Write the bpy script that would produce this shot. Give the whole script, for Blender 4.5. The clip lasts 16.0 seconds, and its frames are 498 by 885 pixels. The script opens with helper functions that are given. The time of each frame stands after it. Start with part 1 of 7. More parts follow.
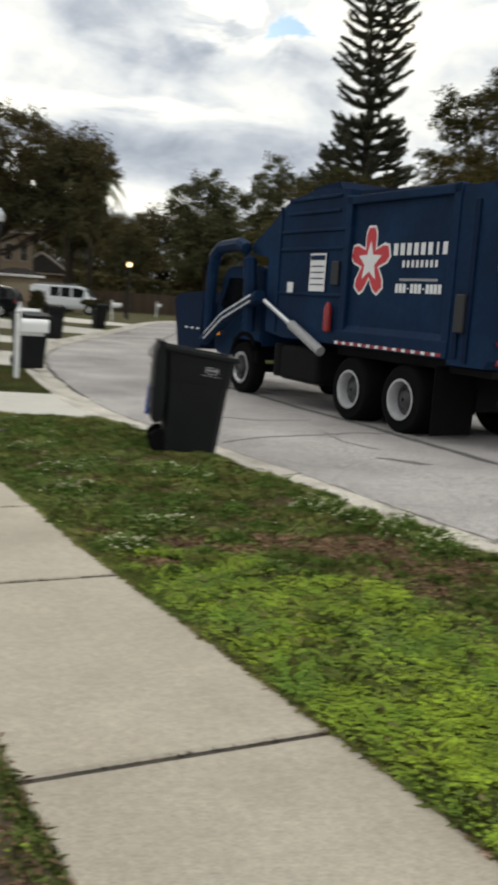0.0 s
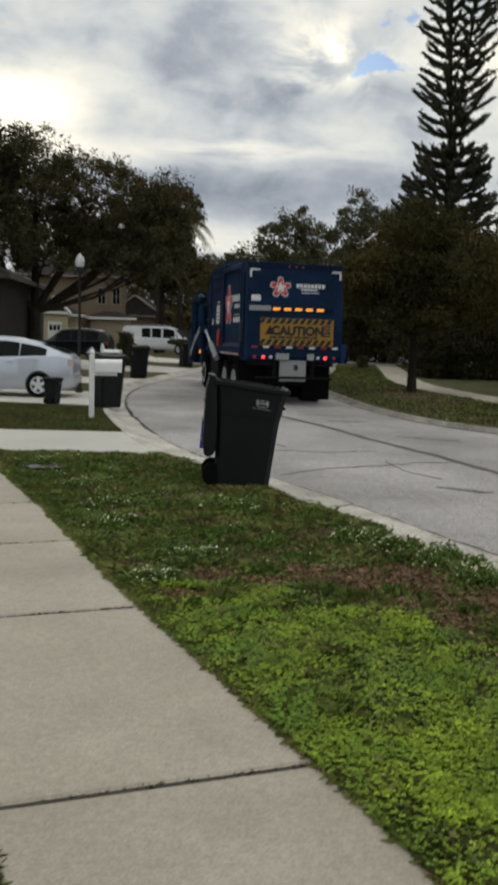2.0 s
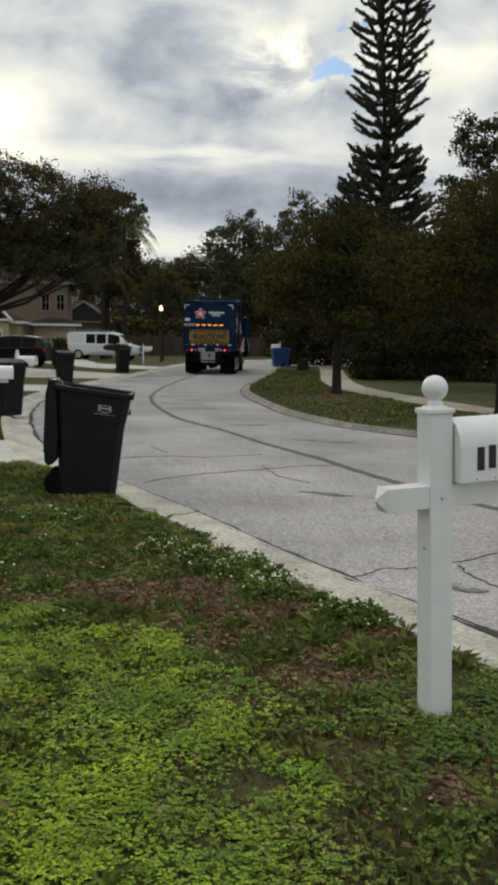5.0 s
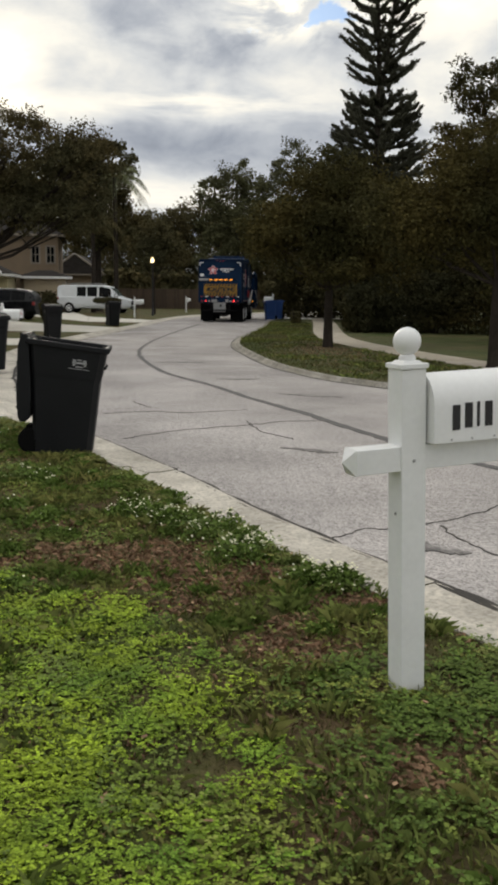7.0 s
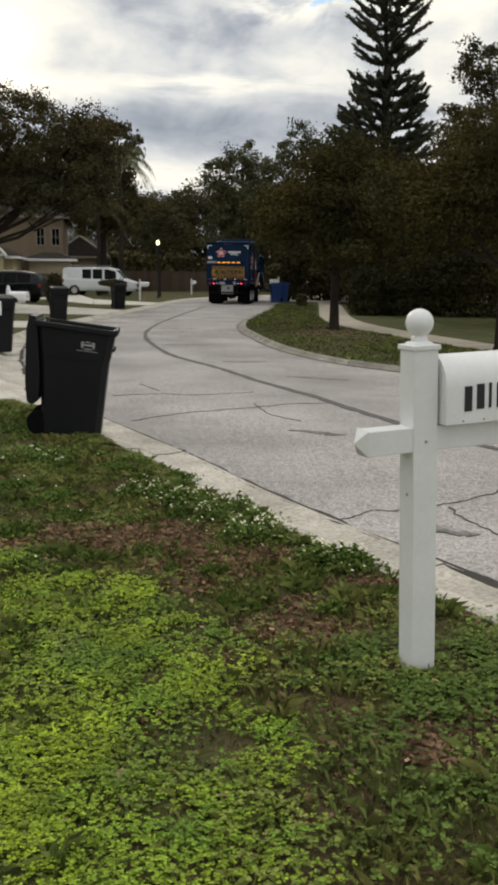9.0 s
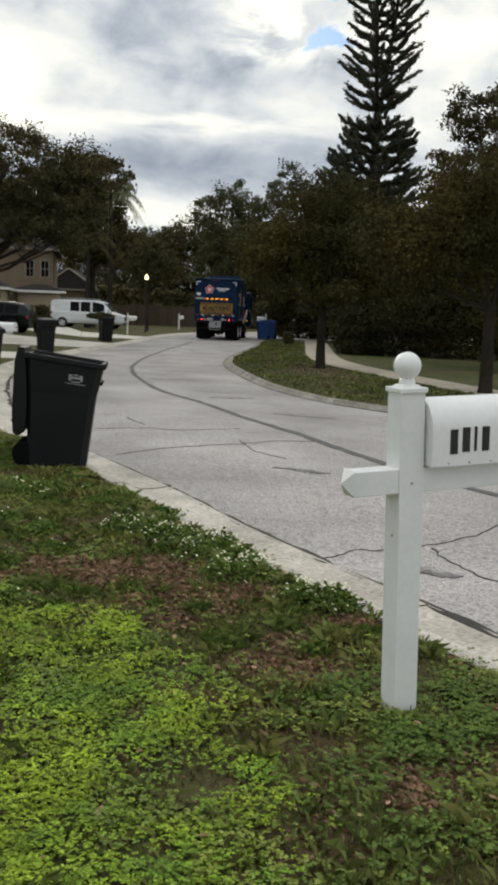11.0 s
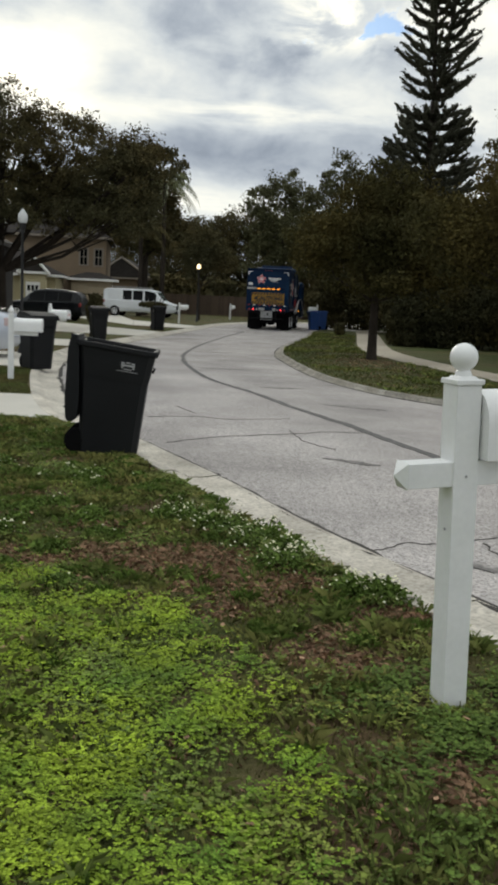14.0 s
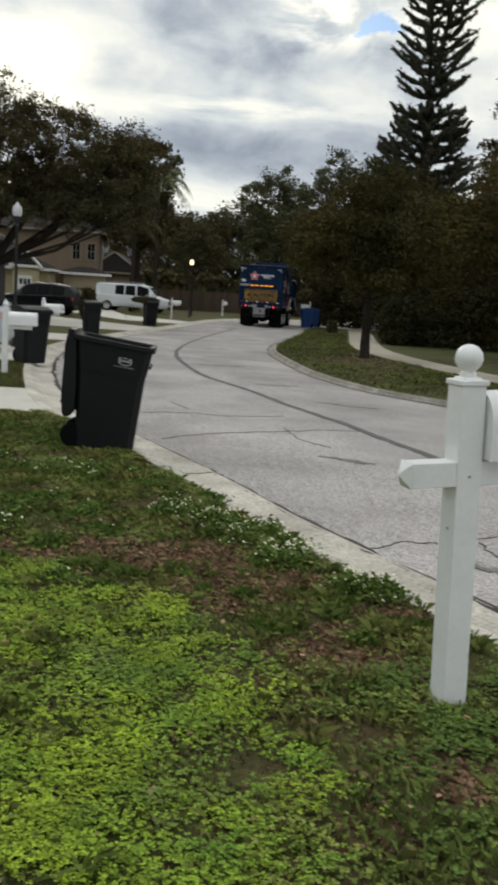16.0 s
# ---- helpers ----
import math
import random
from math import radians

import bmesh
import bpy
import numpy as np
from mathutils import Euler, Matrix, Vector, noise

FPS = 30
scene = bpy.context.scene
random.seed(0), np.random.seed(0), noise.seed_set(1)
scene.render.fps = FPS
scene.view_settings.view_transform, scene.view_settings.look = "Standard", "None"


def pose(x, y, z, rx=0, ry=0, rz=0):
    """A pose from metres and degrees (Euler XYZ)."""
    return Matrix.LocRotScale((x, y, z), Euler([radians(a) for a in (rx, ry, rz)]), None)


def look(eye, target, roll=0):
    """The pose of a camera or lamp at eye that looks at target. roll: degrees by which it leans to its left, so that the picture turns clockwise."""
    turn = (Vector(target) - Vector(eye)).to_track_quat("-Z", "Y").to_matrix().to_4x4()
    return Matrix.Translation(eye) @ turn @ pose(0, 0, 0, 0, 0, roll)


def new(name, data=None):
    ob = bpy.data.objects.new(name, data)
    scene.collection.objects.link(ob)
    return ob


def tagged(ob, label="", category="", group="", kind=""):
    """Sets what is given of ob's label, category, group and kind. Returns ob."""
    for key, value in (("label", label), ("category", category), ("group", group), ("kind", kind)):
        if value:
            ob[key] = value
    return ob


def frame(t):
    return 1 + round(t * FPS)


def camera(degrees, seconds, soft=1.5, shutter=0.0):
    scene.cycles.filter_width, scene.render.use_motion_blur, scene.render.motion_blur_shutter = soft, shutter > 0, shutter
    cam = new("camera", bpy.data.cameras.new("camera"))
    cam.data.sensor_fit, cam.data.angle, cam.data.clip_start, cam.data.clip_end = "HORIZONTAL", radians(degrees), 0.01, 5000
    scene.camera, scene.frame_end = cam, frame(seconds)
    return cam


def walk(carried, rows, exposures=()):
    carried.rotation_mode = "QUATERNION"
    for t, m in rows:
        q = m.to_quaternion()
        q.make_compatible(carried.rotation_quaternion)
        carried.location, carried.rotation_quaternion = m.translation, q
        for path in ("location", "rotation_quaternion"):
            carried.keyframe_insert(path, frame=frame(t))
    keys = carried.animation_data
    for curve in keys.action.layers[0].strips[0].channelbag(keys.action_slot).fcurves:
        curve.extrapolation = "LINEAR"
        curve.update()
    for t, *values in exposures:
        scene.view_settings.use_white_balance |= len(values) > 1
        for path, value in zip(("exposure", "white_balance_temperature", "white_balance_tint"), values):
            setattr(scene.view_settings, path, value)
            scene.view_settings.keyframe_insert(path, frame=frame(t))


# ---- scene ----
cam = camera(30.0, 16.0, soft=3.6, shutter=0.5)
PATH = [
    (0, (-0.57, 0.065, 1.743), (-0.328, 2.028, 1.446), 3.9),
    (0.5, (-0.597, 0.037, 1.74), (-0.583, 2.013, 1.429), 0.6),
    (1, (-0.414, -0.01, 1.724), (-0.441, 1.949, 1.322), 0.2),
    (1.5, (-0.219, -0.047, 1.727), (-0.189, 1.927, 1.403), 0.8),
    (2, (-0.058, 0.035, 1.733), (-0.029, 2.022, 1.501), 1.7),
    (2.5, (0.197, 0.126, 1.705), (0.087, 2.117, 1.554), 0.7),
    (3, (0.504, 0.158, 1.716), (0.374, 2.144, 1.52), 1.0),
    (3.5, (0.72, 0.324, 1.701), (0.693, 2.305, 1.427), 1.8),
    (4, (0.928, 0.339, 1.708), (0.975, 2.327, 1.492), 1.9),
    (4.5, (1.168, 0.29, 1.741), (1.232, 2.28, 1.548), 0.1),
    (5, (1.249, 0.4, 1.724), (1.353, 2.385, 1.503), 0.8),
    (7.5, (1.434, 0.703, 1.708), (1.551, 2.67, 1.367), 0.6),
    (8, (1.417, 0.697, 1.704), (1.529, 2.662, 1.346), 0.4),
    (10.3, (1.379, 0.652, 1.711), (1.479, 2.621, 1.376), 1.3),
    (10.5, (1.378, 0.662, 1.712), (1.49, 2.634, 1.395), 1.5),
    (11, (1.368, 0.647, 1.718), (1.506, 2.623, 1.439), 2.2),
    (11.5, (1.365, 0.66, 1.713), (1.464, 2.639, 1.446), 2.6),
    (12, (1.373, 0.667, 1.711), (1.433, 2.647, 1.431), 2.4),
    (12.5, (1.372, 0.664, 1.712), (1.428, 2.643, 1.43), 2.4),
    (13, (1.369, 0.657, 1.715), (1.419, 2.638, 1.442), 2.6),
    (13.5, (1.372, 0.66, 1.71), (1.416, 2.638, 1.416), 2.4),
    (14, (1.355, 0.665, 1.71), (1.389, 2.642, 1.406), 2.8),
    (14.5, (1.321, 0.663, 1.708), (1.356, 2.641, 1.413), 3.0),
    (15, (1.289, 0.668, 1.708), (1.303, 2.649, 1.429), 3.1),
    (15.5, (1.279, 0.663, 1.708), (1.271, 2.642, 1.419), 3.4),
    (16, (1.29, 0.65, 1.714), (1.346, 2.625, 1.404), 3.6),
]
walk(cam, [(t, look(eye, target, roll)) for t, eye, target, roll in PATH],
     exposures=[(0.0, 0.57, 6800, 8), (0.5, 0.06, 6650, 7), (1.0, 0.10, 7050, 9.5), (1.5, 0.22, 6900, 9), (2.0, 0.08, 6650, 7.5), (2.5, -0.16, 6550, 7.5), (3.0, -0.28, 6550, 7.5), (3.5, 0.06, 6650, 7.5), (5.0, 0.12, 6650, 6), (7.5, 0.34, 6950, 10), (8.0, 0.34, 6950, 9), (10.5, 0.38, 6750, 9), (11.0, 0.39, 6650, 7.5), (12.0, 0.31, 6600, 6), (16.0, 0.30, 6600, 6)])

# ---- world, sun, exposure ----
SUN_AZ, SUN_EL = 12.0, 15.0      # degrees left of +y, above the horizon


def make_world():
    w = bpy.data.worlds.new("overcast_sky")
    scene.world = w
    w.use_nodes = True
    nt = w.node_tree
    nt.nodes.clear()
    N, L = nt.nodes.new, nt.links.new

    def math_node(op, a, b=None, c=None):
        n = N("ShaderNodeMath")
        n.operation = op
        for k, v in enumerate((a, b, c)):
            if v is None:
                continue
            if isinstance(v, (int, float)):
                n.inputs[k].default_value = v
            else:
                L(v, n.inputs[k])
        return n.outputs[0]

    def ramp(fac, *stops):
        n = N("ShaderNodeValToRGB")
        el = n.color_ramp.elements
        while len(el) < len(stops):
            el.new(0.5)
        for e, (p, c) in zip(el, stops):
            e.position, e.color = p, (*c, 1)
        L(fac, n.inputs[0])
        return n.outputs[0]

    def mix(fac, a, b):
        n = N("ShaderNodeMix")
        n.data_type = "RGBA"
        L(fac, n.inputs[0])
        for k, v in ((6, a), (7, b)):
            if isinstance(v, tuple):
                n.inputs[k].default_value = (*v, 1)
            else:
                L(v, n.inputs[k])
        return n.outputs[2]

    tc = N("ShaderNodeTexCoord")
    sep = N("ShaderNodeSeparateXYZ")
    L(tc.outputs["Generated"], sep.inputs[0])
    x, y, z = sep.outputs
    az = math_node("ARCTAN2", x, y)
    el = math_node("ARCSINE", math_node("MINIMUM", math_node("MAXIMUM", z, -1.0), 1.0))

    def cloud(sx, sy, scale, detail, rough, dist, off):
        c = N("ShaderNodeCombineXYZ")
        L(math_node("MULTIPLY", az, sx), c.inputs[0])
        L(math_node("MULTIPLY", el, sy), c.inputs[1])
        c.inputs[2].default_value = off
        n = N("ShaderNodeTexNoise")
        L(c.outputs[0], n.inputs["Vector"])
        n.inputs["Scale"].default_value, n.inputs["Detail"].default_value = scale, detail
        n.inputs["Roughness"].default_value, n.inputs["Distortion"].default_value = rough, dist
        return n.outputs["Fac"]

    def spread(src, a, b, c, d):
        n = N("ShaderNodeMapRange")
        n.interpolation_type = "SMOOTHSTEP"
        L(src, n.inputs[0])
        for k, v in enumerate((a, b, c, d)):
            n.inputs[k + 1].default_value = v
        return n.outputs[0]

    def bank(az0, el0, wa, we):
        """A soft bank of cloud or of clear sky about a direction, in degrees."""
        a = math_node("DIVIDE", math_node("SUBTRACT", az, radians(az0)), radians(wa))
        b = math_node("DIVIDE", math_node("SUBTRACT", el, radians(el0)), radians(we))
        return math_node("EXPONENT", math_node("MULTIPLY", math_node("ADD", math_node("MULTIPLY", a, a), math_node("MULTIPLY", b, b)), -1.0))

    def total(*terms):
        acc = terms[0]
        for t in terms[1:]:
            acc = math_node("ADD", acc, t)
        return acc

    def times(a, b):
        return math_node("MULTIPLY", a, b)

    big = cloud(1.0, 2.0, 5.8, 8, 0.52, 0.25, 4.3)
    fine = cloud(1.0, 1.7, 11.5, 8, 0.55, 0.4, 1.2)
    wisp = cloud(1.0, 7.0, 5.0, 6, 0.55, 0.5, 8.8)
    light = total(
        spread(big, 0.31, 0.69, 0.25, 0.66),
        times(math_node("SUBTRACT", fine, 0.42), 0.85),
        times(bank(0.0, 21.0, 14.0, 4.5), 0.16),
        times(bank(-SUN_AZ - 1, 12.8, 5.5, 2.2), 0.85),
        times(bank(-SUN_AZ - 16, 14, 14.0, 9.0), 0.08),
        times(bank(16.0, 15.5, 6.0, 4.5), 0.30),
        times(times(bank(1.5, 10.7, 8.0, 0.75), spread(wisp, 0.35, 0.65, 0.1, 1.0)), 0.52),
        times(times(bank(-8.0, 10.2, 7.0, 0.8), spread(wisp, 0.35, 0.6, 0.3, 1.0)), 0.40),
        times(bank(4.8, 15.9, 3.0, 1.7), spread(fine, 0.42, 0.58, 0.0, 0.85)),
        times(bank(-5.0, 17.0, 7.0, 3.2), -0.10),
        times(bank(3.0, 12.9, 7.0, 1.3), -0.15),
        times(bank(0.0, 8.2, 12.0, 1.9), -0.14),
        times(times(bank(-4.0, 5.4, 13.0, 1.3), spread(wisp, 0.3, 0.7, 0.3, 1.0)), 0.50))
    body = ramp(math_node("DIVIDE", light, 1.6), (0.05, (0.21, 0.24, 0.295)), (0.13, (0.275, 0.31, 0.375)), (0.24, (0.385, 0.42, 0.48)), (0.36, (0.55, 0.58, 0.615)), (0.50, (0.73, 0.735, 0.715)), (0.66, (0.94, 0.905, 0.815)), (0.95, (1.45, 1.34, 1.14)))
    to_sun = Vector((-math.sin(radians(SUN_AZ)) * math.cos(radians(SUN_EL)), math.cos(radians(SUN_AZ)) * math.cos(radians(SUN_EL)), math.sin(radians(SUN_EL))))
    sky = N("ShaderNodeTexSky")
    sky.sky_type, sky.sun_disc = "NISHITA", False
    sky.sun_elevation, sky.sun_rotation = radians(SUN_EL), radians(-SUN_AZ)
    blue = N("ShaderNodeMix")
    blue.data_type, blue.blend_type = "RGBA", "MULTIPLY"
    blue.inputs[0].default_value = 1.0
    L(sky.outputs[0], blue.inputs[6])
    blue.inputs[7].default_value = (0.038, 0.056, 0.090, 1)
    clear = total(times(bank(7.4, 15.8, 1.8, 0.9), 1.2), times(bank(8.6, 17.7, 2.2, 0.9), 1.1), times(bank(3.4, 14.6, 2.4, 0.7), 0.62), times(times(math_node("SUBTRACT", fine, 0.5), 5.0), bank(6.5, 16.5, 5.5, 2.8)), times(math_node("SUBTRACT", cloud(1.0, 1.5, 34.0, 5, 0.6, 0.4, 6.1), 0.5), 1.6))
    high = spread(el, radians(28), radians(62), 0.0, 1.0)
    elsewhere = times(spread(cloud(1.0, 1.8, 4.0, 6, 0.55, 0.3, 15.0), 0.60, 0.68, 0.0, 0.8), high)
    col = mix(math_node("MAXIMUM", times(spread(clear, 0.62, 1.0, 0.0, 1.0), 0.95), elsewhere), body, blue.outputs[2])
    lift = N("ShaderNodeMix")
    lift.data_type, lift.blend_type = "RGBA", "MULTIPLY"
    L(high, lift.inputs[0])
    L(col, lift.inputs[6])
    lift.inputs[7].default_value = (1.9, 1.85, 1.75, 1)
    col = lift.outputs[2]
    bg = N("ShaderNodeBackground")
    L(col, bg.inputs[0])
    bg.inputs[1].default_value = SKY
    out = N("ShaderNodeOutputWorld")
    L(bg.outputs[0], out.inputs[0])
    return to_sun


SKY = 1.0
to_sun = make_world()
sun = new("sun", bpy.data.lights.new("sun", "SUN"))
sun.data.energy, sun.data.angle, sun.data.color = 0.7, radians(16), (1.0, 0.93, 0.82)
sun.matrix_world = look((0, 0, 30), Vector((0, 0, 30)) - to_sun)

# ---- materials ----
MATS = {}


def material(name, color, rough=0.6, metal=0.0, var=0.15, scale=6.0, fine=60.0, bump=0.0, bump_scale=None, random=0.0, island=0.0,
             emit=None, power=0.0, coat=0.0, tint=None, stretch=(1, 1, 1), spec=0.5, trans=0.0, speck=None):
    """A procedural surface: two scales of variation, bump, an optional second colour in blotches."""
    if name in MATS:
        return MATS[name]
    m = bpy.data.materials.new(name)
    m.use_nodes = True
    nt = m.node_tree
    N, L = nt.nodes.new, nt.links.new
    b = nt.nodes["Principled BSDF"]
    tc, mp = N("ShaderNodeTexCoord"), N("ShaderNodeMapping")
    L(tc.outputs["Object"], mp.inputs[0])
    mp.inputs["Scale"].default_value = stretch

    def noise_tex(s, d=4.0, r=0.55):
        n = N("ShaderNodeTexNoise")
        L(mp.outputs[0], n.inputs["Vector"])
        n.inputs["Scale"].default_value, n.inputs["Detail"].default_value, n.inputs["Roughness"].default_value = s, d, r
        return n.outputs["Fac"]

    coarse, small = noise_tex(scale), noise_tex(fine, 3.0)
    hsv = N("ShaderNodeHueSaturation")
    hsv.inputs["Color"].default_value = (*color, 1)
    if tint:
        mx = N("ShaderNodeMix")
        mx.data_type = "RGBA"
        rg = N("ShaderNodeMapRange")
        L(noise_tex(scale * 0.6, 5.0), rg.inputs[0])
        rg.inputs[1].default_value, rg.inputs[2].default_value = 0.42, 0.62
        L(rg.outputs[0], mx.inputs[0])
        mx.inputs[6].default_value, mx.inputs[7].default_value = (*color, 1), (*tint, 1)
        L(mx.outputs[2], hsv.inputs["Color"])
    acc = None
    for src, amount in ((coarse, var), (small, var * 0.8)):
        n = N("ShaderNodeMapRange")
        L(src, n.inputs[0])
        n.inputs[1].default_value, n.inputs[2].default_value = 0.25, 0.75
        n.inputs[3].default_value, n.inputs[4].default_value = 1 - amount, 1 + amount
        if acc is None:
            acc = n.outputs[0]
        else:
            mm = N("ShaderNodeMath")
            mm.operation = "MULTIPLY"
            L(acc, mm.inputs[0])
            L(n.outputs[0], mm.inputs[1])
            acc = mm.outputs[0]
    for amount, node, socket in ((random, "ShaderNodeObjectInfo", "Random"), (island, "ShaderNodeNewGeometry", "Random Per Island")):
        if amount:
            src = N(node)
            n = N("ShaderNodeMapRange")
            L(src.outputs[socket], n.inputs[0])
            n.inputs[3].default_value, n.inputs[4].default_value = 1 - amount, 1 + amount
            mm = N("ShaderNodeMath")
            mm.operation = "MULTIPLY"
            L(acc, mm.inputs[0])
            L(n.outputs[0], mm.inputs[1])
            acc = mm.outputs[0]
    if speck:
        n = N("ShaderNodeMapRange")
        L(noise_tex(speck[0], 2.0, 0.7), n.inputs[0])
        n.inputs[1].default_value, n.inputs[2].default_value = 0.36, 0.56
        n.inputs[3].default_value, n.inputs[4].default_value = 1 - speck[1], 1 + speck[1] * 0.35
        mm = N("ShaderNodeMath")
        mm.operation = "MULTIPLY"
        L(acc, mm.inputs[0])
        L(n.outputs[0], mm.inputs[1])
        acc = mm.outputs[0]
    L(acc, hsv.inputs["Value"])
    L(hsv.outputs[0], b.inputs["Base Color"])
    rr = N("ShaderNodeMapRange")
    L(coarse, rr.inputs[0])
    rr.inputs[3].default_value, rr.inputs[4].default_value = max(0.03, rough - 0.1), min(1.0, rough + 0.1)
    L(rr.outputs[0], b.inputs["Roughness"])
    b.inputs["Metallic"].default_value = metal
    b.inputs["Specular IOR Level"].default_value = spec
    b.inputs["Coat Weight"].default_value = coat
    b.inputs["Transmission Weight"].default_value = trans
    if bump:
        bp = N("ShaderNodeBump")
        L(noise_tex(bump_scale or fine, 5.0, 0.6), bp.inputs["Height"])
        bp.inputs["Strength"].default_value, bp.inputs["Distance"].default_value = min(1.0, bump * 40), bump
        L(bp.outputs[0], b.inputs["Normal"])
    if emit:
        b.inputs["Emission Color"].default_value = (*emit, 1)
        b.inputs["Emission Strength"].default_value = power
    MATS[name] = m
    return m


M_LAWN = material("lawn_soil", (0.066, 0.078, 0.024), 0.95, var=0.3, scale=1.2, fine=30, bump=0.03, bump_scale=25, tint=(0.10, 0.070, 0.038), spec=0.1)
M_FARLAWN = material("far_lawn", (0.060, 0.074, 0.026), 0.95, var=0.3, scale=0.8, fine=14, bump=0.04, bump_scale=18, tint=(0.088, 0.078, 0.036), spec=0.1)
M_SOIL = material("bare_soil", (0.078, 0.052, 0.034), 1.0, var=0.4, scale=5, fine=60, bump=0.02, bump_scale=50, tint=(0.115, 0.083, 0.056))
M_ASPHALT = material("asphalt", (0.415, 0.385, 0.368), 0.9, var=0.28, scale=0.45, fine=20, bump=0.012, bump_scale=60, tint=(0.345, 0.320, 0.306), spec=0.12, speck=(46, 0.46))
M_TAR = material("tar", (0.085, 0.080, 0.078), 0.8, var=0.35, scale=8, fine=60, bump=0.004)
M_STAIN = material("oil_stain", (0.125, 0.115, 0.108), 0.85, var=0.5, scale=9, fine=40, tint=(0.27, 0.25, 0.238))
M_CRACK = material("crack_shade", (0.040, 0.035, 0.030), 0.95, var=0.35, scale=8, fine=60)
M_CONC = material("sidewalk_concrete", (0.375, 0.330, 0.262), 0.88, var=0.14, scale=1.1, fine=28, bump=0.005, bump_scale=90, random=0.06, tint=(0.425, 0.378, 0.305), spec=0.25, speck=(75, 0.16))
M_DRIVE = material("driveway_concrete", (0.55, 0.52, 0.46), 0.88, var=0.10, scale=0.9, fine=50, bump=0.003, random=0.05, spec=0.3)
M_KERB = material("kerb_concrete", (0.55, 0.508, 0.438), 0.9, var=0.22, scale=1.8, fine=30, bump=0.008, bump_scale=50, random=0.07, tint=(0.42, 0.385, 0.33), spec=0.25, speck=(24, 0.22))
M_KERBDARK = material("darker_kerb_concrete", (0.29, 0.268, 0.232), 0.92, var=0.3, scale=1.6, fine=24, bump=0.008, bump_scale=50, random=0.10, tint=(0.22, 0.20, 0.165), spec=0.2, speck=(24, 0.3))
M_BLADE = material("grass_blade", (0.130, 0.166, 0.044), 0.85, var=0.38, scale=2.6, fine=12, island=0.5, tint=(0.200, 0.190, 0.062), spec=0.1)
M_DULL = material("dull_grass", (0.098, 0.119, 0.038), 0.9, var=0.35, scale=0.9, fine=12, island=0.4, tint=(0.130, 0.115, 0.044), spec=0.1)
M_DRY = material("dry_grass", (0.310, 0.195, 0.122), 0.95, var=0.35, scale=3, fine=20, island=0.5, tint=(0.205, 0.122, 0.080), spec=0.1)
M_CLOVER = material("ground_cover_leaf", (0.245, 0.335, 0.030), 0.75, var=0.34, scale=3.2, fine=11, island=0.55, tint=(0.118, 0.200, 0.026), spec=0.1)
M_PETAL = material("white_petal", (0.80, 0.78, 0.56), 0.7, var=0.05, island=0.12)
M_BARK = material("bark", (0.036, 0.029, 0.023), 0.95, var=0.35, scale=4, fine=25, bump=0.03, bump_scale=14, stretch=(1, 1, 0.35), spec=0.1)
M_OAK = material("oak_leaf", (0.074, 0.070, 0.036), 0.9, var=0.2, scale=0.5, fine=4, island=0.25, tint=(0.098, 0.078, 0.034), spec=0.05)
M_OLIVE = material("olive_leaf", (0.050, 0.048, 0.019), 0.9, var=0.25, scale=0.35, fine=4, island=0.2, tint=(0.092, 0.070, 0.022), spec=0.05)
M_PINE = material("pine_needle", (0.052, 0.052, 0.036), 0.9, var=0.2, scale=0.6, fine=5, island=0.4, spec=0.05)
# darker leaf for hedge and tree masses, with under-tree shade in its colour
M_SHADELEAF = material("shaded_leaf", (0.036, 0.036, 0.018), 0.95, var=0.25, scale=0.5, fine=4, island=0.25, tint=(0.050, 0.041, 0.016), spec=0.04)
M_JOINT = material("joint_dirt", (0.050, 0.040, 0.030), 1.0, var=0.4, scale=12, fine=60)
M_HUB = material("hub_grey", (0.045, 0.045, 0.048), 0.55, metal=0.3, var=0.2, scale=10)
M_ALLOY = material("alloy_wheel", (0.66, 0.66, 0.67), 0.4, metal=0.15, var=0.1, scale=8)
M_PALE = material("pale_leaf", (0.090, 0.090, 0.044), 0.9, var=0.2, scale=0.5, fine=4, island=0.3, spec=0.1)
M_PALM = material("palm_leaf", (0.125, 0.135, 0.066), 0.8, var=0.2, scale=0.8, fine=6, island=0.4, spec=0.1)
M_VINYL = material("white_vinyl", (0.80, 0.80, 0.79), 0.38, var=0.03, scale=5, fine=40, tint=(0.76, 0.765, 0.75))
M_BLACKPAINT = material("black_paint", (0.012, 0.012, 0.012), 0.5, var=0.1)
M_BIN = material("black_plastic", (0.008, 0.0085, 0.0095), 0.55, var=0.25, scale=3, fine=60, bump=0.0015, bump_scale=200, spec=0.22)
M_BLUEBIN = material("blue_plastic", (0.015, 0.06, 0.22), 0.5, var=0.15, scale=3, fine=40)
M_RUBBER = material("rubber", (0.006, 0.006, 0.006), 0.9, var=0.2, scale=8, fine=60, bump=0.003, spec=0.06)
M_GREYPRINT = material("grey_print", (0.30, 0.30, 0.30), 0.7, var=0.2, scale=30, fine=90)
M_TRUCK = material("truck_blue", (0.0060, 0.0235, 0.060), 0.6, var=0.22, scale=1.2, fine=9, tint=(0.004, 0.0150, 0.042), spec=0.1)
M_TRUCKDARK = material("truck_blue_grimy", (0.005, 0.014, 0.038), 0.7, var=0.25, scale=2, fine=14, spec=0.1)
M_STEEL = material("dark_steel", (0.008, 0.008, 0.009), 0.75, metal=0.05, var=0.25, scale=4, fine=30, spec=0.1)
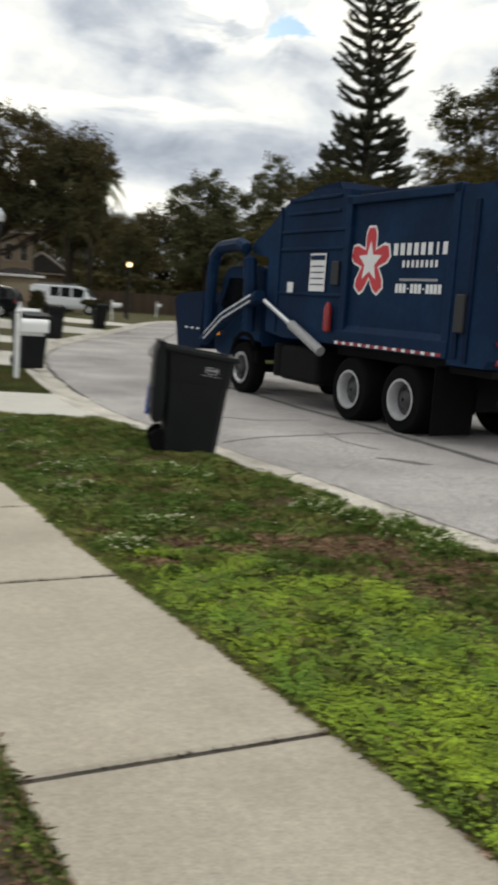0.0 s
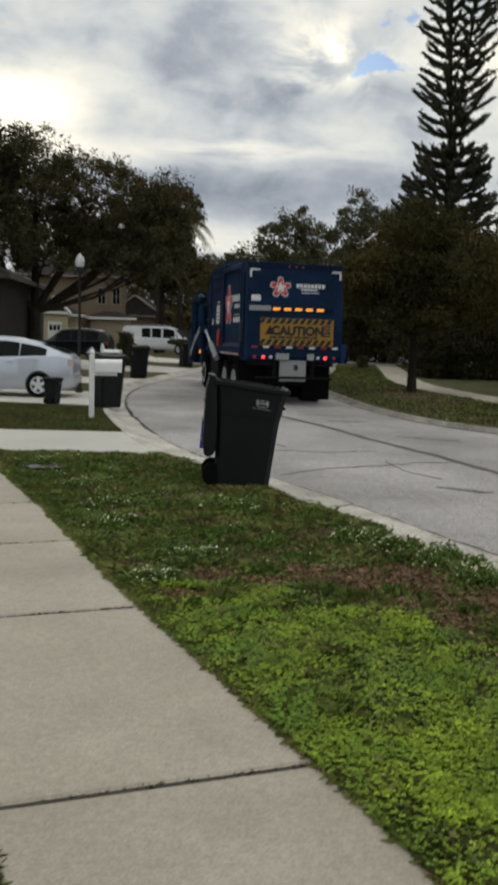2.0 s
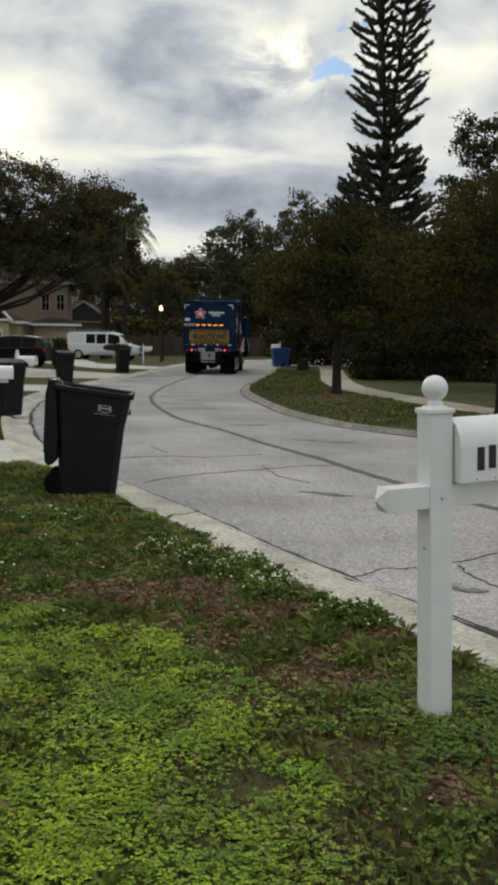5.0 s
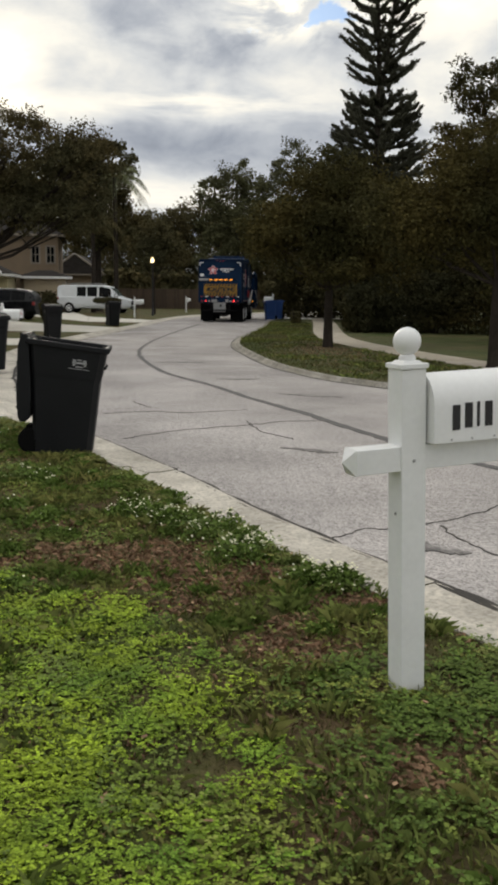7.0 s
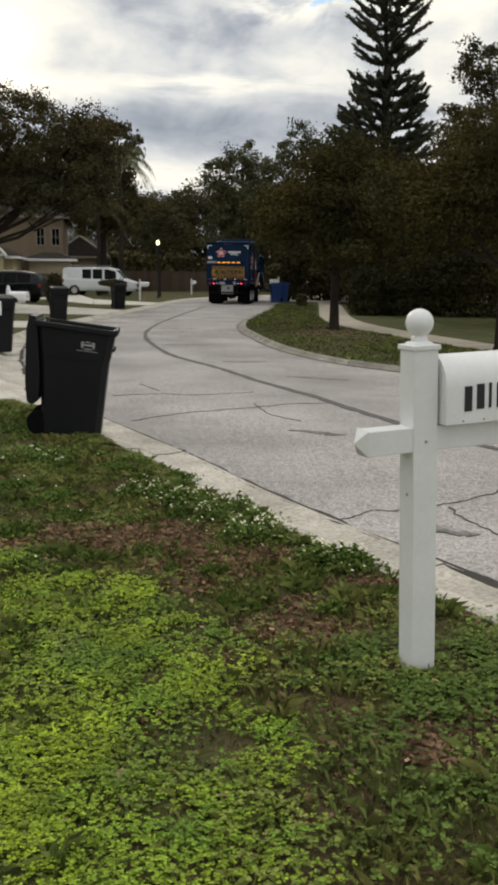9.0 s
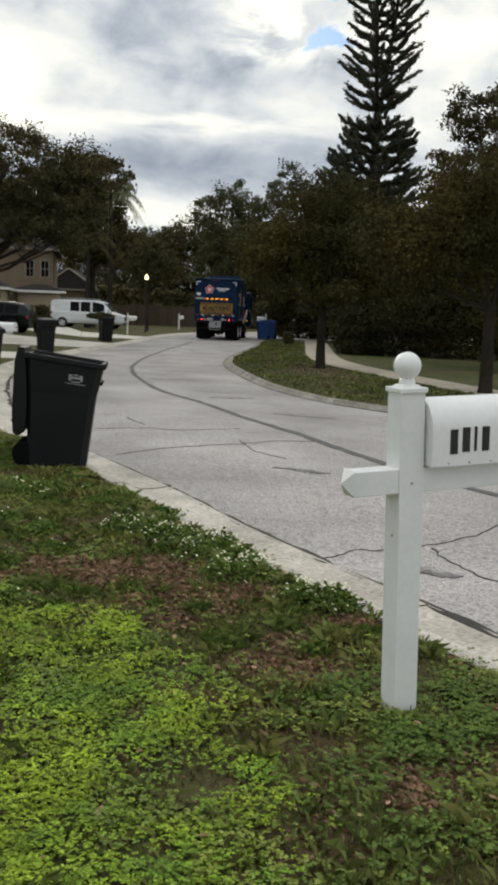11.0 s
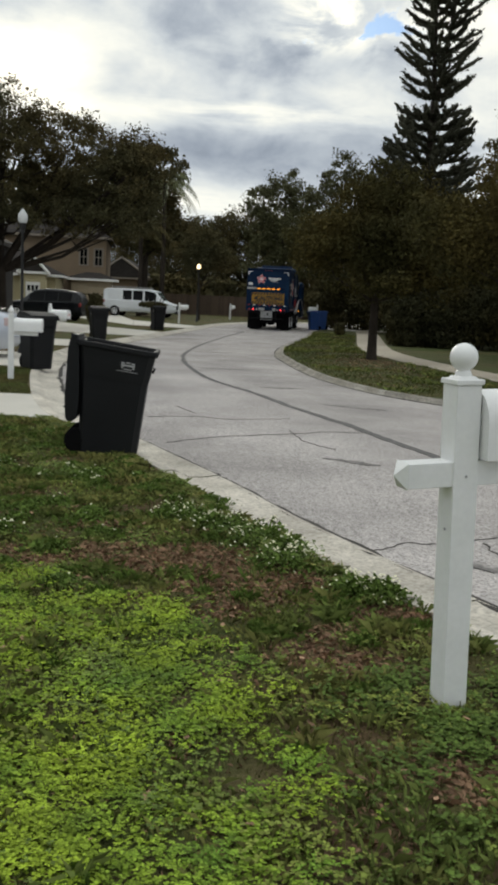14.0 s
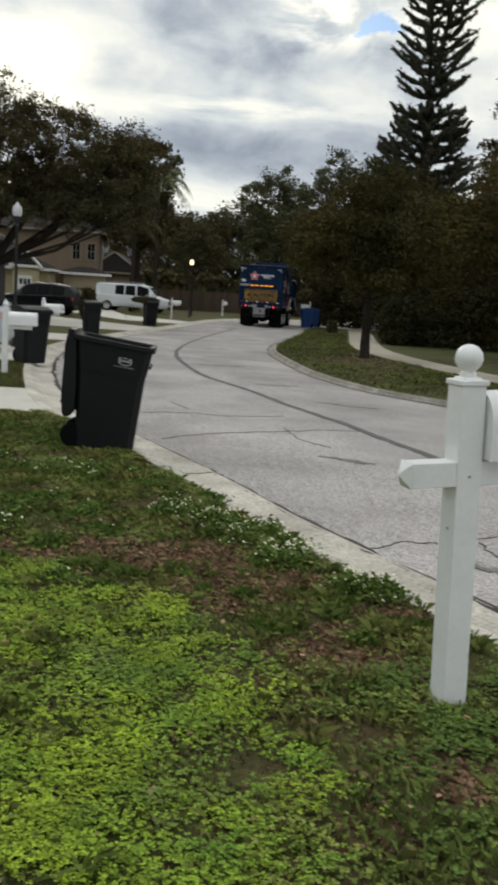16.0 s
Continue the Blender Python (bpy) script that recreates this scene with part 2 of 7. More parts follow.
M_CHROME = material("bright_steel", (0.62, 0.62, 0.63), 0.3, metal=0.9, var=0.08)
M_RIM = material("wheel_rim", (0.52, 0.52, 0.53), 0.42, metal=0.5, var=0.16, scale=8)
M_LOGOWHITE = material("white_decal", (0.72, 0.72, 0.72), 0.5, var=0.06)
M_RED = material("red_decal", (0.52, 0.035, 0.045), 0.5, var=0.08)
M_YELLOW = material("yellow_sign", (0.32, 0.168, 0.012), 0.55, var=0.08)
M_AMBER = material("amber_lamp", (0.9, 0.35, 0.03), 0.3, emit=(1.0, 0.36, 0.03), power=0.75)
M_REDLAMP = material("red_lamp", (0.6, 0.02, 0.02), 0.3, emit=(1.0, 0.05, 0.05), power=2.0)
M_REDREF = material("red_reflector", (0.26, 0.018, 0.018), 0.4)
M_CLEARLAMP = material("clear_lamp", (0.6, 0.6, 0.6), 0.2)
M_GLASS = material("dark_glass", (0.004, 0.005, 0.006), 0.1, var=0.02, spec=0.22)
M_SCREEN = material("windscreen", (0.10, 0.16, 0.15), 0.06, var=0.02, spec=0.8)
M_SILVER = material("silver_paint", (0.50, 0.53, 0.59), 0.32, metal=0.45, var=0.03, coat=0.4)
M_BLACKCAR = material("black_car_paint", (0.005, 0.006, 0.007), 0.3, var=0.03, spec=0.16, coat=0.05)
M_VANWHITE = material("van_white", (0.74, 0.76, 0.78), 0.35, var=0.04, coat=0.3)
# tan lowered to carry the canopy's shade on the two-storey house
M_TAN = material("tan_stucco", (0.205, 0.150, 0.098), 0.92, var=0.12, scale=1.0, fine=30, bump=0.004)
M_TANLIGHT = material("light_tan_stucco", (0.40, 0.325, 0.225), 0.92, var=0.08, scale=1.0, fine=30, bump=0.004)
M_YELLOWWALL = material("yellow_stucco", (0.42, 0.365, 0.225), 0.92, var=0.08, scale=1.0, fine=30, bump=0.004)
# brown stucco darkened to near black: the trees' shade is in the colour
M_SHADEWALL = material("shaded_brown_stucco", (0.018, 0.015, 0.013), 0.92, var=0.12, scale=1.0, fine=30)
# shingles also coloured darker for the tree shade on the roof
M_ROOF = material("roof_shingle", (0.042, 0.037, 0.034), 0.95, var=0.3, scale=1.5, fine=14, bump=0.012, bump_scale=10, stretch=(1, 1, 3), spec=0.1)
M_TANTRIM = material("tan_trim", (0.22, 0.185, 0.145), 0.7, var=0.08)
M_TRIM = material("white_trim", (0.70, 0.69, 0.66), 0.6, var=0.05)
M_FENCE = material("fence_board", (0.075, 0.050, 0.034), 0.9, var=0.25, scale=3, fine=20, random=0.2, stretch=(1, 1, 0.2))
M_LAMPGLASS = material("lamp_glass", (0.60, 0.61, 0.61), 0.25, var=0.05)
M_LAMPLIT = material("lit_lamp", (0.9, 0.8, 0.6), 0.4, emit=(1.0, 0.72, 0.38), power=2.2)
M_BLACKMETAL = material("black_metal", (0.012, 0.012, 0.013), 0.5, var=0.15)


# ---- mesh helpers ----
def raw(name, verts, faces, mat, parent=None, label="", smooth=False):
    me = bpy.data.meshes.new(name)
    me.from_pydata([tuple(v) for v in verts], [], [tuple(f) for f in faces])
    me.materials.append(mat)
    if smooth:
        me.polygons.foreach_set("use_smooth", [True] * len(me.polygons))
    ob = new(name, me)
    ob.parent = parent
    return tagged(ob, label)


def part(name, bm, mat, parent=None, label="", smooth=False):
    """One mesh object out of a bmesh, under a thing or a part."""
    me = bpy.data.meshes.new(name)
    bmesh.ops.recalc_face_normals(bm, faces=bm.faces)
    bm.to_mesh(me)
    bm.free()
    me.materials.append(mat)
    if smooth:
        me.polygons.foreach_set("use_smooth", [True] * len(me.polygons))
        me.set_sharp_from_angle(angle=radians(38))
    ob = new(name, me)
    ob.parent = parent
    return tagged(ob, label)


def thing(name, m, label, category, group=""):
    e = new(name)
    e.empty_display_size = 0.2
    e.matrix_world = m
    return tagged(e, label, category, group)


def B():
    return bmesh.new()


def add_box(bm, c, s, bevel=0.0, m=None, taper=None):
    """A box at centre c of size s; taper scales its top in x and y."""
    r = bmesh.ops.create_cube(bm, size=1.0)
    vs = r["verts"]
    for v in vs:
        v.co = Vector((v.co.x * s[0], v.co.y * s[1], v.co.z * s[2]))
        if taper and v.co.z > 0:
            v.co.x *= taper[0]
            v.co.y *= taper[1]
        v.co += Vector(c)
        if m is not None:
            v.co = m @ v.co
    if bevel:
        es = list({e for v in vs for e in v.link_edges})
        bmesh.ops.bevel(bm, geom=es, offset=bevel, segments=2, affect="EDGES", profile=0.5)
    return bm


def add_tube(bm, pts, radii, n=10, caps=True):
    """A tube of n sides along points with their radii."""
    pts = [Vector(p) for p in pts]
    rings = []
    for k, p in enumerate(pts):
        d = (pts[min(k + 1, len(pts) - 1)] - pts[max(k - 1, 0)]).normalized()
        a = d.cross(Vector((0, 0, 1)) if abs(d.z) < 0.9 else Vector((0, 1, 0))).normalized()
        b = d.cross(a)
        r = radii[k] if hasattr(radii, "__len__") else radii
        rings.append([bm.verts.new(p + r * (math.cos(2 * math.pi * i / n) * a + math.sin(2 * math.pi * i / n) * b)) for i in range(n)])
    for r0, r1 in zip(rings, rings[1:]):
        for i in range(n):
            bm.faces.new((r0[i], r0[(i + 1) % n], r1[(i + 1) % n], r1[i]))
    if caps:
        bm.faces.new(rings[0])
        bm.faces.new(rings[-1])
    return bm


def add_lathe(bm, profile, n=16, centre=(0, 0, 0), axis="z", caps=True):
    """A turned form from (radius, height) pairs round an axis."""
    c = Vector(centre)
    rings = []
    for r, h in profile:
        ring = []
        for i in range(n):
            a = 2 * math.pi * i / n
            p = (r * math.cos(a), r * math.sin(a), h)
            if axis == "x":
                p = (h, r * math.cos(a), r * math.sin(a))
            elif axis == "y":
                p = (r * math.cos(a), h, r * math.sin(a))
            ring.append(bm.verts.new(c + Vector(p)))
        rings.append(ring)
    for r0, r1 in zip(rings, rings[1:]):
        for i in range(n):
            bm.faces.new((r0[i], r0[(i + 1) % n], r1[(i + 1) % n], r1[i]))
    if caps:
        bm.faces.new(rings[0])
        bm.faces.new(rings[-1])
    return bm


def add_extrude(bm, outline, lo, hi, axis="y"):
    """A prism: an outline of (a, b) pairs drawn out along an axis (y: a=x, b=z; x: a=y, b=z; z: a=x, b=y)."""
    def at(a, b, h):
        return {"y": (a, h, b), "x": (h, a, b), "z": (a, b, h)}[axis]
    r0 = [bm.verts.new(at(a, b, lo)) for a, b in outline]
    r1 = [bm.verts.new(at(a, b, hi)) for a, b in outline]
    n = len(outline)
    for i in range(n):
        bm.faces.new((r0[i], r0[(i + 1) % n], r1[(i + 1) % n], r1[i]))
    bm.faces.new(r0)
    bm.faces.new(r1)
    return bm


def smooth_line(pts, per=6):
    """Catmull-Rom points through the given ones."""
    P = [np.array(p, float) for p in pts]
    out = []
    for k in range(len(P) - 1):
        p0, p1, p2, p3 = P[max(k - 1, 0)], P[k], P[k + 1], P[min(k + 2, len(P) - 1)]
        for j in range(per):
            t = j / per
            out.append(0.5 * (2 * p1 + (p2 - p0) * t + (2 * p0 - 5 * p1 + 4 * p2 - p3) * t**2 + (3 * p1 - p0 - 3 * p2 + p3) * t**3))
    out.append(P[-1])
    return np.array(out)


def offset_line(line, d):
    """A line moved d metres to its left."""
    tang = np.gradient(line, axis=0)
    tang /= np.linalg.norm(tang, axis=1)[:, None]
    return line + d * np.stack([-tang[:, 1], tang[:, 0]], 1)


# ---- ground, road, kerbs, sidewalks ----
ROAD_Z = -0.06
LEFT = [(8.2, -4.2), (5.6, 0.9), (3.19, 5.67), (2.04, 7.95), (1.42, 9.45), (0.81, 10.75), (0.12, 12.2), (-0.6, 13.55), (-1.18, 15.2), (-1.65, 17.05),
        (-2.4, 20.5), (-2.93, 24.07), (-3.18, 27.5), (-3.05, 31.5), (-2.6, 36), (-2.0, 41), (-1.1, 49), (0.1, 61), (2.2, 70), (7, 79), (16, 87)]
RIGHT = [(15.5, -0.5), (13, 3.5), (10.6, 8.5), (9.2, 11.5), (8.2, 13.3), (7.3, 14.7), (6.3, 16.2), (5.4, 17.5), (4.6, 18.7), (4.0, 19.9),
         (3.3, 22.5), (2.92, 25.5), (2.7, 28.5), (2.58, 31.5), (2.9, 36), (3.45, 40), (4.75, 48.5), (6.0, 59), (8.5, 66), (13, 71), (22, 76)]
left_line, right_line = smooth_line(LEFT), smooth_line(RIGHT)
KERB_W, KERB_RIGHT = 0.60, 0.30
left_back, right_back = offset_line(left_line, KERB_W), offset_line(right_line, -KERB_RIGHT)

tagged(raw("ground", [(-3000, -3000, -0.14), (3000, -3000, -0.14), (3000, 3000, -0.14), (-3000, 3000, -0.14)], [(0, 1, 2, 3)], M_FARLAWN),
       "green and brown grassy ground reaching the horizon", "ground", kind="structure")


def build_road():
    n, across = len(left_line), 9
    verts, faces = [], []
    for a, b in zip(left_line, right_line):
        for k in range(across):
            s = k / (across - 1)
            p = a + (b - a) * s
            verts.append((p[0], p[1], ROAD_Z - 0.012 + 0.03 * (1 - (2 * s - 1) ** 2)))
    for i in range(n - 1):
        for k in range(across - 1):
            q = i * across + k
            faces.append((q, q + 1, q + across + 1, q + across))
    tagged(raw("road", verts, faces, M_ASPHALT, smooth=True), "worn light grey asphalt street with cracks, curving between the lawns", "road", kind="structure")


def road_height(p):
    i = int(np.argmin(np.linalg.norm(left_line - p, axis=1)))
    j = int(np.argmin(np.linalg.norm(right_line - p, axis=1)))
    a, b = np.linalg.norm(left_line[i] - p), np.linalg.norm(right_line[j] - p)
    s = a / (a + b)
    return ROAD_Z - 0.012 + 0.03 * (1 - (2 * s - 1) ** 2)


build_road()


def ribbon(name, pts, width, mat, label, rough_edge=0.3, seed=1, lift=0.006, thick=0.004):
    """A thin uneven strip lying on the road: a crack or a sealed seam."""
    rng = np.random.default_rng(seed)
    line = smooth_line(pts, 10)
    w = (width if np.ndim(width) == 0 else np.interp(np.linspace(0, 1, len(line)), np.linspace(0, 1, len(width)), width)) * (1 + rough_edge * rng.uniform(-1, 1, len(line)))
    line = line + rng.normal(0, 1, line.shape) * np.minimum(np.mean(w) * 0.5, 0.012)
    if np.mean(w) < 0.02:
        drift = np.cumsum(rng.normal(0, 0.016, line.shape), axis=0)
        line = line + drift - np.linspace(0, 1, len(line))[:, None] * drift[-1]
    a, b = offset_line(line, 1.0) - line, line
    verts, faces = [], []
    for p, side, ww in zip(b, a, np.broadcast_to(w, len(line))):
        z = road_height(p) + lift
        for s in (0.5, -0.5):
            q = p + side * s * ww
            verts.append((q[0], q[1], z))
            verts.append((q[0], q[1], z - thick))
    for i in range(len(b) - 1):
        q = 4 * i
        faces += [(q, q + 2, q + 6, q + 4), (q, q + 4, q + 5, q + 1), (q + 2, q + 3, q + 7, q + 6)]
    return tagged(raw(name, verts, faces, mat), label, "road crack", kind="structure")


ribbon("sealed_seam", [(9.0, 2.0), (6.4, 6.6), (4.3, 10.3), (3.52, 12.42), (3.06, 14.06), (2.35, 16.09), (1.7, 18.3), (0.78, 20.85), (0.1, 24.6), (-0.23, 28.1), (-0.16, 32.8), (0.4, 40), (1.64, 51.8)],
       [0.16, 0.15, 0.14, 0.13, 0.13, 0.12, 0.11, 0.11, 0.11], M_TAR, "dark tar seam along the middle of the street", 0.2, 3)
ribbon("road_crack", [(0.55, 11.9), (1.2, 12.5), (2.18, 12.98), (2.75, 13.3), (3.2, 13.4)], 0.011, M_CRACK, "thin branching crack in the asphalt", 0.6, 4)
ribbon("road_crack", [(2.15, 13.4), (2.2, 12.95), (2.35, 12.3), (2.6, 11.8)], 0.010, M_CRACK, "thin branching crack in the asphalt", 0.6, 5)
ribbon("road_crack", [(2.42, 7.27), (2.75, 7.5), (3.1, 7.55), (3.7, 7.9), (4.3, 8.6)], 0.009, M_CRACK, "thin branching crack in the asphalt", 0.6, 6)
ribbon("road_crack", [(3.3, 7.6), (3.35, 7.1), (3.6, 6.7), (4.0, 6.3)], 0.011, M_CRACK, "thin branching crack in the asphalt", 0.6, 7)
ribbon("road_crack", [(0.1, 14.2), (0.8, 14.4), (1.3, 14.2), (2.2, 14.6)], 0.009, M_CRACK, "thin branching crack in the asphalt", 0.6, 8)
ribbon("road_crack", [(0.4, 15.6), (0.65, 15.2), (0.75, 14.8)], 0.011, M_CRACK, "thin branching crack in the asphalt", 0.6, 9)
for k, (px, py, ln, wd, an) in enumerate(((2.3, 19.6, 0.9, 0.28, 0.2), (3.4, 16.6, 1.1, 0.22, -0.4), (1.0, 24.0, 1.4, 0.3, 0.1), (2.7, 11.0, 0.7, 0.16, -0.5), (3.1, 7.0, 0.55, 0.2, -0.6), (0.6, 31.0, 1.5, 0.35, 0.1), (-1.2, 45.0, 1.2, 0.4, 0.2))):
    d = np.array([math.cos(an), math.sin(an)])
    c = np.array([px, py])
    ribbon("road_stain", [c - d * ln / 2, c - d * ln / 6 + (0, 0.03), c + d * ln / 6 - (0, 0.02), c + d * ln / 2], [0.02, wd * 0.6, wd, wd * 0.7, 0.02], M_STAIN, "dark oil-stained patch on the asphalt", 0.5, 20 + k)


def build_kerb(line, side, name, width, mat):
    """A rolled concrete kerb in poured lengths, each an own piece."""
    holder = tagged(new(name), "worn rolled concrete kerb beside the street", "kerb", kind="structure")
    prof = [(width * f, z) for f, z in ((0.0, -0.060), (0.28, -0.072), (0.52, -0.066), (0.64, -0.040), (0.74, -0.004), (0.84, 0.012), (1.0, 0.014))]
    step, k = 13, 0
    rings = []
    for off, z in prof:
        rings.append(np.column_stack([offset_line(line, side * off), np.full(len(line), z)]))
    rings = np.array(rings)
    rng = np.random.default_rng(4)
    while k < len(line) - 1:
        end = min(k + step, len(line) - 1)
        seg = rings[:, k:end + 1].copy()
        gap = 0.008
        for e, q in ((0, 1), (-1, -2)):
            d = seg[:, q] - seg[:, e]
            seg[:, e] += d / np.linalg.norm(d, axis=1)[:, None] * gap
        seg[:, :, 2] += rng.normal(0, 0.003)
        m, n = seg.shape[0], seg.shape[1]
        verts = [tuple(seg[a, b]) for a in range(m) for b in range(n)]
        faces = [(a * n + b, a * n + b + 1, (a + 1) * n + b + 1, (a + 1) * n + b) for a in range(m - 1) for b in range(n - 1)]
        low = len(verts)
        verts += [tuple(seg[m - 1, b] - (0, 0, 0.15)) for b in range(n)]
        faces += [((m - 1) * n + b, (m - 1) * n + b + 1, low + b + 1, low + b) for b in range(n - 1)]
        raw("kerb_length", verts, faces, mat, holder, smooth=False)
        k = end
    return holder


build_kerb(left_line, 1, "kerb_left", KERB_W, M_KERB)
build_kerb(right_line, -1, "kerb_right", KERB_RIGHT, M_KERBDARK)
ribbon("gutter_seam", [tuple(p) for p in left_line[8:80:4]], 0.062, M_CRACK, "dark broken joint between asphalt and kerb", 0.6, 31, lift=0.008)
ribbon("gutter_seam", [tuple(p) for p in right_line[40:100:5]], 0.03, M_CRACK, "dark broken joint between asphalt and kerb", 0.7, 32, lift=0.008)


def lawn(name, outline, label, mat, z=0.0):
    verts = [(x, y, z) for x, y in outline] + [(x, y, z - 0.12) for x, y in outline]
    n = len(outline)
    faces = [tuple(range(n))] + [(i, (i + 1) % n, n + (i + 1) % n, n + i) for i in range(n)]
    return tagged(raw(name, verts, faces, mat), label, "lawn", kind="structure")


lawn("lawn_left", [tuple(p) for p in left_back] + [(16, 140), (-140, 140), (-140, -60), (12, -60)], "patchy green lawn with bare soil beside the sidewalk", M_LAWN)
lawn("lawn_right", [tuple(p) for p in right_back[::-1]] + [(20, -60), (160, -60), (160, 78), (24, 77)], "short dull green lawn across the street", M_FARLAWN)


def slab(name, quad, mat, parent, z=0.014, gap=0.019):
    """A poured slab with a slightly rounded edge; quad anticlockwise."""
    q = np.array(quad, float)
    c = q.mean(0)
    inner = q + (c - q) / np.linalg.norm(c - q, axis=1)[:, None] * gap
    top = q + (c - q) / np.linalg.norm(c - q, axis=1)[:, None] * (gap * 2)
    verts = [(*p, z - 0.10) for p in inner] + [(*p, z - 0.010) for p in inner] + [(*p, z) for p in top]
    n = len(q)
    faces = [tuple(range(2 * n, 3 * n))]
    for lv in (0, n):
        faces += [(lv + i, lv + (i + 1) % n, lv + n + (i + 1) % n, lv + n + i) for i in range(n)]
    return raw(name, verts, faces, mat, parent)


def build_walks():
    right_edge = [(2.95, -2.6), (2.06, -0.45), (1.18, 1.55), (0.31, 3.63), (-0.62, 5.73), (-1.34, 7.53), (-2.0, 9.17), (-2.76, 10.94), (-3.56, 13.05)]
    holder = tagged(new("sidewalk_near"), "pale concrete sidewalk of poured panels with dark joints", "sidewalk", kind="structure")
    e = np.array(right_edge)
    l = e + np.array([-1.25, -0.43])
    for k in range(len(e) - 1):
        slab("paving_panel", [e[k], e[k + 1], l[k + 1], l[k]], M_CONC, holder)
    bed = tagged(raw("sidewalk_bed", [(*p, 0.004) for p in e] + [(*p, 0.004) for p in l[::-1]], [tuple(range(2 * len(e)))], M_JOINT, holder), "dark soil in the joints")
    far = tagged(new("sidewalk_far"), "pale concrete sidewalk beyond the driveways", "sidewalk", kind="structure")
    e2 = np.array([(-4.55, 15.75), (-4.95, 17.4), (-5.4, 19.2), (-6.0, 21.6)])
    l2 = offset_line(e2, 1.31)
    for k in range(len(e2) - 1):
        slab("paving_panel", [e2[k], e2[k + 1], l2[k + 1], l2[k]], M_CONC, far)
    across = tagged(new("sidewalk_across"), "pale concrete sidewalk across the street under the trees", "sidewalk", kind="structure")
    e3 = smooth_line([(12.2, 8), (9.7, 15), (8.45, 20.6), (7.6, 24.3), (6.55, 29.9), (6.1, 35.0), (6.45, 40.5), (7.45, 48.6), (8.8, 60), (10.6, 77)], 2)
    l3 = offset_line(e3, -1.3)
    for k in range(len(e3) - 1):
        slab("paving_panel", [e3[k], l3[k], l3[k + 1], e3[k + 1]], M_CONC, across)


build_walks()


def driveway(name, quads, label):
    holder = tagged(new(name), label, "driveway", kind="structure")
    for q in quads:
        slab("driveway_panel", q, M_DRIVE, holder, z=0.010, gap=0.003)


driveway("driveway_near", [[(-3.56, 13.1), (-1.0, 13.15), (-1.95, 15.85), (-4.5, 15.72)], [(-5.1, 12.6), (-3.58, 13.1), (-4.52, 15.72), (-6.3, 15.3)], [(-12, 10.9), (-5.12, 12.6), (-6.32, 15.3), (-13, 13.6)]],
         "pale concrete driveway running down to the street")
driveway("driveway_mid", [[(-5.95, 21.7), (-2.98, 21.3), (-3.6, 25.9), (-6.6, 26.2)], [(-12, 22.6), (-5.97, 21.7), (-6.62, 26.2), (-12, 27.2)], [(-20, 23.6), (-12.02, 22.6), (-12.02, 27.2), (-20, 28.4)]],
         "pale concrete driveway with a parked silver car")
driveway("driveway_third", [[(-7.5, 30.6), (-3.7, 30.0), (-3.5, 33.6), (-7.8, 34.4)], [(-14, 32), (-7.52, 30.6), (-7.82, 34.4), (-15, 37)]], "pale concrete driveway beyond the mailbox")
driveway("driveway_fourth", [[(-6.5, 40.2), (-2.75, 39.5), (-2.2, 44.5), (-7.2, 50.0)], [(-14, 51), (-6.52, 40.2), (-7.22, 50.0), (-12, 58)]], "pale concrete driveway with a parked dark car")
driveway("driveway_far", [[(-4.5, 52.5), (-1.5, 51.8), (-0.9, 56.0), (-5.5, 62)], [(-10, 64), (-4.52, 52.5), (-5.52, 62), (-8, 74)]], "pale concrete driveway with a parked white van")
driveway("driveway_across", [[(7.1, 62.4), (8.9, 60.9), (13.5, 64.0), (8.9, 66.0)]], "pale concrete driveway across the street")


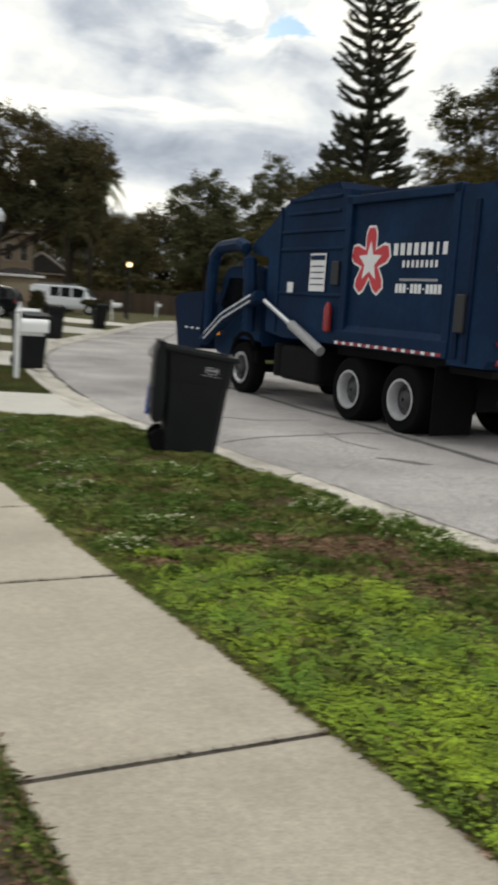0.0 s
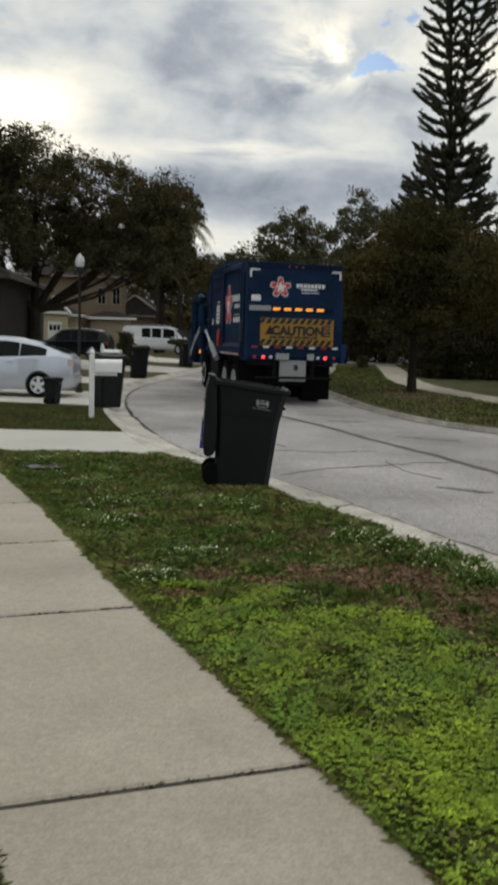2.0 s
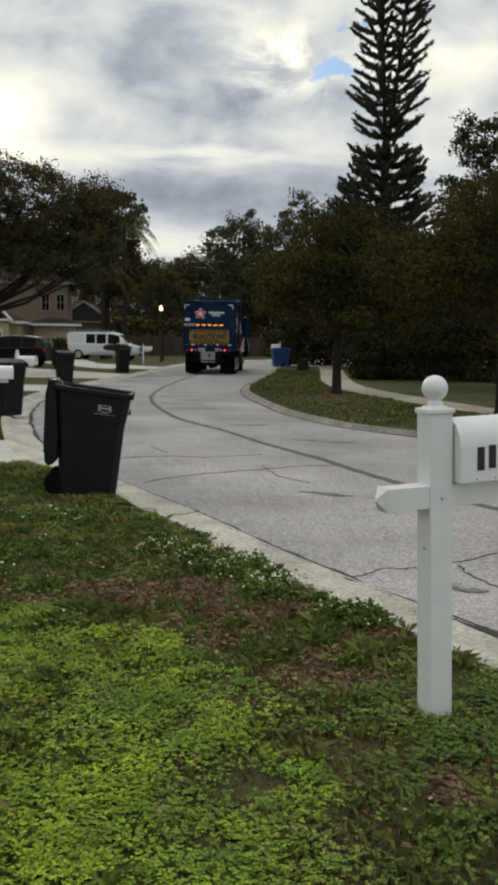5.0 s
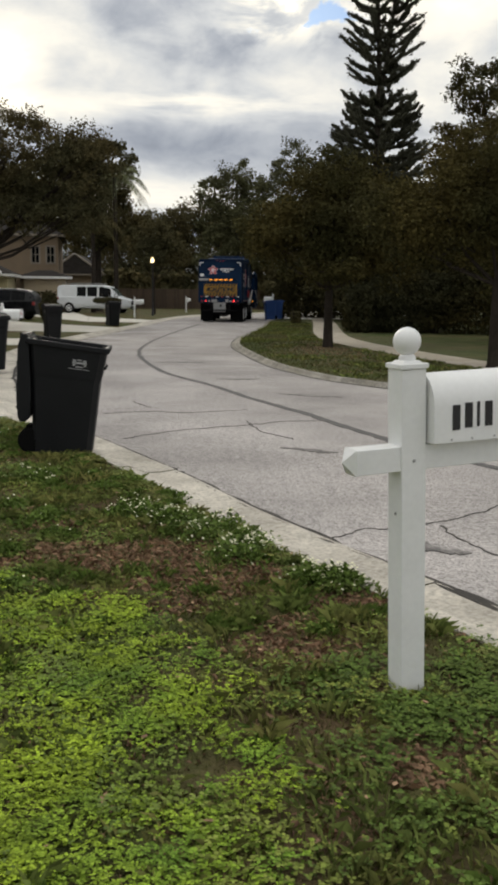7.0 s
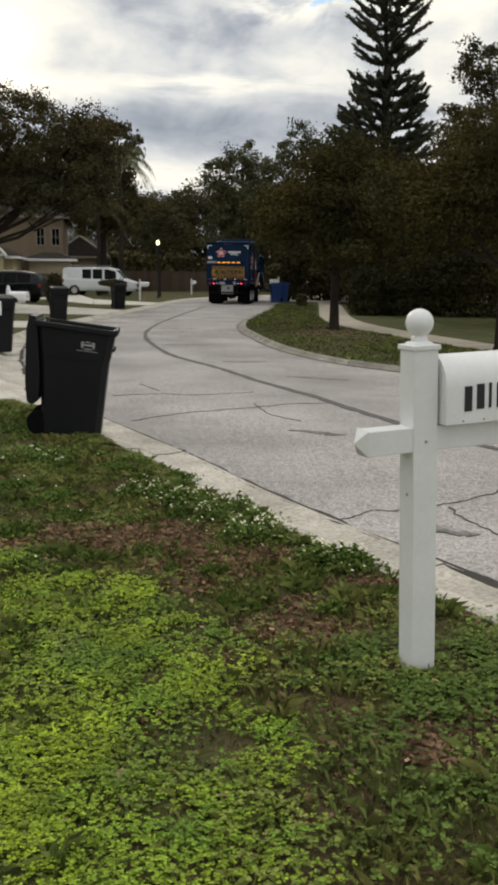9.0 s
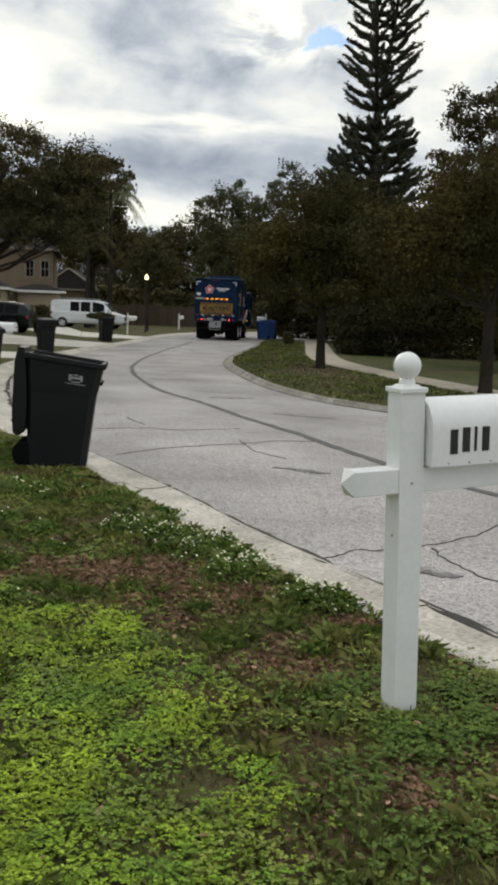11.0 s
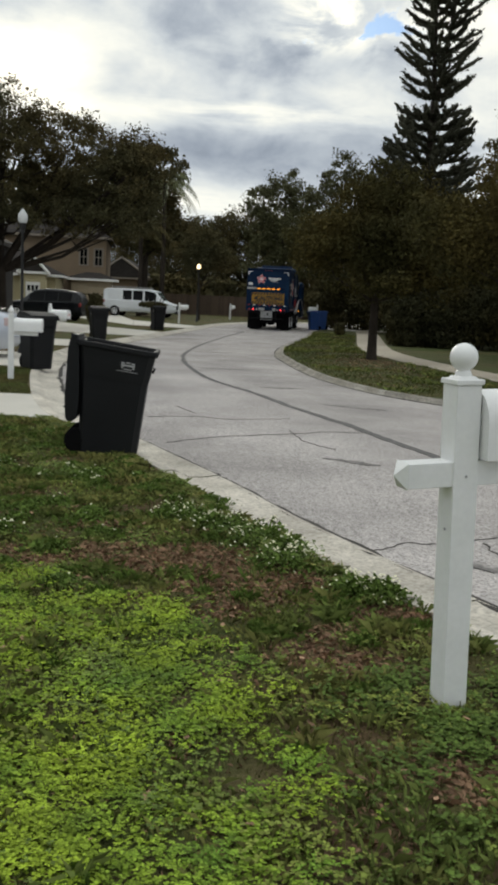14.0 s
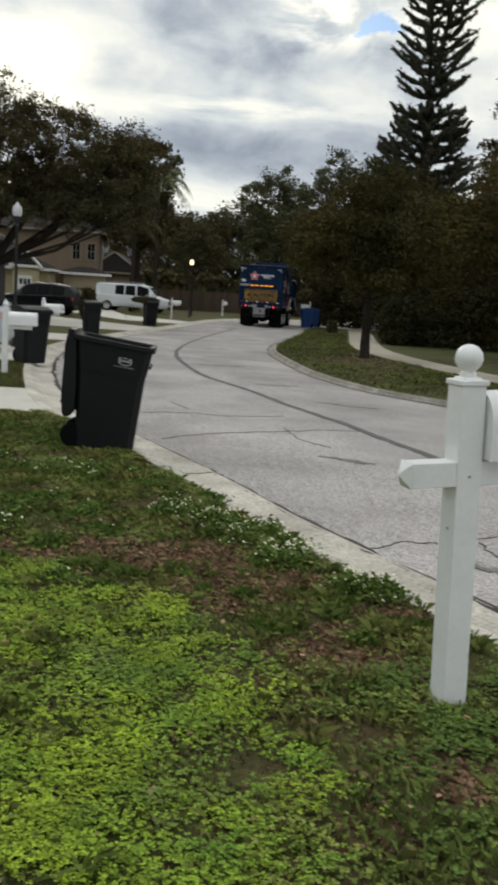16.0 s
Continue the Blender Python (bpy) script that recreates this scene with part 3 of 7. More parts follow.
# ---- wheeled refuse carts ----
def cart(m, label, body_mat=M_BIN, open_lid=False, s=1.0, group="refuse carts", bag=False, tilt=0.0):
    """A tall two-wheeled cart; its front points along x."""
    e = thing("refuse_cart", m, label, "trash bin", group)
    bm = B()
    def ring(x0, x1, w, z):
        return [bm.verts.new((x * s, y * s, z * s)) for x, y in ((x0 + .04, -w), (x1 - .06, -w), (x1, -w + .06), (x1, w - .06), (x1 - .06, w), (x0 + .04, w), (x0, w - .04), (x0, -w + .04))]
    levels = [(-0.29, 0.325, 0.235, 0.0), (-0.295, 0.335, 0.245, 0.03), (-0.315, 0.405, 0.285, 0.72), (-0.315, 0.42, 0.290, 0.76), (-0.34, 0.47, 0.305, 1.0), (-0.345, 0.475, 0.305, 1.035)]
    rings = [ring(*l) for l in levels]
    inner = [ring(-0.32, 0.445, 0.28, 1.035), ring(-0.24, 0.24, 0.21, 0.06)]
    allr = rings + inner
    for a, b in zip(allr, allr[1:]):
        for i in range(8):
            bm.faces.new((a[i], a[(i + 1) % 8], b[(i + 1) % 8], b[i]))
    bm.faces.new(rings[0])
    bm.faces.new(inner[-1])
    body = part("body", bm, body_mat, e)
    bm = B()
    for y in (-0.315, 0.315):
        add_box(bm, (0.065 * s, y * s, 1.025 * s), (0.85 * s, 0.035 * s, 0.05 * s), 0.01 * s)
    add_box(bm, (0.485 * s, 0, 1.03 * s), (0.04 * s, 0.63 * s, 0.055 * s), 0.012 * s)
    add_box(bm, (-0.36 * s, 0, 1.03 * s), (0.04 * s, 0.63 * s, 0.05 * s), 0.01 * s)
    part("rim", bm, body_mat, e)
    bm = B()
    add_tube(bm, [(-0.36 * s, -0.24 * s, 1.04 * s), (-0.43 * s, -0.24 * s, 1.07 * s), (-0.43 * s, 0.24 * s, 1.07 * s), (-0.36 * s, 0.24 * s, 1.04 * s)], 0.017 * s, 8)
    part("handle", bm, body_mat, e)
    for y in (-0.25, 0.25):
        bm = B()
        add_lathe(bm, [(0.03 * s, -0.03 * s), (0.10 * s, -0.03 * s), (0.115 * s, -0.015 * s), (0.115 * s, 0.015 * s), (0.10 * s, 0.03 * s), (0.05 * s, 0.03 * s), (0.04 * s, 0.015 * s)], 18, (-0.37 * s, y * s * 0.82, 0.125 * s), "y")
        part("wheel", bm, M_RUBBER, e, smooth=True)
    bm = B()
    add_tube(bm, [(-0.31 * s, -0.27 * s, 0.14 * s), (-0.31 * s, 0.27 * s, 0.14 * s)], 0.014 * s, 8)
    part("axle", bm, M_STEEL, e)
    bm = B()
    if open_lid:
        out = [(-0.36, 1.085), (-0.43, 1.08), (-0.465, 0.96), (-0.47, 0.50), (-0.45, 0.31), (-0.39, 0.295), (-0.325, 0.34), (-0.315, 0.55), (-0.345, 0.95)]
        add_extrude(bm, [(a * s, b * s) for a, b in out], -0.29 * s, 0.29 * s, "y")
        bmesh.ops.bevel(bm, geom=list(bm.edges), offset=0.012 * s, segments=2, affect="EDGES")
        lid = part("lid", bm, body_mat, e, "black lid hanging open behind the cart")
        bm = B()
        for z0 in (0.42, 0.62, 0.82):
            add_box(bm, (-0.474 * s, 0, z0 * s), (0.016 * s, 0.46 * s, 0.02 * s), 0.004)
        part("lid_rib", bm, body_mat, lid)
    else:
        out = [(-0.40, 1.05), (-0.40, 1.075), (-0.2, 1.13), (0.2, 1.13), (0.50, 1.085), (0.51, 1.05)]
        add_extrude(bm, [(a * s, b * s) for a, b in out], -0.32 * s, 0.32 * s, "y")
        bmesh.ops.bevel(bm, geom=list(bm.edges), offset=0.010 * s, segments=2, affect="EDGES")
        part("lid", bm, body_mat, e)
    # worn emblem on the side, plain shapes
    bm = B()
    for x0, z0, wd, h in ((0.185, 0.908, 0.035, 0.016), (0.24, 0.914, 0.045, 0.012), (0.295, 0.908, 0.035, 0.016), (0.24, 0.888, 0.15, 0.016), (0.18, 0.868, 0.022, 0.018), (0.30, 0.868, 0.022, 0.018), (0.24, 0.852, 0.085, 0.009), (0.235, 0.832, 0.22, 0.005)):
        add_box(bm, ((x0 - 0.05) * s, -(0.2955 + (z0 - .85) * .06) * s, z0 * s), (wd * s, 0.004, h * s))
    part("emblem", bm, M_GREYPRINT if body_mat is M_BIN else M_LOGOWHITE, body)
    bm = B()
    add_tube(bm, [(0.447 * s, -0.2 * s, 0.86 * s), (0.462 * s, -0.2 * s, 0.86 * s), (0.462 * s, 0.2 * s, 0.86 * s), (0.447 * s, 0.2 * s, 0.86 * s)], 0.012 * s, 8)
    part("catch_bar", bm, M_STEEL, e)
    if bag:
        bm = B()
        add_box(bm, (-0.50, 0.32, 0.50), (0.06, 0.03, 0.34), 0.012, taper=(0.5, 0.7))
        part("bag", bm, material("blue_film", (0.03, 0.09, 0.45), 0.4, var=0.2, scale=20), e, "strip of blue plastic bag caught on the cart")
    for ob in [*e.children, *body.children, *(c for p in e.children for c in p.children if p is not body)]:
        for v in ob.data.vertices:
            v.co.z = v.co.z * 1.07 * (1 - 0.030 * v.co.x / s) - 0.050 * v.co.x * tilt
            v.co.x = v.co.x + 0.075 * s if ob.name.startswith(("wheel", "axle")) else v.co.x * 0.895
    return e


CART = pose(-0.01, 10.62, -0.022, 0, 2.4, 3)
cart(CART, "black plastic trash cart with its lid hanging open", open_lid=True, bag=True, s=1.07, tilt=1.0)
cart(pose(-3.0, 20.95, 0.012, 0, 0, -55), "tall black plastic trash cart beside a white mailbox")
cart(pose(-3.72, 34.6, 0.0, 0, 0, -70), "tall black plastic trash cart on the grass by a driveway")
cart(pose(-2.66, 47.0, 0.0, 0, 0, -65), "black plastic trash cart with brush on top")
cart(pose(6.15, 60.2, 0.0, 0, 0, 190), "blue plastic recycling cart at the far kerb", M_BLUEBIN, group="recycling carts")
cart(pose(6.8, 61.9, 0.0, 0, 0, 175), "blue plastic recycling cart behind another one", M_BLUEBIN, group="recycling carts")
cart(pose(-4.3, 21.45, 0.012, 0, 0, 70), "small black lidded trash can at the driveway's edge", s=0.5)


# ---- mailboxes ----
def near_mailbox():
    """White vinyl post with a cross arm, ball finial and a large box."""
    e = thing("mailbox", pose(2.345, 4.505, 0.0, 0, -2.3, 18), "white vinyl mailbox post with ball finial and cross arm", "mailbox", "mailboxes")
    w = 0.115
    bm = B()
    add_box(bm, (0, 0, 0.675), (w, w, 1.47), 0.004)
    post = part("post", bm, M_VINYL, e)
    bm = B()
    add_box(bm, (0, 0, 1.421), (w + 0.016, w + 0.016, 0.022), 0.004)
    add_box(bm, (0, 0, 1.437), (w - 0.02, w - 0.02, 0.012), 0.003, taper=(0.8, 0.8))
    part("post_cap", bm, M_VINYL, e)
    bm = B()
    prof = [(0.036, 1.438), (0.034, 1.456), (0.028, 1.466)] + [(max(0.004, 0.058 * math.sin(a)), 1.520 - 0.058 * math.cos(a)) for a in np.linspace(0.45, math.pi, 14)]
    add_lathe(bm, prof, 28)
    part("ball_finial", bm, M_VINYL, e, smooth=True)
    bm = B()
    a0, a1, h = -0.262, 0.72, 0.052
    add_box(bm, ((a0 + a1) / 2, 0, 1.040), (a1 - a0, 0.100, 2 * h), 0.003)
    part("cross_arm", bm, M_VINYL, e)
    for x, sx in ((a0, -1), (a1, 1)):
        bm = B()
        q = [bm.verts.new((x, y, z)) for y, z in ((-0.052, 0.984), (0.052, 0.984), (0.052, 1.096), (-0.052, 1.096))]
        tip = bm.verts.new((x + sx * 0.042, 0, 1.040))
        for i in range(4):
            bm.faces.new((q[i], q[(i + 1) % 4], tip))
        bm.faces.new(q)
        part("arm_cap", bm, M_VINYL, e)
    # box with a rounded top
    bm = B()
    x0, x1, hw, z0, zs = 0.068, 0.60, 0.105, 1.100, 1.25
    out = [(-hw, z0), (hw, z0), (hw, zs)] + [(hw * math.cos(a), zs + 0.135 * math.sin(a)) for a in np.linspace(0.18, math.pi - 0.18, 12)] + [(-hw, zs)]
    add_extrude(bm, out, x0, x1, "x")
    box = part("box", bm, M_VINYL, e, smooth=True)
    bm = B()
    out2 = [(y * 1.05, (z - 1.24) * 1.04 + 1.24) for y, z in out]
    add_extrude(bm, out2, x1, x1 + 0.02, "x")
    part("box_door", bm, M_VINYL, e)
    for k, z in ((0.172, 1.204), (0.232, 1.210), (0.279, 1.212), (0.330, 1.210)):
        bm = B()
        add_box(bm, (k, -hw - 0.002, z), (0.036 if k != 0.279 else 0.012, 0.005, 0.105), 0.001)
        part("number_bar", bm, M_BLACKPAINT, box, "black bar in place of a painted numeral")
    for p in ((0.0, -w / 2 - 0.001, 1.03), (-w / 2 - 0.001, -0.01, 0.80)):
        bm = B()
        add_lathe(bm, [(0.006, -0.004), (0.006, 0.003), (0.003, 0.005)], 8, p, "y" if p[0] == 0 else "x")
        part("screw", bm, M_GREYPRINT, post)
    for x in (0.15, 0.25, 0.36):
        bm = B()
        add_lathe(bm, [(0.003, -0.003), (0.003, 0.002)], 8, (x, -hw, 1.112), "y")
        part("screw", bm, M_STEEL, box)
    bm = B()
    add_box(bm, (0.42, 0.112, 1.27), (0.20, 0.006, 0.03), 0.002)
    part("flag", bm, M_RED, e, "red signal flag")


near_mailbox()


def far_mailbox(m, label, style=0, s=1.0):
    e = thing("mailbox", m, label, "mailbox", "mailboxes")
    bm = B()
    add_box(bm, (0, 0, 0.60), (0.10, 0.10, 1.24), 0.006)
    part("post", bm, M_VINYL, e)
    bm = B()
    if style == 0:
        add_lathe(bm, [(0.055, 1.20), (0.06, 1.22), (0.035, 1.235), (0.05, 1.26), (0.058, 1.29), (0.04, 1.33), (0.012, 1.37), (0.004, 1.39)], 14)
    else:
        add_lathe(bm, [(0.06, 1.20), (0.06, 1.23), (0.03, 1.24), (0.045, 1.27), (0.045, 1.30), (0.01, 1.33)], 14)
    part("finial", bm, M_VINYL, e, smooth=True)
    bm = B()
    add_box(bm, (0.22, 0, 0.875), (0.54, 0.085, 0.07), 0.004)
    part("arm", bm, M_VINYL, e)
    bm = B()
    hw = 0.12
    out = [(-hw, 0.915), (hw, 0.915), (hw, 1.06)] + [(hw * math.cos(a), 1.06 + 0.10 * math.sin(a)) for a in np.linspace(0.25, math.pi - 0.25, 9)] + [(-hw, 1.06)]
    add_extrude(bm, out, 0.06, 0.56, "x")
    box = part("box", bm, M_VINYL, e, smooth=True)
    bm = B()
    add_extrude(bm, [(y * 1.04, (z - 1.03) * 1.04 + 1.03) for y, z in out], 0.56, 0.58, "x")
    part("box_door", bm, M_VINYL, e)
    if style == 1:
        for k in (0.0, 0.12):
            bm = B()
            add_box(bm, (0.585, -0.05 + k * 0.6, 1.03), (0.01, 0.03, 0.03), 0.003)
            part("latch", bm, M_RED, box)


far_mailbox(pose(-2.9, 18.25, 0, 0, 0, 6), "white mailbox on a white post with pointed finial, on the grass")
far_mailbox(pose(-4.05, 27.6, 0, 0, 0, -15), "white mailbox on a thin white post by a driveway", 1)
far_mailbox(pose(-2.5, 61.0, 0, 0, 0, 10), "white mailbox on a white post at the far kerb", 1)
far_mailbox(pose(0.6, 78.5, 0, 0, 0, 60), "small white mailbox at the end of the street", 1)


far_mailbox(pose(6.4, 61.5, 0, 0, 0, 180) @ Matrix.Diagonal((1, 1, 1.22, 1)), "white mailbox beside the blue recycling carts", 1)


# ---- utility cover in the verge ----
def utility_cover(m):
    """A flush plastic lid in its collar."""
    e = thing("utility_cover", m, "dark grey plastic utility cover set in the grass", "utility cover")
    bm = B()
    for sx in (-1, 1):
        add_box(bm, (sx * 0.255, 0, 0.0), (0.03, 0.37, 0.07), 0.005)
        add_box(bm, (0, sx * 0.17, 0.0), (0.48, 0.03, 0.07), 0.005)
    part("collar", bm, M_STEEL, e)
    bm = B()
    add_box(bm, (0, 0, 0.005), (0.474, 0.304, 0.05), 0.006)
    lid = part("lid", bm, M_BIN, e)
    bm = B()
    for k in range(7):
        add_box(bm, (-0.19 + 0.063 * k, 0, 0.032), (0.018, 0.24, 0.006), 0.001)
    part("lid_rib", bm, M_BIN, lid)
    bm = B()
    add_lathe(bm, [(0.022, 0.028), (0.022, 0.034), (0.012, 0.036)], 12, (0.0, 0.135, 0))
    part("lid_bolt", bm, M_STEEL, lid)


utility_cover(pose(-2.38, 11.33, 0.02, 0, 0, 8))


# ---- street lamps ----
def street_lamp(m, height, label, lit):
    e = thing("street_lamp", m, label, "street lamp", "street lamps")
    h = height
    bm = B()
    add_lathe(bm, [(0.10, 0.0), (0.10, 0.10), (0.07, 0.16), (0.06, 0.55), (0.05, 0.62), (0.042, 0.9), (0.036, h - 0.62), (0.06, h - 0.58), (0.04, h - 0.54)], 14)
    part("pole", bm, M_BLACKMETAL, e, smooth=True)
    bm = B()
    add_lathe(bm, [(0.05, h - 0.56), (0.085, h - 0.48), (0.10, h - 0.36)], 14)
    part("lamp_base", bm, M_BLACKMETAL, e, smooth=True)
    bm = B()
    add_lathe(bm, [(0.09, h - 0.36), (0.125, h - 0.30), (0.125, h - 0.18), (0.10, h - 0.10), (0.06, h - 0.08), (0.055, h - 0.04), (0.015, h)], 16)
    part("globe", bm, M_LAMPLIT if lit else M_LAMPGLASS, e, "glowing lantern globe" if lit else "unlit white lantern globe", smooth=True)


street_lamp(pose(-4.38, 25.5, 0), 3.75, "black iron lamp post with an unlit white lantern", False)
street_lamp(pose(-1.6, 66.6, 0), 4.0, "black lamp post with a lit lantern far down the street", True)


# ---- parked vehicles ----
def vehicle(kind, m, label, stations, half, roof_in, panes, wheels, wheel_r, paint, screen=None, group="parked vehicles", tail=None, rack=False, grille=False):
    """A lofted body: stations (along, bottom, belt, roof); front towards +y. panes: (from, to) along."""
    e = thing(kind, m, label, "van" if kind == "van" else "car", group)
    S = np.array(stations, float)
    length = S[-1, 0]
    ss = np.unique(np.concatenate([S[:, 0], np.linspace(0, length, 40)]))
    bot, belt, roof = (np.interp(ss, S[:, 0], S[:, k]) for k in (1, 2, 3))
    def sm(a):
        return np.convolve(np.pad(a, 1, mode="edge"), [0.2, 0.6, 0.2], mode="valid")
    belt, roof = sm(belt), np.maximum(sm(roof), sm(belt))
    def half_at(s):
        u = abs(2 * s / length - 1)
        return half * (1 - 0.16 * u ** 6)
    bm = B()
    rings = []
    for s, zb, zl, zr in zip(ss, bot, belt, roof):
        w = half_at(s)
        cab = min(1.0, max(0.0, (zr - zl) / 0.35))
        wr = w * (0.86 + (roof_in - 0.86) * cab)
        zr2 = max(zr, zl + 0.03)
        half_pts = [(w * 0.90, zb), (w * 0.985, zb + 0.10), (w, zb + (zl - zb) * 0.45), (w * 0.975, zl - 0.03), (w * 0.945, zl), (wr, zr2 - 0.05 * cab - 0.012), (wr * 0.86, zr2 - 0.005), (wr * 0.45, zr2 + 0.012)]
        pts = [(-x, z) for x, z in half_pts] + [(x, z) for x, z in half_pts[::-1]]
        rings.append([bm.verts.new((x, s, z)) for x, z in pts])
    n = len(rings[0])
    for a, b in zip(rings, rings[1:]):
        for i in range(n):
            bm.faces.new((a[i], a[(i + 1) % n], b[(i + 1) % n], b[i]))
    bm.faces.new(rings[0])
    bm.faces.new(rings[-1])
    body = part("body", bm, paint, e, smooth=True)
    for s0, s1 in panes:
        for side in (-1, 1):
            bm = B()
            lo, hi = [], []
            for s in np.linspace(s0, s1, 9):
                zl, zr = np.interp(s, ss, belt), np.interp(s, ss, roof)
                w = half_at(s)
                cab = min(1.0, max(0.0, (zr - zl) / 0.35))
                wr = w * (0.86 + (roof_in - 0.86) * cab)
                def on(f):
                    return (side * (w * 0.945 + (wr - w * 0.945) * f + 0.008), s, zl + (zr - 0.05 * cab - 0.012 - zl) * f)
                top = 0.92 if zr - zl > 0.25 else 0.82
                lo.append(bm.verts.new(on(0.05)))
                hi.append(bm.verts.new(on(top)))
            for k in range(8):
                bm.faces.new((lo[k], lo[k + 1], hi[k + 1], hi[k]))
            bmesh.ops.solidify(bm, geom=bm.faces[:], thickness=0.006)
            part("side_window", bm, M_GLASS, body)
    for s0, s1, name in screen or ():
        bm = B()
        rows = []
        for s in np.linspace(s0, s1, 6):
            zl, zr = np.interp(s, ss, belt), np.interp(s, ss, roof)
            w = half_at(s)
            cab = min(1.0, max(0.0, (zr - zl) / 0.35))
            wr = w * (0.86 + (roof_in - 0.86) * cab)
            rows.append([bm.verts.new((x * wr * 0.84, s, max(zr, zl + 0.03) + 0.012 + 0.006 * (1 - abs(x)))) for x in (-1, -0.5, 0, 0.5, 1)])
        for a, b in zip(rows, rows[1:]):
            for i in range(4):
                bm.faces.new((a[i], a[i + 1], b[i + 1], b[i]))
        bmesh.ops.solidify(bm, geom=bm.faces[:], thickness=0.006)
        part(name, bm, M_SCREEN if name == "windscreen" else M_GLASS, body)
    for s in wheels:
        for side in (-1, 1):
            w = half_at(s)
            bm = B()
            add_lathe(bm, [(wheel_r * 0.5, -0.1), (wheel_r + 0.025, -0.1), (wheel_r + 0.03, 0.0), (wheel_r + 0.025, 0.012), (wheel_r * 0.4, 0.012)] if side > 0 else [(wheel_r * 0.5, 0.1), (wheel_r + 0.025, 0.1), (wheel_r + 0.03, 0.0), (wheel_r + 0.025, -0.012), (wheel_r * 0.4, -0.012)], 24, (side * w, s, wheel_r + 0.01), "x")
            part("wheel_arch", bm, M_BLACKPAINT, body)
            wh = new("wheel")
            wh.parent = e
            wh.location = (side * (w - 0.07), s, wheel_r)
            bm = B()
            prof = [(wheel_r * 0.62, -0.10), (wheel_r * 0.94, -0.10), (wheel_r, -0.06), (wheel_r, 0.06), (wheel_r * 0.94, 0.10), (wheel_r * 0.66, 0.105)]
            add_lathe(bm, prof if side > 0 else [(r_, -h_) for r_, h_ in prof], 24, (0, 0, 0), "x", caps=False)
            part("tyre", bm, M_RUBBER, wh, smooth=True)
            bm = B()
            for k in range(5):
                rot = Matrix.Rotation(2 * math.pi * k / 5, 4, "X")
                add_box(bm, (side * 0.108, 0, wheel_r * 0.34), (0.02, 0.085, wheel_r * 0.52), 0.006, m=rot)
            add_lathe(bm, [(wheel_r * 0.56, -0.012), (wheel_r * 0.66, -0.012), (wheel_r * 0.66, 0.012), (wheel_r * 0.56, 0.012)], 24, (side * 0.104, 0, 0), "x", caps=False)
            add_lathe(bm, [(0.07, -0.02), (0.07, 0.02), (0.03, 0.026)], 12, (side * 0.10, 0, 0), "x")
            part("rim", bm, M_ALLOY, wh)
    # lamps, handles, mirrors
    for side in (-1, 1):
        w = half_at(0.05)
        bm = B()
        add_box(bm, (side * (w - 0.06), 0.06, np.interp(0.1, ss, belt) - 0.13), (0.17, 0.14, 0.20), 0.03)
        part("tail_lamp", bm, tail or M_REDREF, body)
        bm = B()
        add_box(bm, (side * (half_at(length - .2) - 0.13), length - 0.13, np.interp(length - .2, ss, belt) - 0.09), (0.22, 0.20, 0.12), 0.03)
        part("headlamp", bm, M_CLEARLAMP, body)
        sm_ = panes[-1][1] - 0.15
        bm = B()
        add_box(bm, (side * (half_at(sm_) + 0.09), sm_ + 0.05, np.interp(sm_, ss, belt) + 0.09), (0.18, 0.10, 0.13), 0.03)
        part("mirror", bm, paint, body)
        for s0, s1 in panes[:2]:
            bm = B()
            s = s0 + 0.22
            add_box(bm, (side * (half_at(s) * 0.985 + 0.012), s, np.interp(s, ss, belt) - 0.10), (0.03, 0.17, 0.03), 0.01)
            part("door_handle", bm, paint, body)
    for y, nm in ((0.0, "rear_bumper"), (length, "front_bumper")):
        bm = B()
        add_box(bm, (0, y, 0.42), (half * 1.62, 0.10, 0.22), 0.04)
        part(nm, bm, M_BLACKPAINT if grille else paint, body)
    if rack:
        bm = B()
        zr = S[:, 3].max()
        for s in (0.7, 1.5, 2.3, 3.1):
            add_tube(bm, [(-0.75, s, zr - 0.02), (-0.7, s, zr + 0.10), (0.7, s, zr + 0.10), (0.75, s, zr - 0.02)], 0.02, 6)
        for x in (-0.7, 0.7, 0.2):
            add_tube(bm, [(x, 0.4, zr + 0.11), (x, 3.5, zr + 0.11)], 0.022, 6)
        part("roof_rack", bm, M_GREYPRINT, e)
    if grille:
        bm = B()
        add_box(bm, (0, length + 0.01, 0.80), (half * 1.3, 0.06, 0.30), 0.02)
        part("grille", bm, M_BLACKPAINT, body)
    return e


HATCH = [(0, 0.32, 0.80, 0.80), (0.06, 0.24, 1.02, 1.06), (0.35, 0.2, 1.06, 1.16), (0.9, 0.19, 1.02, 1.34), (1.6, 0.19, 0.98, 1.465), (2.1, 0.19, 0.96, 1.49), (2.6, 0.19, 0.94, 1.45), (3.15, 0.19, 0.93, 1.20), (3.6, 0.2, 0.91, 0.95), (4.2, 0.22, 0.76, 0.78), (4.42, 0.3, 0.60, 0.62), (4.48, 0.36, 0.52, 0.54)]
vehicle("car", pose(-4.19, 24.0, 0.012, 0, 0, 92) @ Matrix.Diagonal((1, 0.948, 1, 1)), "silver hatchback parked in a driveway with dark windows", HATCH, 0.87, 0.66, [(0.68, 1.36), (1.38, 2.14), (2.16, 3.32)], (0.86, 3.56), 0.315, M_SILVER, [(2.65, 3.5, "windscreen"), (0.12, 0.8, "rear_window")], tail=material("pale_tail_lamp", (0.55, 0.42, 0.42), 0.25, var=0.1))
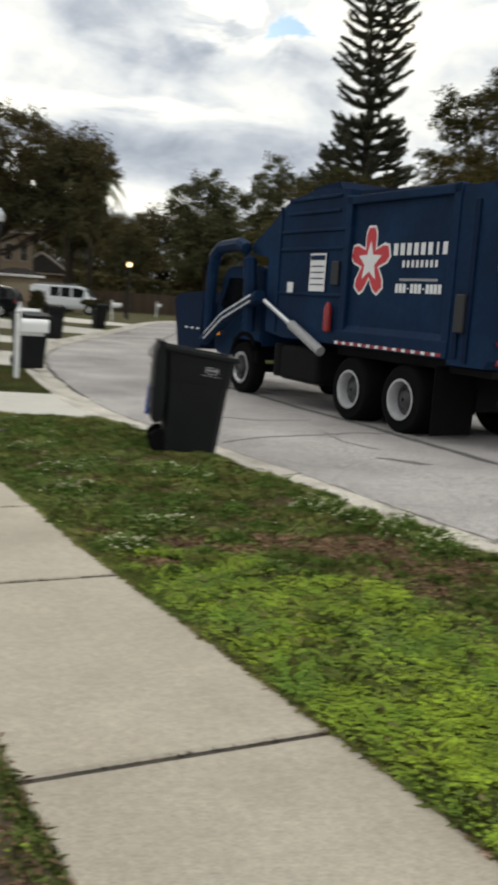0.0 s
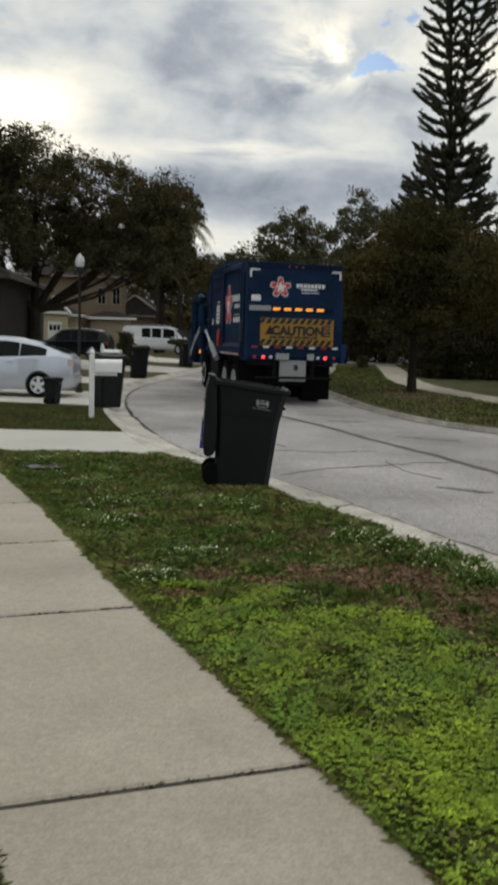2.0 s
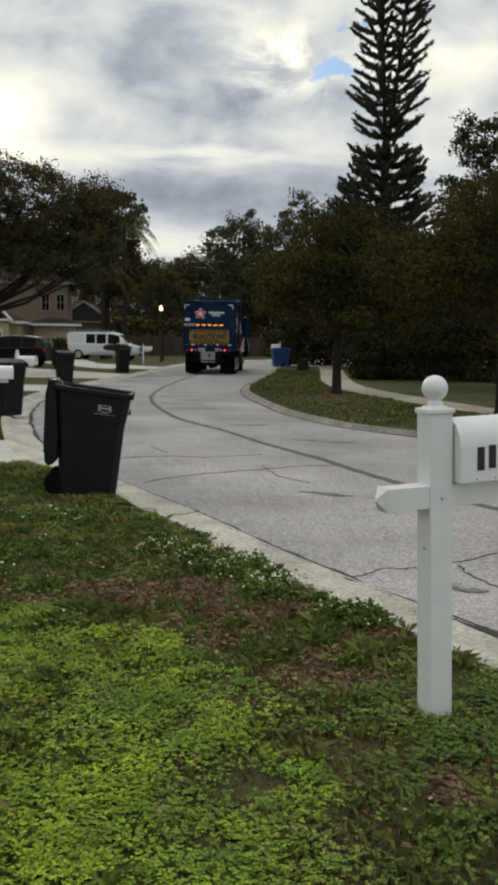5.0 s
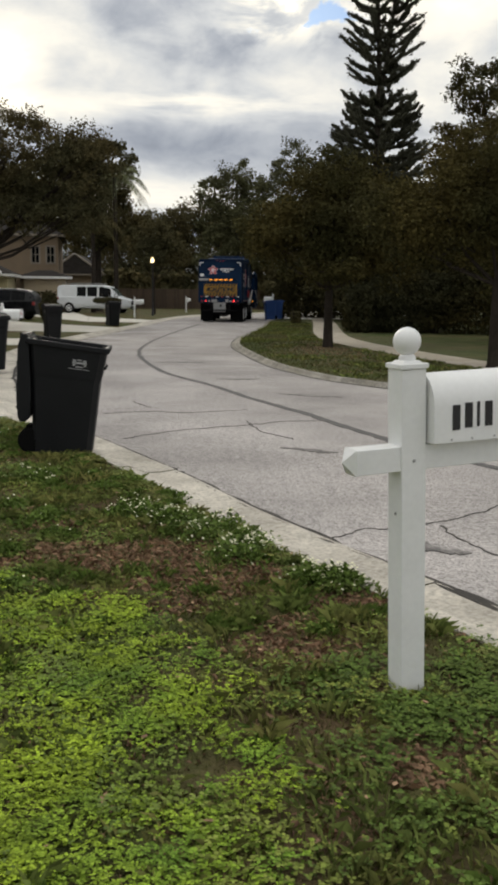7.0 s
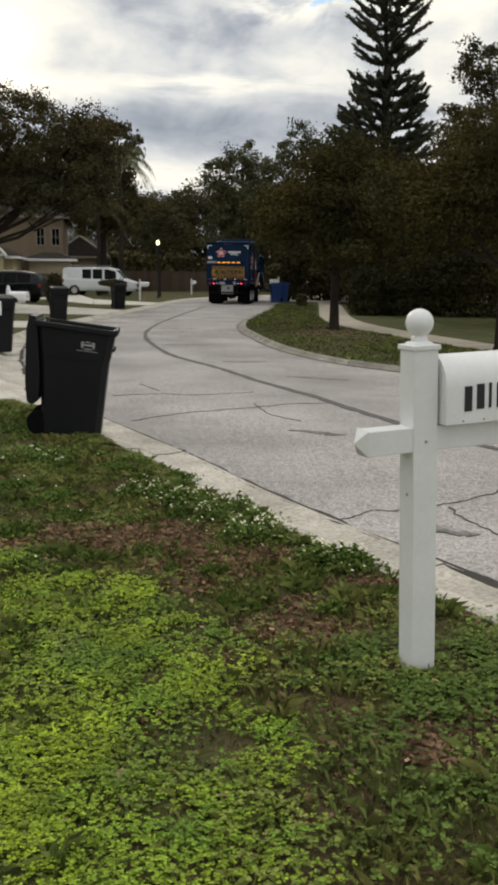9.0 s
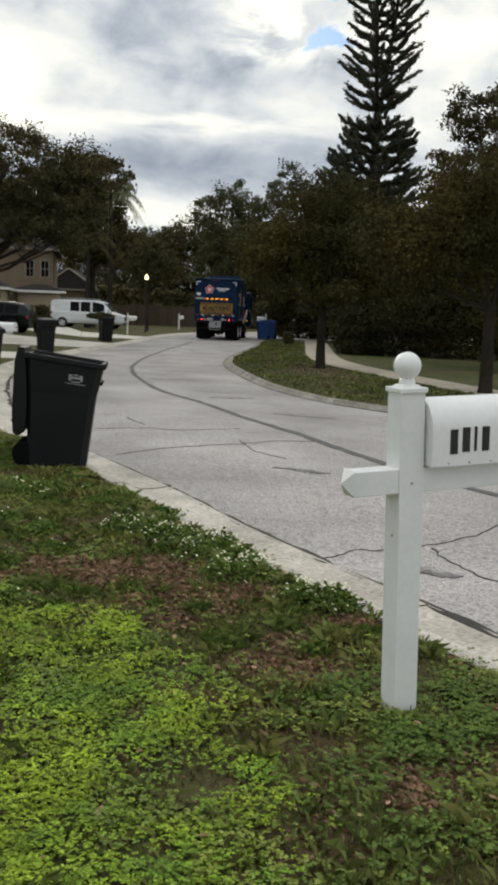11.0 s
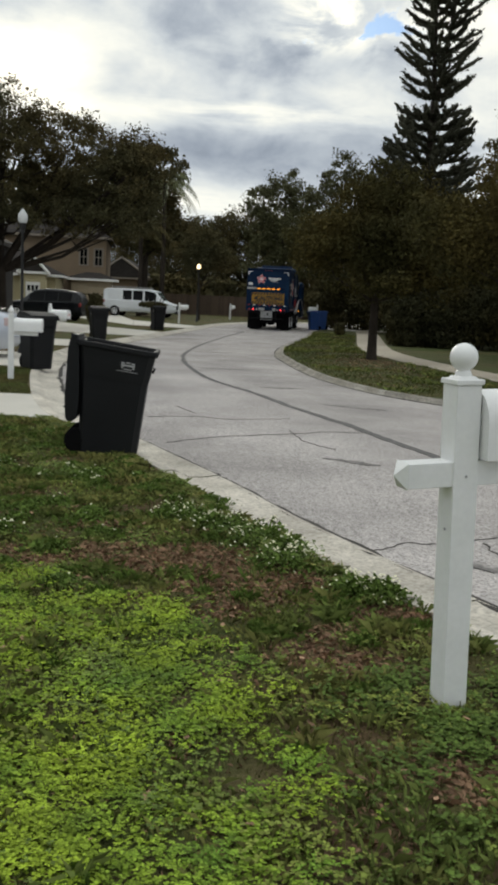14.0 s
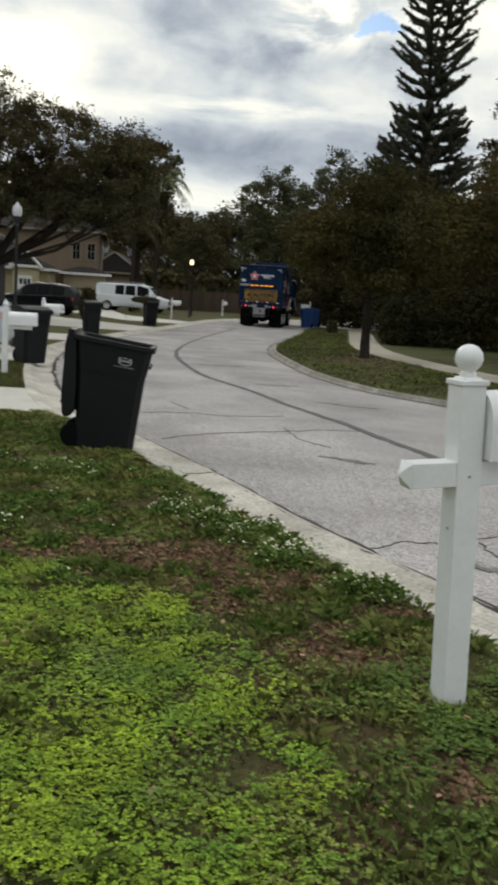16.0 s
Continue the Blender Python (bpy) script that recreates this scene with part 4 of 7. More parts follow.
SEDAN = [(0, 0.32, 0.85, 0.85), (0.08, 0.24, 0.98, 1.0), (0.75, 0.2, 1.0, 1.03), (1.45, 0.19, 0.97, 1.40), (2.1, 0.19, 0.95, 1.46), (2.75, 0.19, 0.93, 1.38), (3.45, 0.2, 0.92, 0.96), (4.3, 0.22, 0.78, 0.80), (4.6, 0.32, 0.58, 0.6)]
vehicle("car", pose(-6.2, 28.3, 0.012, 0, 0, 92), "silver sedan parked beyond another silver car", SEDAN, 0.89, 0.68, [(1.25, 2.0), (2.05, 3.05)], (0.95, 3.75), 0.32, M_SILVER, [(2.75, 3.45, "windscreen"), (0.8, 1.4, "rear_window")])
SUV = [(0, 0.40, 0.95, 0.97), (0.05, 0.3, 1.05, 1.35), (0.35, 0.26, 1.08, 1.62), (1.2, 0.25, 1.06, 1.74), (2.2, 0.25, 1.03, 1.75), (2.8, 0.25, 1.02, 1.66), (3.5, 0.25, 1.0, 1.10), (4.4, 0.28, 0.90, 0.92), (4.72, 0.36, 0.70, 0.72)]
vehicle("car", pose(-7.45, 54.4, 0.012, 0, 0, 82), "black sport utility car parked in a driveway", SUV, 0.94, 0.72, [(0.55, 1.3), (1.36, 2.1), (2.15, 3.05)], (0.9, 3.75), 0.36, M_BLACKCAR, [(2.85, 3.5, "windscreen")], tail=M_REDREF)
VAN = [(0, 0.45, 1.20, 1.9), (0.06, 0.40, 1.22, 2.0), (0.3, 0.36, 1.22, 2.06), (3.5, 0.34, 1.18, 2.08), (4.05, 0.34, 1.16, 1.95), (4.75, 0.34, 1.13, 1.22), (5.4, 0.36, 1.03, 1.05), (5.66, 0.42, 0.80, 0.82)]
vehicle("van", pose(-8.9, 73.2, 0.012, 0, 0, -99), "white van with dark windows and a roof rack, parked", VAN, 1.0, 0.88, [(1.55, 2.25), (2.35, 3.1), (3.25, 4.15)], (0.95, 4.55), 0.37, M_VANWHITE, [(4.1, 4.72, "windscreen")], rack=True, grille=True)


# ---- the refuse truck ----
def decal_star(parent, m, size):
    """Five red loops round a pale star, plain shapes."""
    bm = B()
    def star(r0, r1, z):
        vs = [bm.verts.new(m @ Vector((r * math.sin(math.pi * k / 5), r * math.cos(math.pi * k / 5), z))) for k, r in enumerate([r0, r1] * 5)]
        f = bm.faces.new(vs)
        return f
    def lobes(r, wd, z):
        for k in range(5):
            a = 2 * math.pi * k / 5
            rot = Matrix.Rotation(-a, 3, "Z")
            out = [(-wd, 0.1), (-wd, r * 0.8), (-wd * 0.6, r), (wd * 0.6, r), (wd, r * 0.8), (wd, 0.1)]
            bm.faces.new([bm.verts.new(m @ (rot @ Vector((x * size, y * size, z + 0.0004 * k)))) for x, y in out])
    lobes(1.06, 0.31, 0.002)
    e0 = part("emblem_border", bm, M_LOGOWHITE, parent)
    bm = B()
    lobes(0.99, 0.25, 0.006)
    part("emblem_loop", bm, M_RED, parent)
    bm = B()
    star(0.62 * size, 0.27 * size, 0.011)
    part("emblem_star", bm, M_LOGOWHITE, parent)


def bars(parent, name, m, rows, mat, label=""):
    """Plain bars (x, y, width, height) on a surface whose frame is m."""
    for x, y, w, h in rows:
        bm = B()
        add_box(bm, (x, y, 0.003), (w, h, 0.006), m=m)
        part(name, bm, mat, parent, label)


def refuse_truck():
    e = thing("refuse_truck", pose(0, 0, 0), "dark blue front-loading refuse truck with a yellow caution board", "truck")
    # body box behind the hopper
    bm = B()
    add_box(bm, (0, 2.25, 2.36), (2.36, 2.75, 2.30), 0.03)
    body = part("body", bm, M_TRUCK, e)
    for side in (-1, 1):
        x = side * 1.20
        bm = B()
        add_box(bm, (x, 2.25, 3.47), (0.12, 2.85, 0.13), 0.015)
        part("top_rail", bm, M_TRUCK, body)
        for y in (3.58, 0.92):
            bm = B()
            add_box(bm, (x, y, 2.40), (0.12, 0.16, 2.30), 0.015)
            part("side_post", bm, M_TRUCK, body)
        bm = B()
        out = [(side * 1.17, 1.55), (side * 1.27, 1.44), (side * 1.27, 1.22), (side * 1.17, 1.20)]
        add_extrude(bm, out, 0.85, 3.7, "y")
        part("side_ledge", bm, M_TRUCK, body)
        for k in range(12):
            bm = B()
            add_box(bm, (side * 1.272, 1.0 + 0.23 * k, 1.255), (0.006, 0.115, 0.045))
            part("reflector_strip", bm, M_REDREF, body)
        for k in range(12):
            bm = B()
            add_box(bm, (side * 1.272, 1.115 + 0.23 * k, 1.255), (0.006, 0.09, 0.045))
            part("reflector_strip", bm, M_LOGOWHITE, body)
        # decals
        sx = -1 if side < 0 else 1
        m = Matrix.Translation((side * 1.183, 0, 0)) @ Matrix(((0, 0, side, 0), (sx, 0, 0, 0), (0, 1, 0, 0), (0, 0, 0, 1)))
        def put(y, z):
            return m @ Matrix.Translation((y * sx, z, 0))
        decal_star(body, put(2.98, 2.52), 0.52)
        base = put(1.72, 2.5)
        word = [(-0.60 + 0.165 * k, 0.20, 0.10 if k != 6 else 0.04, 0.17) for k in range(8)]
        bars(body, "name_bar", base, word, M_LOGOWHITE, "white bars of a company name")
        bars(body, "name_bar", base, [(-0.38 + 0.11 * k, -0.01, 0.055, 0.10) for k in range(8)], M_LOGOWHITE)
        bars(body, "number_bar", base, [(0.0, -0.235, 0.9, 0.035)], M_GREYPRINT)
        bars(body, "number_bar", base, [(-0.50 + 0.092 * k, -0.36, 0.07 if k not in (3, 7) else 0.04, 0.13 if k not in (3, 7) else 0.025) for k in range(12)], M_LOGOWHITE)
    # tailgate, raked out towards its middle
    bm = B()
    add_extrude(bm, [(0.86, 1.0), (0.86, 3.56), (0.24, 3.56), (0.16, 3.42), (0.05, 2.45), (0.02, 2.30), (0.02, 1.12), (0.10, 1.0)], -1.235, 1.235, "x")
    gate = part("tailgate", bm, M_TRUCK, e)
    for side in (-1, 1):
        bm = B()
        add_box(bm, (side * 1.24, 0.48, 2.2), (0.06, 0.10, 2.3), 0.01)
        add_box(bm, (side * 1.245, 0.70, 1.55), (0.05, 0.10, 0.9), 0.01)
        part("gate_rail", bm, M_TRUCKDARK, gate)
        bm = B()
        add_box(bm, (side * 1.27, 0.60, 1.75), (0.10, 0.20, 0.55), 0.02)
        part("gate_latch", bm, M_BLACKMETAL, gate)
        bm = B()
        add_box(bm, (side * 1.165, 0.115, 3.30), (0.045, 0.012, 0.22), 0.0)
        add_box(bm, (side * 1.06, 0.112, 3.39), (0.24, 0.012, 0.04), 0.0)
        part("corner_mark", bm, M_LOGOWHITE, gate)
        for x, z, r, mt in ((0.81, 1.10, 0.046, M_REDLAMP), (0.62, 1.10, 0.045, M_CLEARLAMP), (1.04, 1.10, 0.05, M_REDREF), (0.81, 3.49, 0.05, M_REDLAMP), (1.06, 3.49, 0.035, M_REDREF)):
            bm = B()
            add_lathe(bm, [(r, 0.04), (r, -0.012), (r * 0.6, -0.03)], 14, (side * x, 0.02 if z < 2 else 0.19, z), "y")
            part("tail_lamp" if z < 2 else "marker_lamp", bm, mt, gate)
    bm = B()
    add_box(bm, (0, 0.20, 3.50), (2.46, 0.10, 0.16), 0.01)
    part("top_beam", bm, M_TRUCKDARK, gate)
    for x in (-0.18, 0.0, 0.18):
        bm = B()
        add_lathe(bm, [(0.028, 0.03), (0.028, -0.01), (0.015, -0.02)], 12, (x, 0.145, 3.49), "y")
        part("marker_lamp", bm, M_REDREF, gate)
    bm = B()
    add_box(bm, (0.12, 0.03, 2.37), (1.75, 0.06, 0.14), 0.01)
    part("light_bar", bm, M_TRUCKDARK, gate)
    for k in range(5):
        bm = B()
        add_box(bm, (-0.51 + 0.285 * k, -0.006, 2.37), (0.19, 0.02, 0.065), 0.008)
        part("amber_lamp", bm, M_AMBER, gate)
    bm = B()
    add_box(bm, (-0.93, 0.02, 2.385), (0.55, 0.05, 0.13), 0.006)
    part("plate", bm, M_GREYPRINT, gate)
    bm = B()
    add_box(bm, (-1.03, 0.07, 2.62), (0.24, 0.012, 0.21))
    part("sticker", bm, M_LOGOWHITE, gate)
    decal_star(gate, Matrix.Translation((-0.40, 0.098, 2.94)) @ Matrix.Rotation(radians(84.5), 4, "X"), 0.26)
    fm = Matrix.Translation((0.35, 0.096, 2.96)) @ Matrix.Rotation(radians(84.5), 4, "X")
    bars(gate, "name_bar", fm, [(-0.30 + 0.095 * k, 0.04, 0.07, 0.10) for k in range(8)] + [(0.0, -0.06, 0.42, 0.045), (0.02, -0.14, 0.45, 0.018)], M_LOGOWHITE, "white bars of a company name")
    # caution board
    bm = B()
    add_box(bm, (0.04, -0.005, 1.77), (1.98, 0.04, 0.72), 0.008)
    board = part("caution_board", bm, M_YELLOW, gate, "yellow and black striped caution board")
    for z0, z1 in ((1.42, 1.575), (1.985, 2.12)):
        for k in range(11):
            x = -0.90 + 0.18 * k
            bm = B()
            add_box(bm, (x, 0, 0), (0.112, 0.006, z1 - z0), m=Matrix(((1, 0, 0.62, x * 0 + 0.0), (0, 1, 0, -0.028), (0, 0, 1, (z0 + z1) / 2), (0, 0, 0, 1))))
            part("stripe", bm, M_BLACKPAINT, board)
    txt = bpy.data.curves.new("caution_text", "FONT")
    txt.body, txt.size, txt.align_x, txt.extrude, txt.offset = "CAUTION", 0.30, "CENTER", 0.003, 0.018
    txt.materials.append(M_BLACKPAINT)
    t = new("caution_text", txt)
    t.parent = board
    t.matrix_local = pose(0.05, -0.031, 1.70, 90, 0, 0)
    bm = B()
    bm.faces.new([bm.verts.new(v) for v in ((-0.83, -0.0275, 1.70), (-0.55, -0.0275, 1.70), (-0.69, -0.0275, 1.95))])
    bmesh.ops.solidify(bm, geom=bm.faces[:], thickness=0.004)
    part("warning_triangle", bm, M_BLACKPAINT, board)
    for x, z, wd, h in [(-0.6 + 0.22 * k, 1.63, 0.19, 0.055) for k in range(6)] + [(0.83, 1.93 - 0.08 * k, 0.24, 0.045) for k in range(4)]:
        bm = B()
        add_box(bm, (x, -0.027, z), (wd, 0.006, h))
        part("text_bar", bm, M_BLACKPAINT, board)
    for k in range(8):
        bm = B()
        add_box(bm, (-1.05 + 0.3 * k, -0.002, 1.365), (0.15, 0.04, 0.05))
        part("reflector_strip", bm, M_REDREF if k % 2 == 0 else M_LOGOWHITE, gate)
    # plates and bumper
    for x, w in ((-0.32, 0.34), (0.42, 0.18)):
        bm = B()
        add_box(bm, (x, 0.0, 1.12), (w, 0.03, 0.17), 0.005)
        part("plate", bm, M_GREYPRINT, gate)
    bm = B()
    add_box(bm, (-0.02, 0.10, 0.70), (0.70, 0.06, 0.54), 0.02)
    panel = part("rear_panel", bm, M_GREYPRINT, e, "pale grey square panel under the tailgate")
    bm = B()
    add_extrude(bm, [(0.00, 0.85), (0.11, 0.85), (0.11, 0.74), (0.055, 0.69), (0.0, 0.74)], 0.062, 0.068, "y")
    part("emblem", bm, M_BLACKPAINT, panel)
    bm = B()
    add_tube(bm, [(-1.0, 0.0, 0.42), (-0.4, 0.0, 0.44), (0.4, 0.0, 0.44), (1.0, 0.0, 0.42)], 0.035, 8)
    for x in (-0.5, 0.5):
        add_box(bm, (x, 0.10, 0.70), (0.08, 0.12, 0.62), 0.01)
    bumper = part("rear_bumper", bm, M_STEEL, e)
    for side in (-1, 1):
        bm = B()
        add_box(bm, (side * 0.87, 1.05, 0.60), (0.76, 0.02, 1.00), 0.006)
        part("mud_flap", bm, M_RUBBER, e)
    # hopper section in front of the body
    bm = B()
    add_extrude(bm, [(3.66, 1.22), (3.66, 3.66), (4.6, 3.74), (5.6, 3.58), (6.25, 3.22), (6.95, 2.88), (6.95, 2.72), (6.3, 2.62), (6.25, 1.30), (5.6, 1.22)], -1.2, 1.2, "x")
    hop = part("hopper", bm, M_TRUCK, e)
    for side in (-1, 1):
        bm = B()
        for z in (2.0, 2.75, 3.05, 3.35, 3.58):
            add_box(bm, (side * 1.21, 4.75, z), (0.05, 2.1 if z < 3.3 else 1.7, 0.05), 0.01)
        add_box(bm, (side * 1.21, 5.85, 2.4), (0.05, 0.06, 2.2), 0.01)
        part("hopper_rib", bm, M_TRUCK, hop)
        bm = B()
        add_box(bm, (side * 1.235, 4.45, 2.36), (0.008, 0.50, 0.62))
        st = part("sticker", bm, M_LOGOWHITE, hop)
        for z, wd, h in [(2.60, 0.46, 0.08)] + [(2.46 - 0.10 * k, 0.40, 0.02) for k in range(4)]:
            bm = B()
            add_box(bm, (side * 1.241, 4.45, z), (0.006, wd, h))
            part("text_bar", bm, M_TRUCK, st)
        bm = B()
        add_box(bm, (side * 1.235, 5.35, 2.10), (0.008, 0.20, 0.18))
        part("sticker", bm, M_LOGOWHITE, hop)
        bm = B()
        add_lathe(bm, [(0.03, 1.40), (0.07, 1.43), (0.07, 1.80), (0.04, 1.87), (0.025, 1.90)], 12, (side * 1.28, 3.95, 0))
        part("extinguisher", bm, M_REDREF, e, smooth=True)
        bm = B()
        add_box(bm, (side * 1.22, 3.9, 2.35), (0.06, 0.22, 0.38), 0.015)
        part("gate_latch", bm, M_BLACKMETAL, hop)
        # lifting ram and its sleeve
        bm = B()
        add_tube(bm, [(side * 1.33, 6.1, 1.86), (side * 1.33, 5.0, 1.45)], 0.045, 10)
        part("ram_rod", bm, M_CHROME, e, smooth=True)
        bm = B()
        add_tube(bm, [(side * 1.33, 5.05, 1.47), (side * 1.33, 4.0, 1.07)], 0.085, 12)
        part("ram_sleeve", bm, M_GREYPRINT, e, smooth=True)
    bm = B()
    add_extrude(bm, [(4.2, 3.6), (4.4, 3.86), (5.2, 3.82), (5.5, 3.55)], -0.95, 0.95, "x")
    add_extrude(bm, [(1.0, 3.5), (1.0, 3.56), (3.6, 3.64), (3.6, 3.5)], -1.05, 1.05, "x")
    part("roof_cover", bm, M_TRUCKDARK, hop)
    # chassis and tanks
    bm = B()
    for x in (-0.45, 0.45):
        add_box(bm, (x, 4.4, 0.92), (0.10, 8.2, 0.28), 0.01)
    for y in (1.0, 3.9, 6.4):
        add_box(bm, (0, y, 0.92), (0.9, 0.12, 0.2), 0.01)
    add_box(bm, (0, 2.3, 1.12), (2.0, 3.4, 0.16), 0.01)
    add_box(bm, (0, 1.0, 0.80), (0.96, 0.04, 0.70), 0.01)
    add_box(bm, (0, 0.55, 1.06), (2.1, 0.9, 0.10), 0.01)
    part("chassis", bm, M_STEEL, e)
    for side in (-1, 1):
        bm = B()
        add_box(bm, (side * 0.92, 4.9, 0.78), (0.62, 1.3, 0.62), 0.08)
        part("tank", bm, M_STEEL, e)
        bm = B()
        add_tube(bm, [(side * 1.05, 5.75, 0.50), (side * 1.05, 5.75, 1.1)], 0.16, 12)
        part("air_tank", bm, M_STEEL, e, smooth=True)
    for y in (1.86, 3.26, 7.2):
        bm = B()
        add_tube(bm, [(-1.0, y, 0.52), (1.0, y, 0.52)], 0.09, 10)
        add_lathe(bm, [(0.1, -0.2), (0.22, -0.1), (0.22, 0.1), (0.1, 0.2)], 12, (0, y, 0.52), "x")
        part("axle", bm, M_STEEL, e)
    # cab
    bm = B()
    add_extrude(bm, [(6.55, 0.95), (6.55, 2.75), (6.8, 2.86), (8.1, 2.84), (8.35, 2.6), (8.6, 1.75), (8.62, 0.75), (7.85, 0.62), (7.75, 1.12), (6.65, 1.12)], -1.12, 1.12, "x")
    bmesh.ops.bevel(bm, geom=list(bm.edges), offset=0.04, segments=2, affect="EDGES")
    cab = part("cab", bm, M_TRUCK, e)
    for side in (-1, 1):
        bm = B()
        add_extrude(bm, [(7.15, 1.75), (7.15, 2.55), (8.05, 2.55), (8.38, 1.85), (8.2, 1.75)], side * 1.115, side * 1.127, "x")
        part("door_window", bm, M_GLASS, cab)
        bm = B()
        add_box(bm, (side * 1.36, 8.45, 2.1), (0.10, 0.12, 0.55), 0.03)
        add_tube(bm, [(side * 1.12, 8.35, 2.45), (side * 1.36, 8.45, 2.42)], 0.02, 6)
        part("mirror", bm, M_BLACKMETAL, cab)
        bm = B()
        add_tube(bm, [(side * 1.15, 6.95, 1.3), (side * 1.2, 6.95, 1.6), (side * 1.2, 6.95, 2.35), (side * 1.15, 6.95, 2.5)], 0.018, 6)
        part("grab_rail", bm, M_CHROME, cab)
        bm = B()
        add_lathe(bm, [(0.05, 0.0), (0.05, 0.05), (0.02, 0.07)], 10, (side * 0.7, 7.9, 2.85))
        part("marker_lamp", bm, M_REDLAMP, cab)
        bm = B()
        pts = [(side * 1.12, 6.62 + 1.16 * (1 - math.cos(a)) / 2 * 1.0, 0.55 + 0.65 * math.sin(a)) for a in np.linspace(0.15, math.pi - 0.15, 10)]
        add_tube(bm, pts, 0.05, 6)
        part("fender", bm, M_RUBBER, e)
        bm = B()
        add_box(bm, (side * 1.14, 8.45, 1.15), (0.05, 0.16, 0.12), 0.02)
        part("turn_lamp", bm, M_AMBER, cab)
        # fork arm arching over the cab
        bm = B()
        out_pts = [(6.66, 1.25), (6.70, 2.1), (6.78, 2.62), (6.95, 2.84), (7.2, 2.92), (8.05, 2.88), (8.32, 2.72), (8.44, 2.4), (8.5, 1.2)]
        add_tube(bm, [(side * 1.34, y, z) for y, z in out_pts], [0.13, 0.14, 0.14, 0.13, 0.13, 0.13, 0.13, 0.12, 0.11], 8)
        part("fork_arm", bm, M_TRUCK, e)
        bm = B()
        add_tube(bm, [(side * 1.38, 6.2, 1.95), (side * 1.38, 7.6, 1.5), (side * 1.38, 8.6, 0.95)], [0.12, 0.13, 0.12], 8)
        brace = part("arm_brace", bm, M_TRUCK, e)
        bm = B()
        for o in (-0.05, 0.05):
            add_tube(bm, [(side * 1.47, 6.4, 1.90 + o), (side * 1.475, 7.6, 1.5 + o), (side * 1.47, 8.4, 1.06 + o)], 0.024, 6)
        part("white_stripe", bm, M_LOGOWHITE, brace)
    bm = B()
    add_extrude(bm, [(8.05 + 0.3, 2.60), (8.62, 1.80), (8.64, 1.80), (8.37, 2.62)], -0.98, 0.98, "x")
    part("windscreen", bm, M_GLASS, cab)
    # carry can held in front
    bm = B()
    add_extrude(bm, [(9.0, 0.75), (8.95, 1.75), (9.05, 1.98), (10.3, 1.9), (10.5, 1.75), (10.2, 0.70)], -1.28, 1.28, "x")
    can = part("carry_can", bm, M_TRUCKDARK, e, "dark blue steel carry can on the forks")
    bm = B()
    for side in (-1, 1):
        for k in range(3):
            add_box(bm, (side * 1.285, 9.15 + 0.3 * k, 1.18), (0.008, 0.13, 0.04))
    part("reflector_strip", bm, M_LOGOWHITE, can)
    # wheels
    wheels = []
    def wheel(x, y, r, width, rim_out):
        w = new("wheel")
        w.parent = e
        bm = B()
        hw = width / 2
        add_lathe(bm, [(r * 0.56, -hw), (r * 0.90, -hw), (r * 0.985, -hw + 0.04), (r, -hw + 0.08), (r, hw - 0.08), (r * 0.985, hw - 0.04), (r * 0.90, hw), (r * 0.56, hw)], 32, (0, 0, 0), "x", caps=False)
        part("tyre", bm, M_RUBBER, w, smooth=True)
        bm = B()
        o = 1 if x > 0 else -1
        depth = 0.15 if rim_out < 0 else 0.02
        p = [(r * 0.60, -0.03), (r * 0.60, 0.012), (r * 0.545, 0.012), (r * 0.50, -depth * 0.5), (r * 0.47, -depth)]
        add_lathe(bm, [(rr, o * (hw + hh)) for rr, hh in p], 28, (0, 0, 0), "x", caps=False)
        rim = part("rim", bm, M_RIM, w, smooth=True)
        bm = B()
        p = [(r * 0.475, -depth + 0.01), (r * 0.45, -depth), (r * 0.30, -depth - 0.01), (r * 0.26, -depth + 0.05), (r * 0.14, -depth + 0.09), (0.03, -depth + 0.10)]
        add_lathe(bm, [(rr, o * (hw + hh)) for rr, hh in p], 28, (0, 0, 0), "x", caps=False)
        part("hub", bm, M_HUB, w, "dark grey steel hub", smooth=True)
        for k in range(8):
            a = 2 * math.pi * k / 8
            bm = B()
            add_box(bm, (o * (hw - depth + 0.004), r * 0.39 * math.cos(a), r * 0.39 * math.sin(a)), (0.02, 0.05, 0.05), 0.01)
            part("hand_hole", bm, M_BLACKPAINT, rim)
        w.location = (x, y, r)
        wheels.append((w, x, y, r))
    for side in (-1, 1):
        for y in (1.86, 3.26):
            wheel(side * 0.93, y, 0.52, 0.56, -1)
        wheel(side * 1.02, 7.2, 0.52, 0.32, 1)

    # final heights: a tall body and tailgate, a low cab
    def restack(ob, to):
        if ob.type == "MESH":
            for v in ob.data.vertices:
                v.co.z = to(v.co.z)
        else:
            ob.location.z = to(ob.location.z)
        for c in ob.children:
            restack(c, to)
    for ob in (body, hop):
        restack(ob, lambda z: 1.25 + (z - 1.25) * 1.03)
    restack(gate, lambda z: 1.23 + (z - 1.1) * 0.95)
    restack(cab, lambda z: z if z < 1.2 else 1.2 + (z - 1.2) * 0.80)
    for ob in (board, *(c for c in board.children if c.type == "MESH")):
        for v in ob.data.vertices:
            v.co.x *= 0.965
    restack(panel, lambda z: z + 0.19)
    restack(bumper, lambda z: 0.70 + (z - 0.42) * 0.9)
    return e, wheels


truck, truck_wheels = refuse_truck()


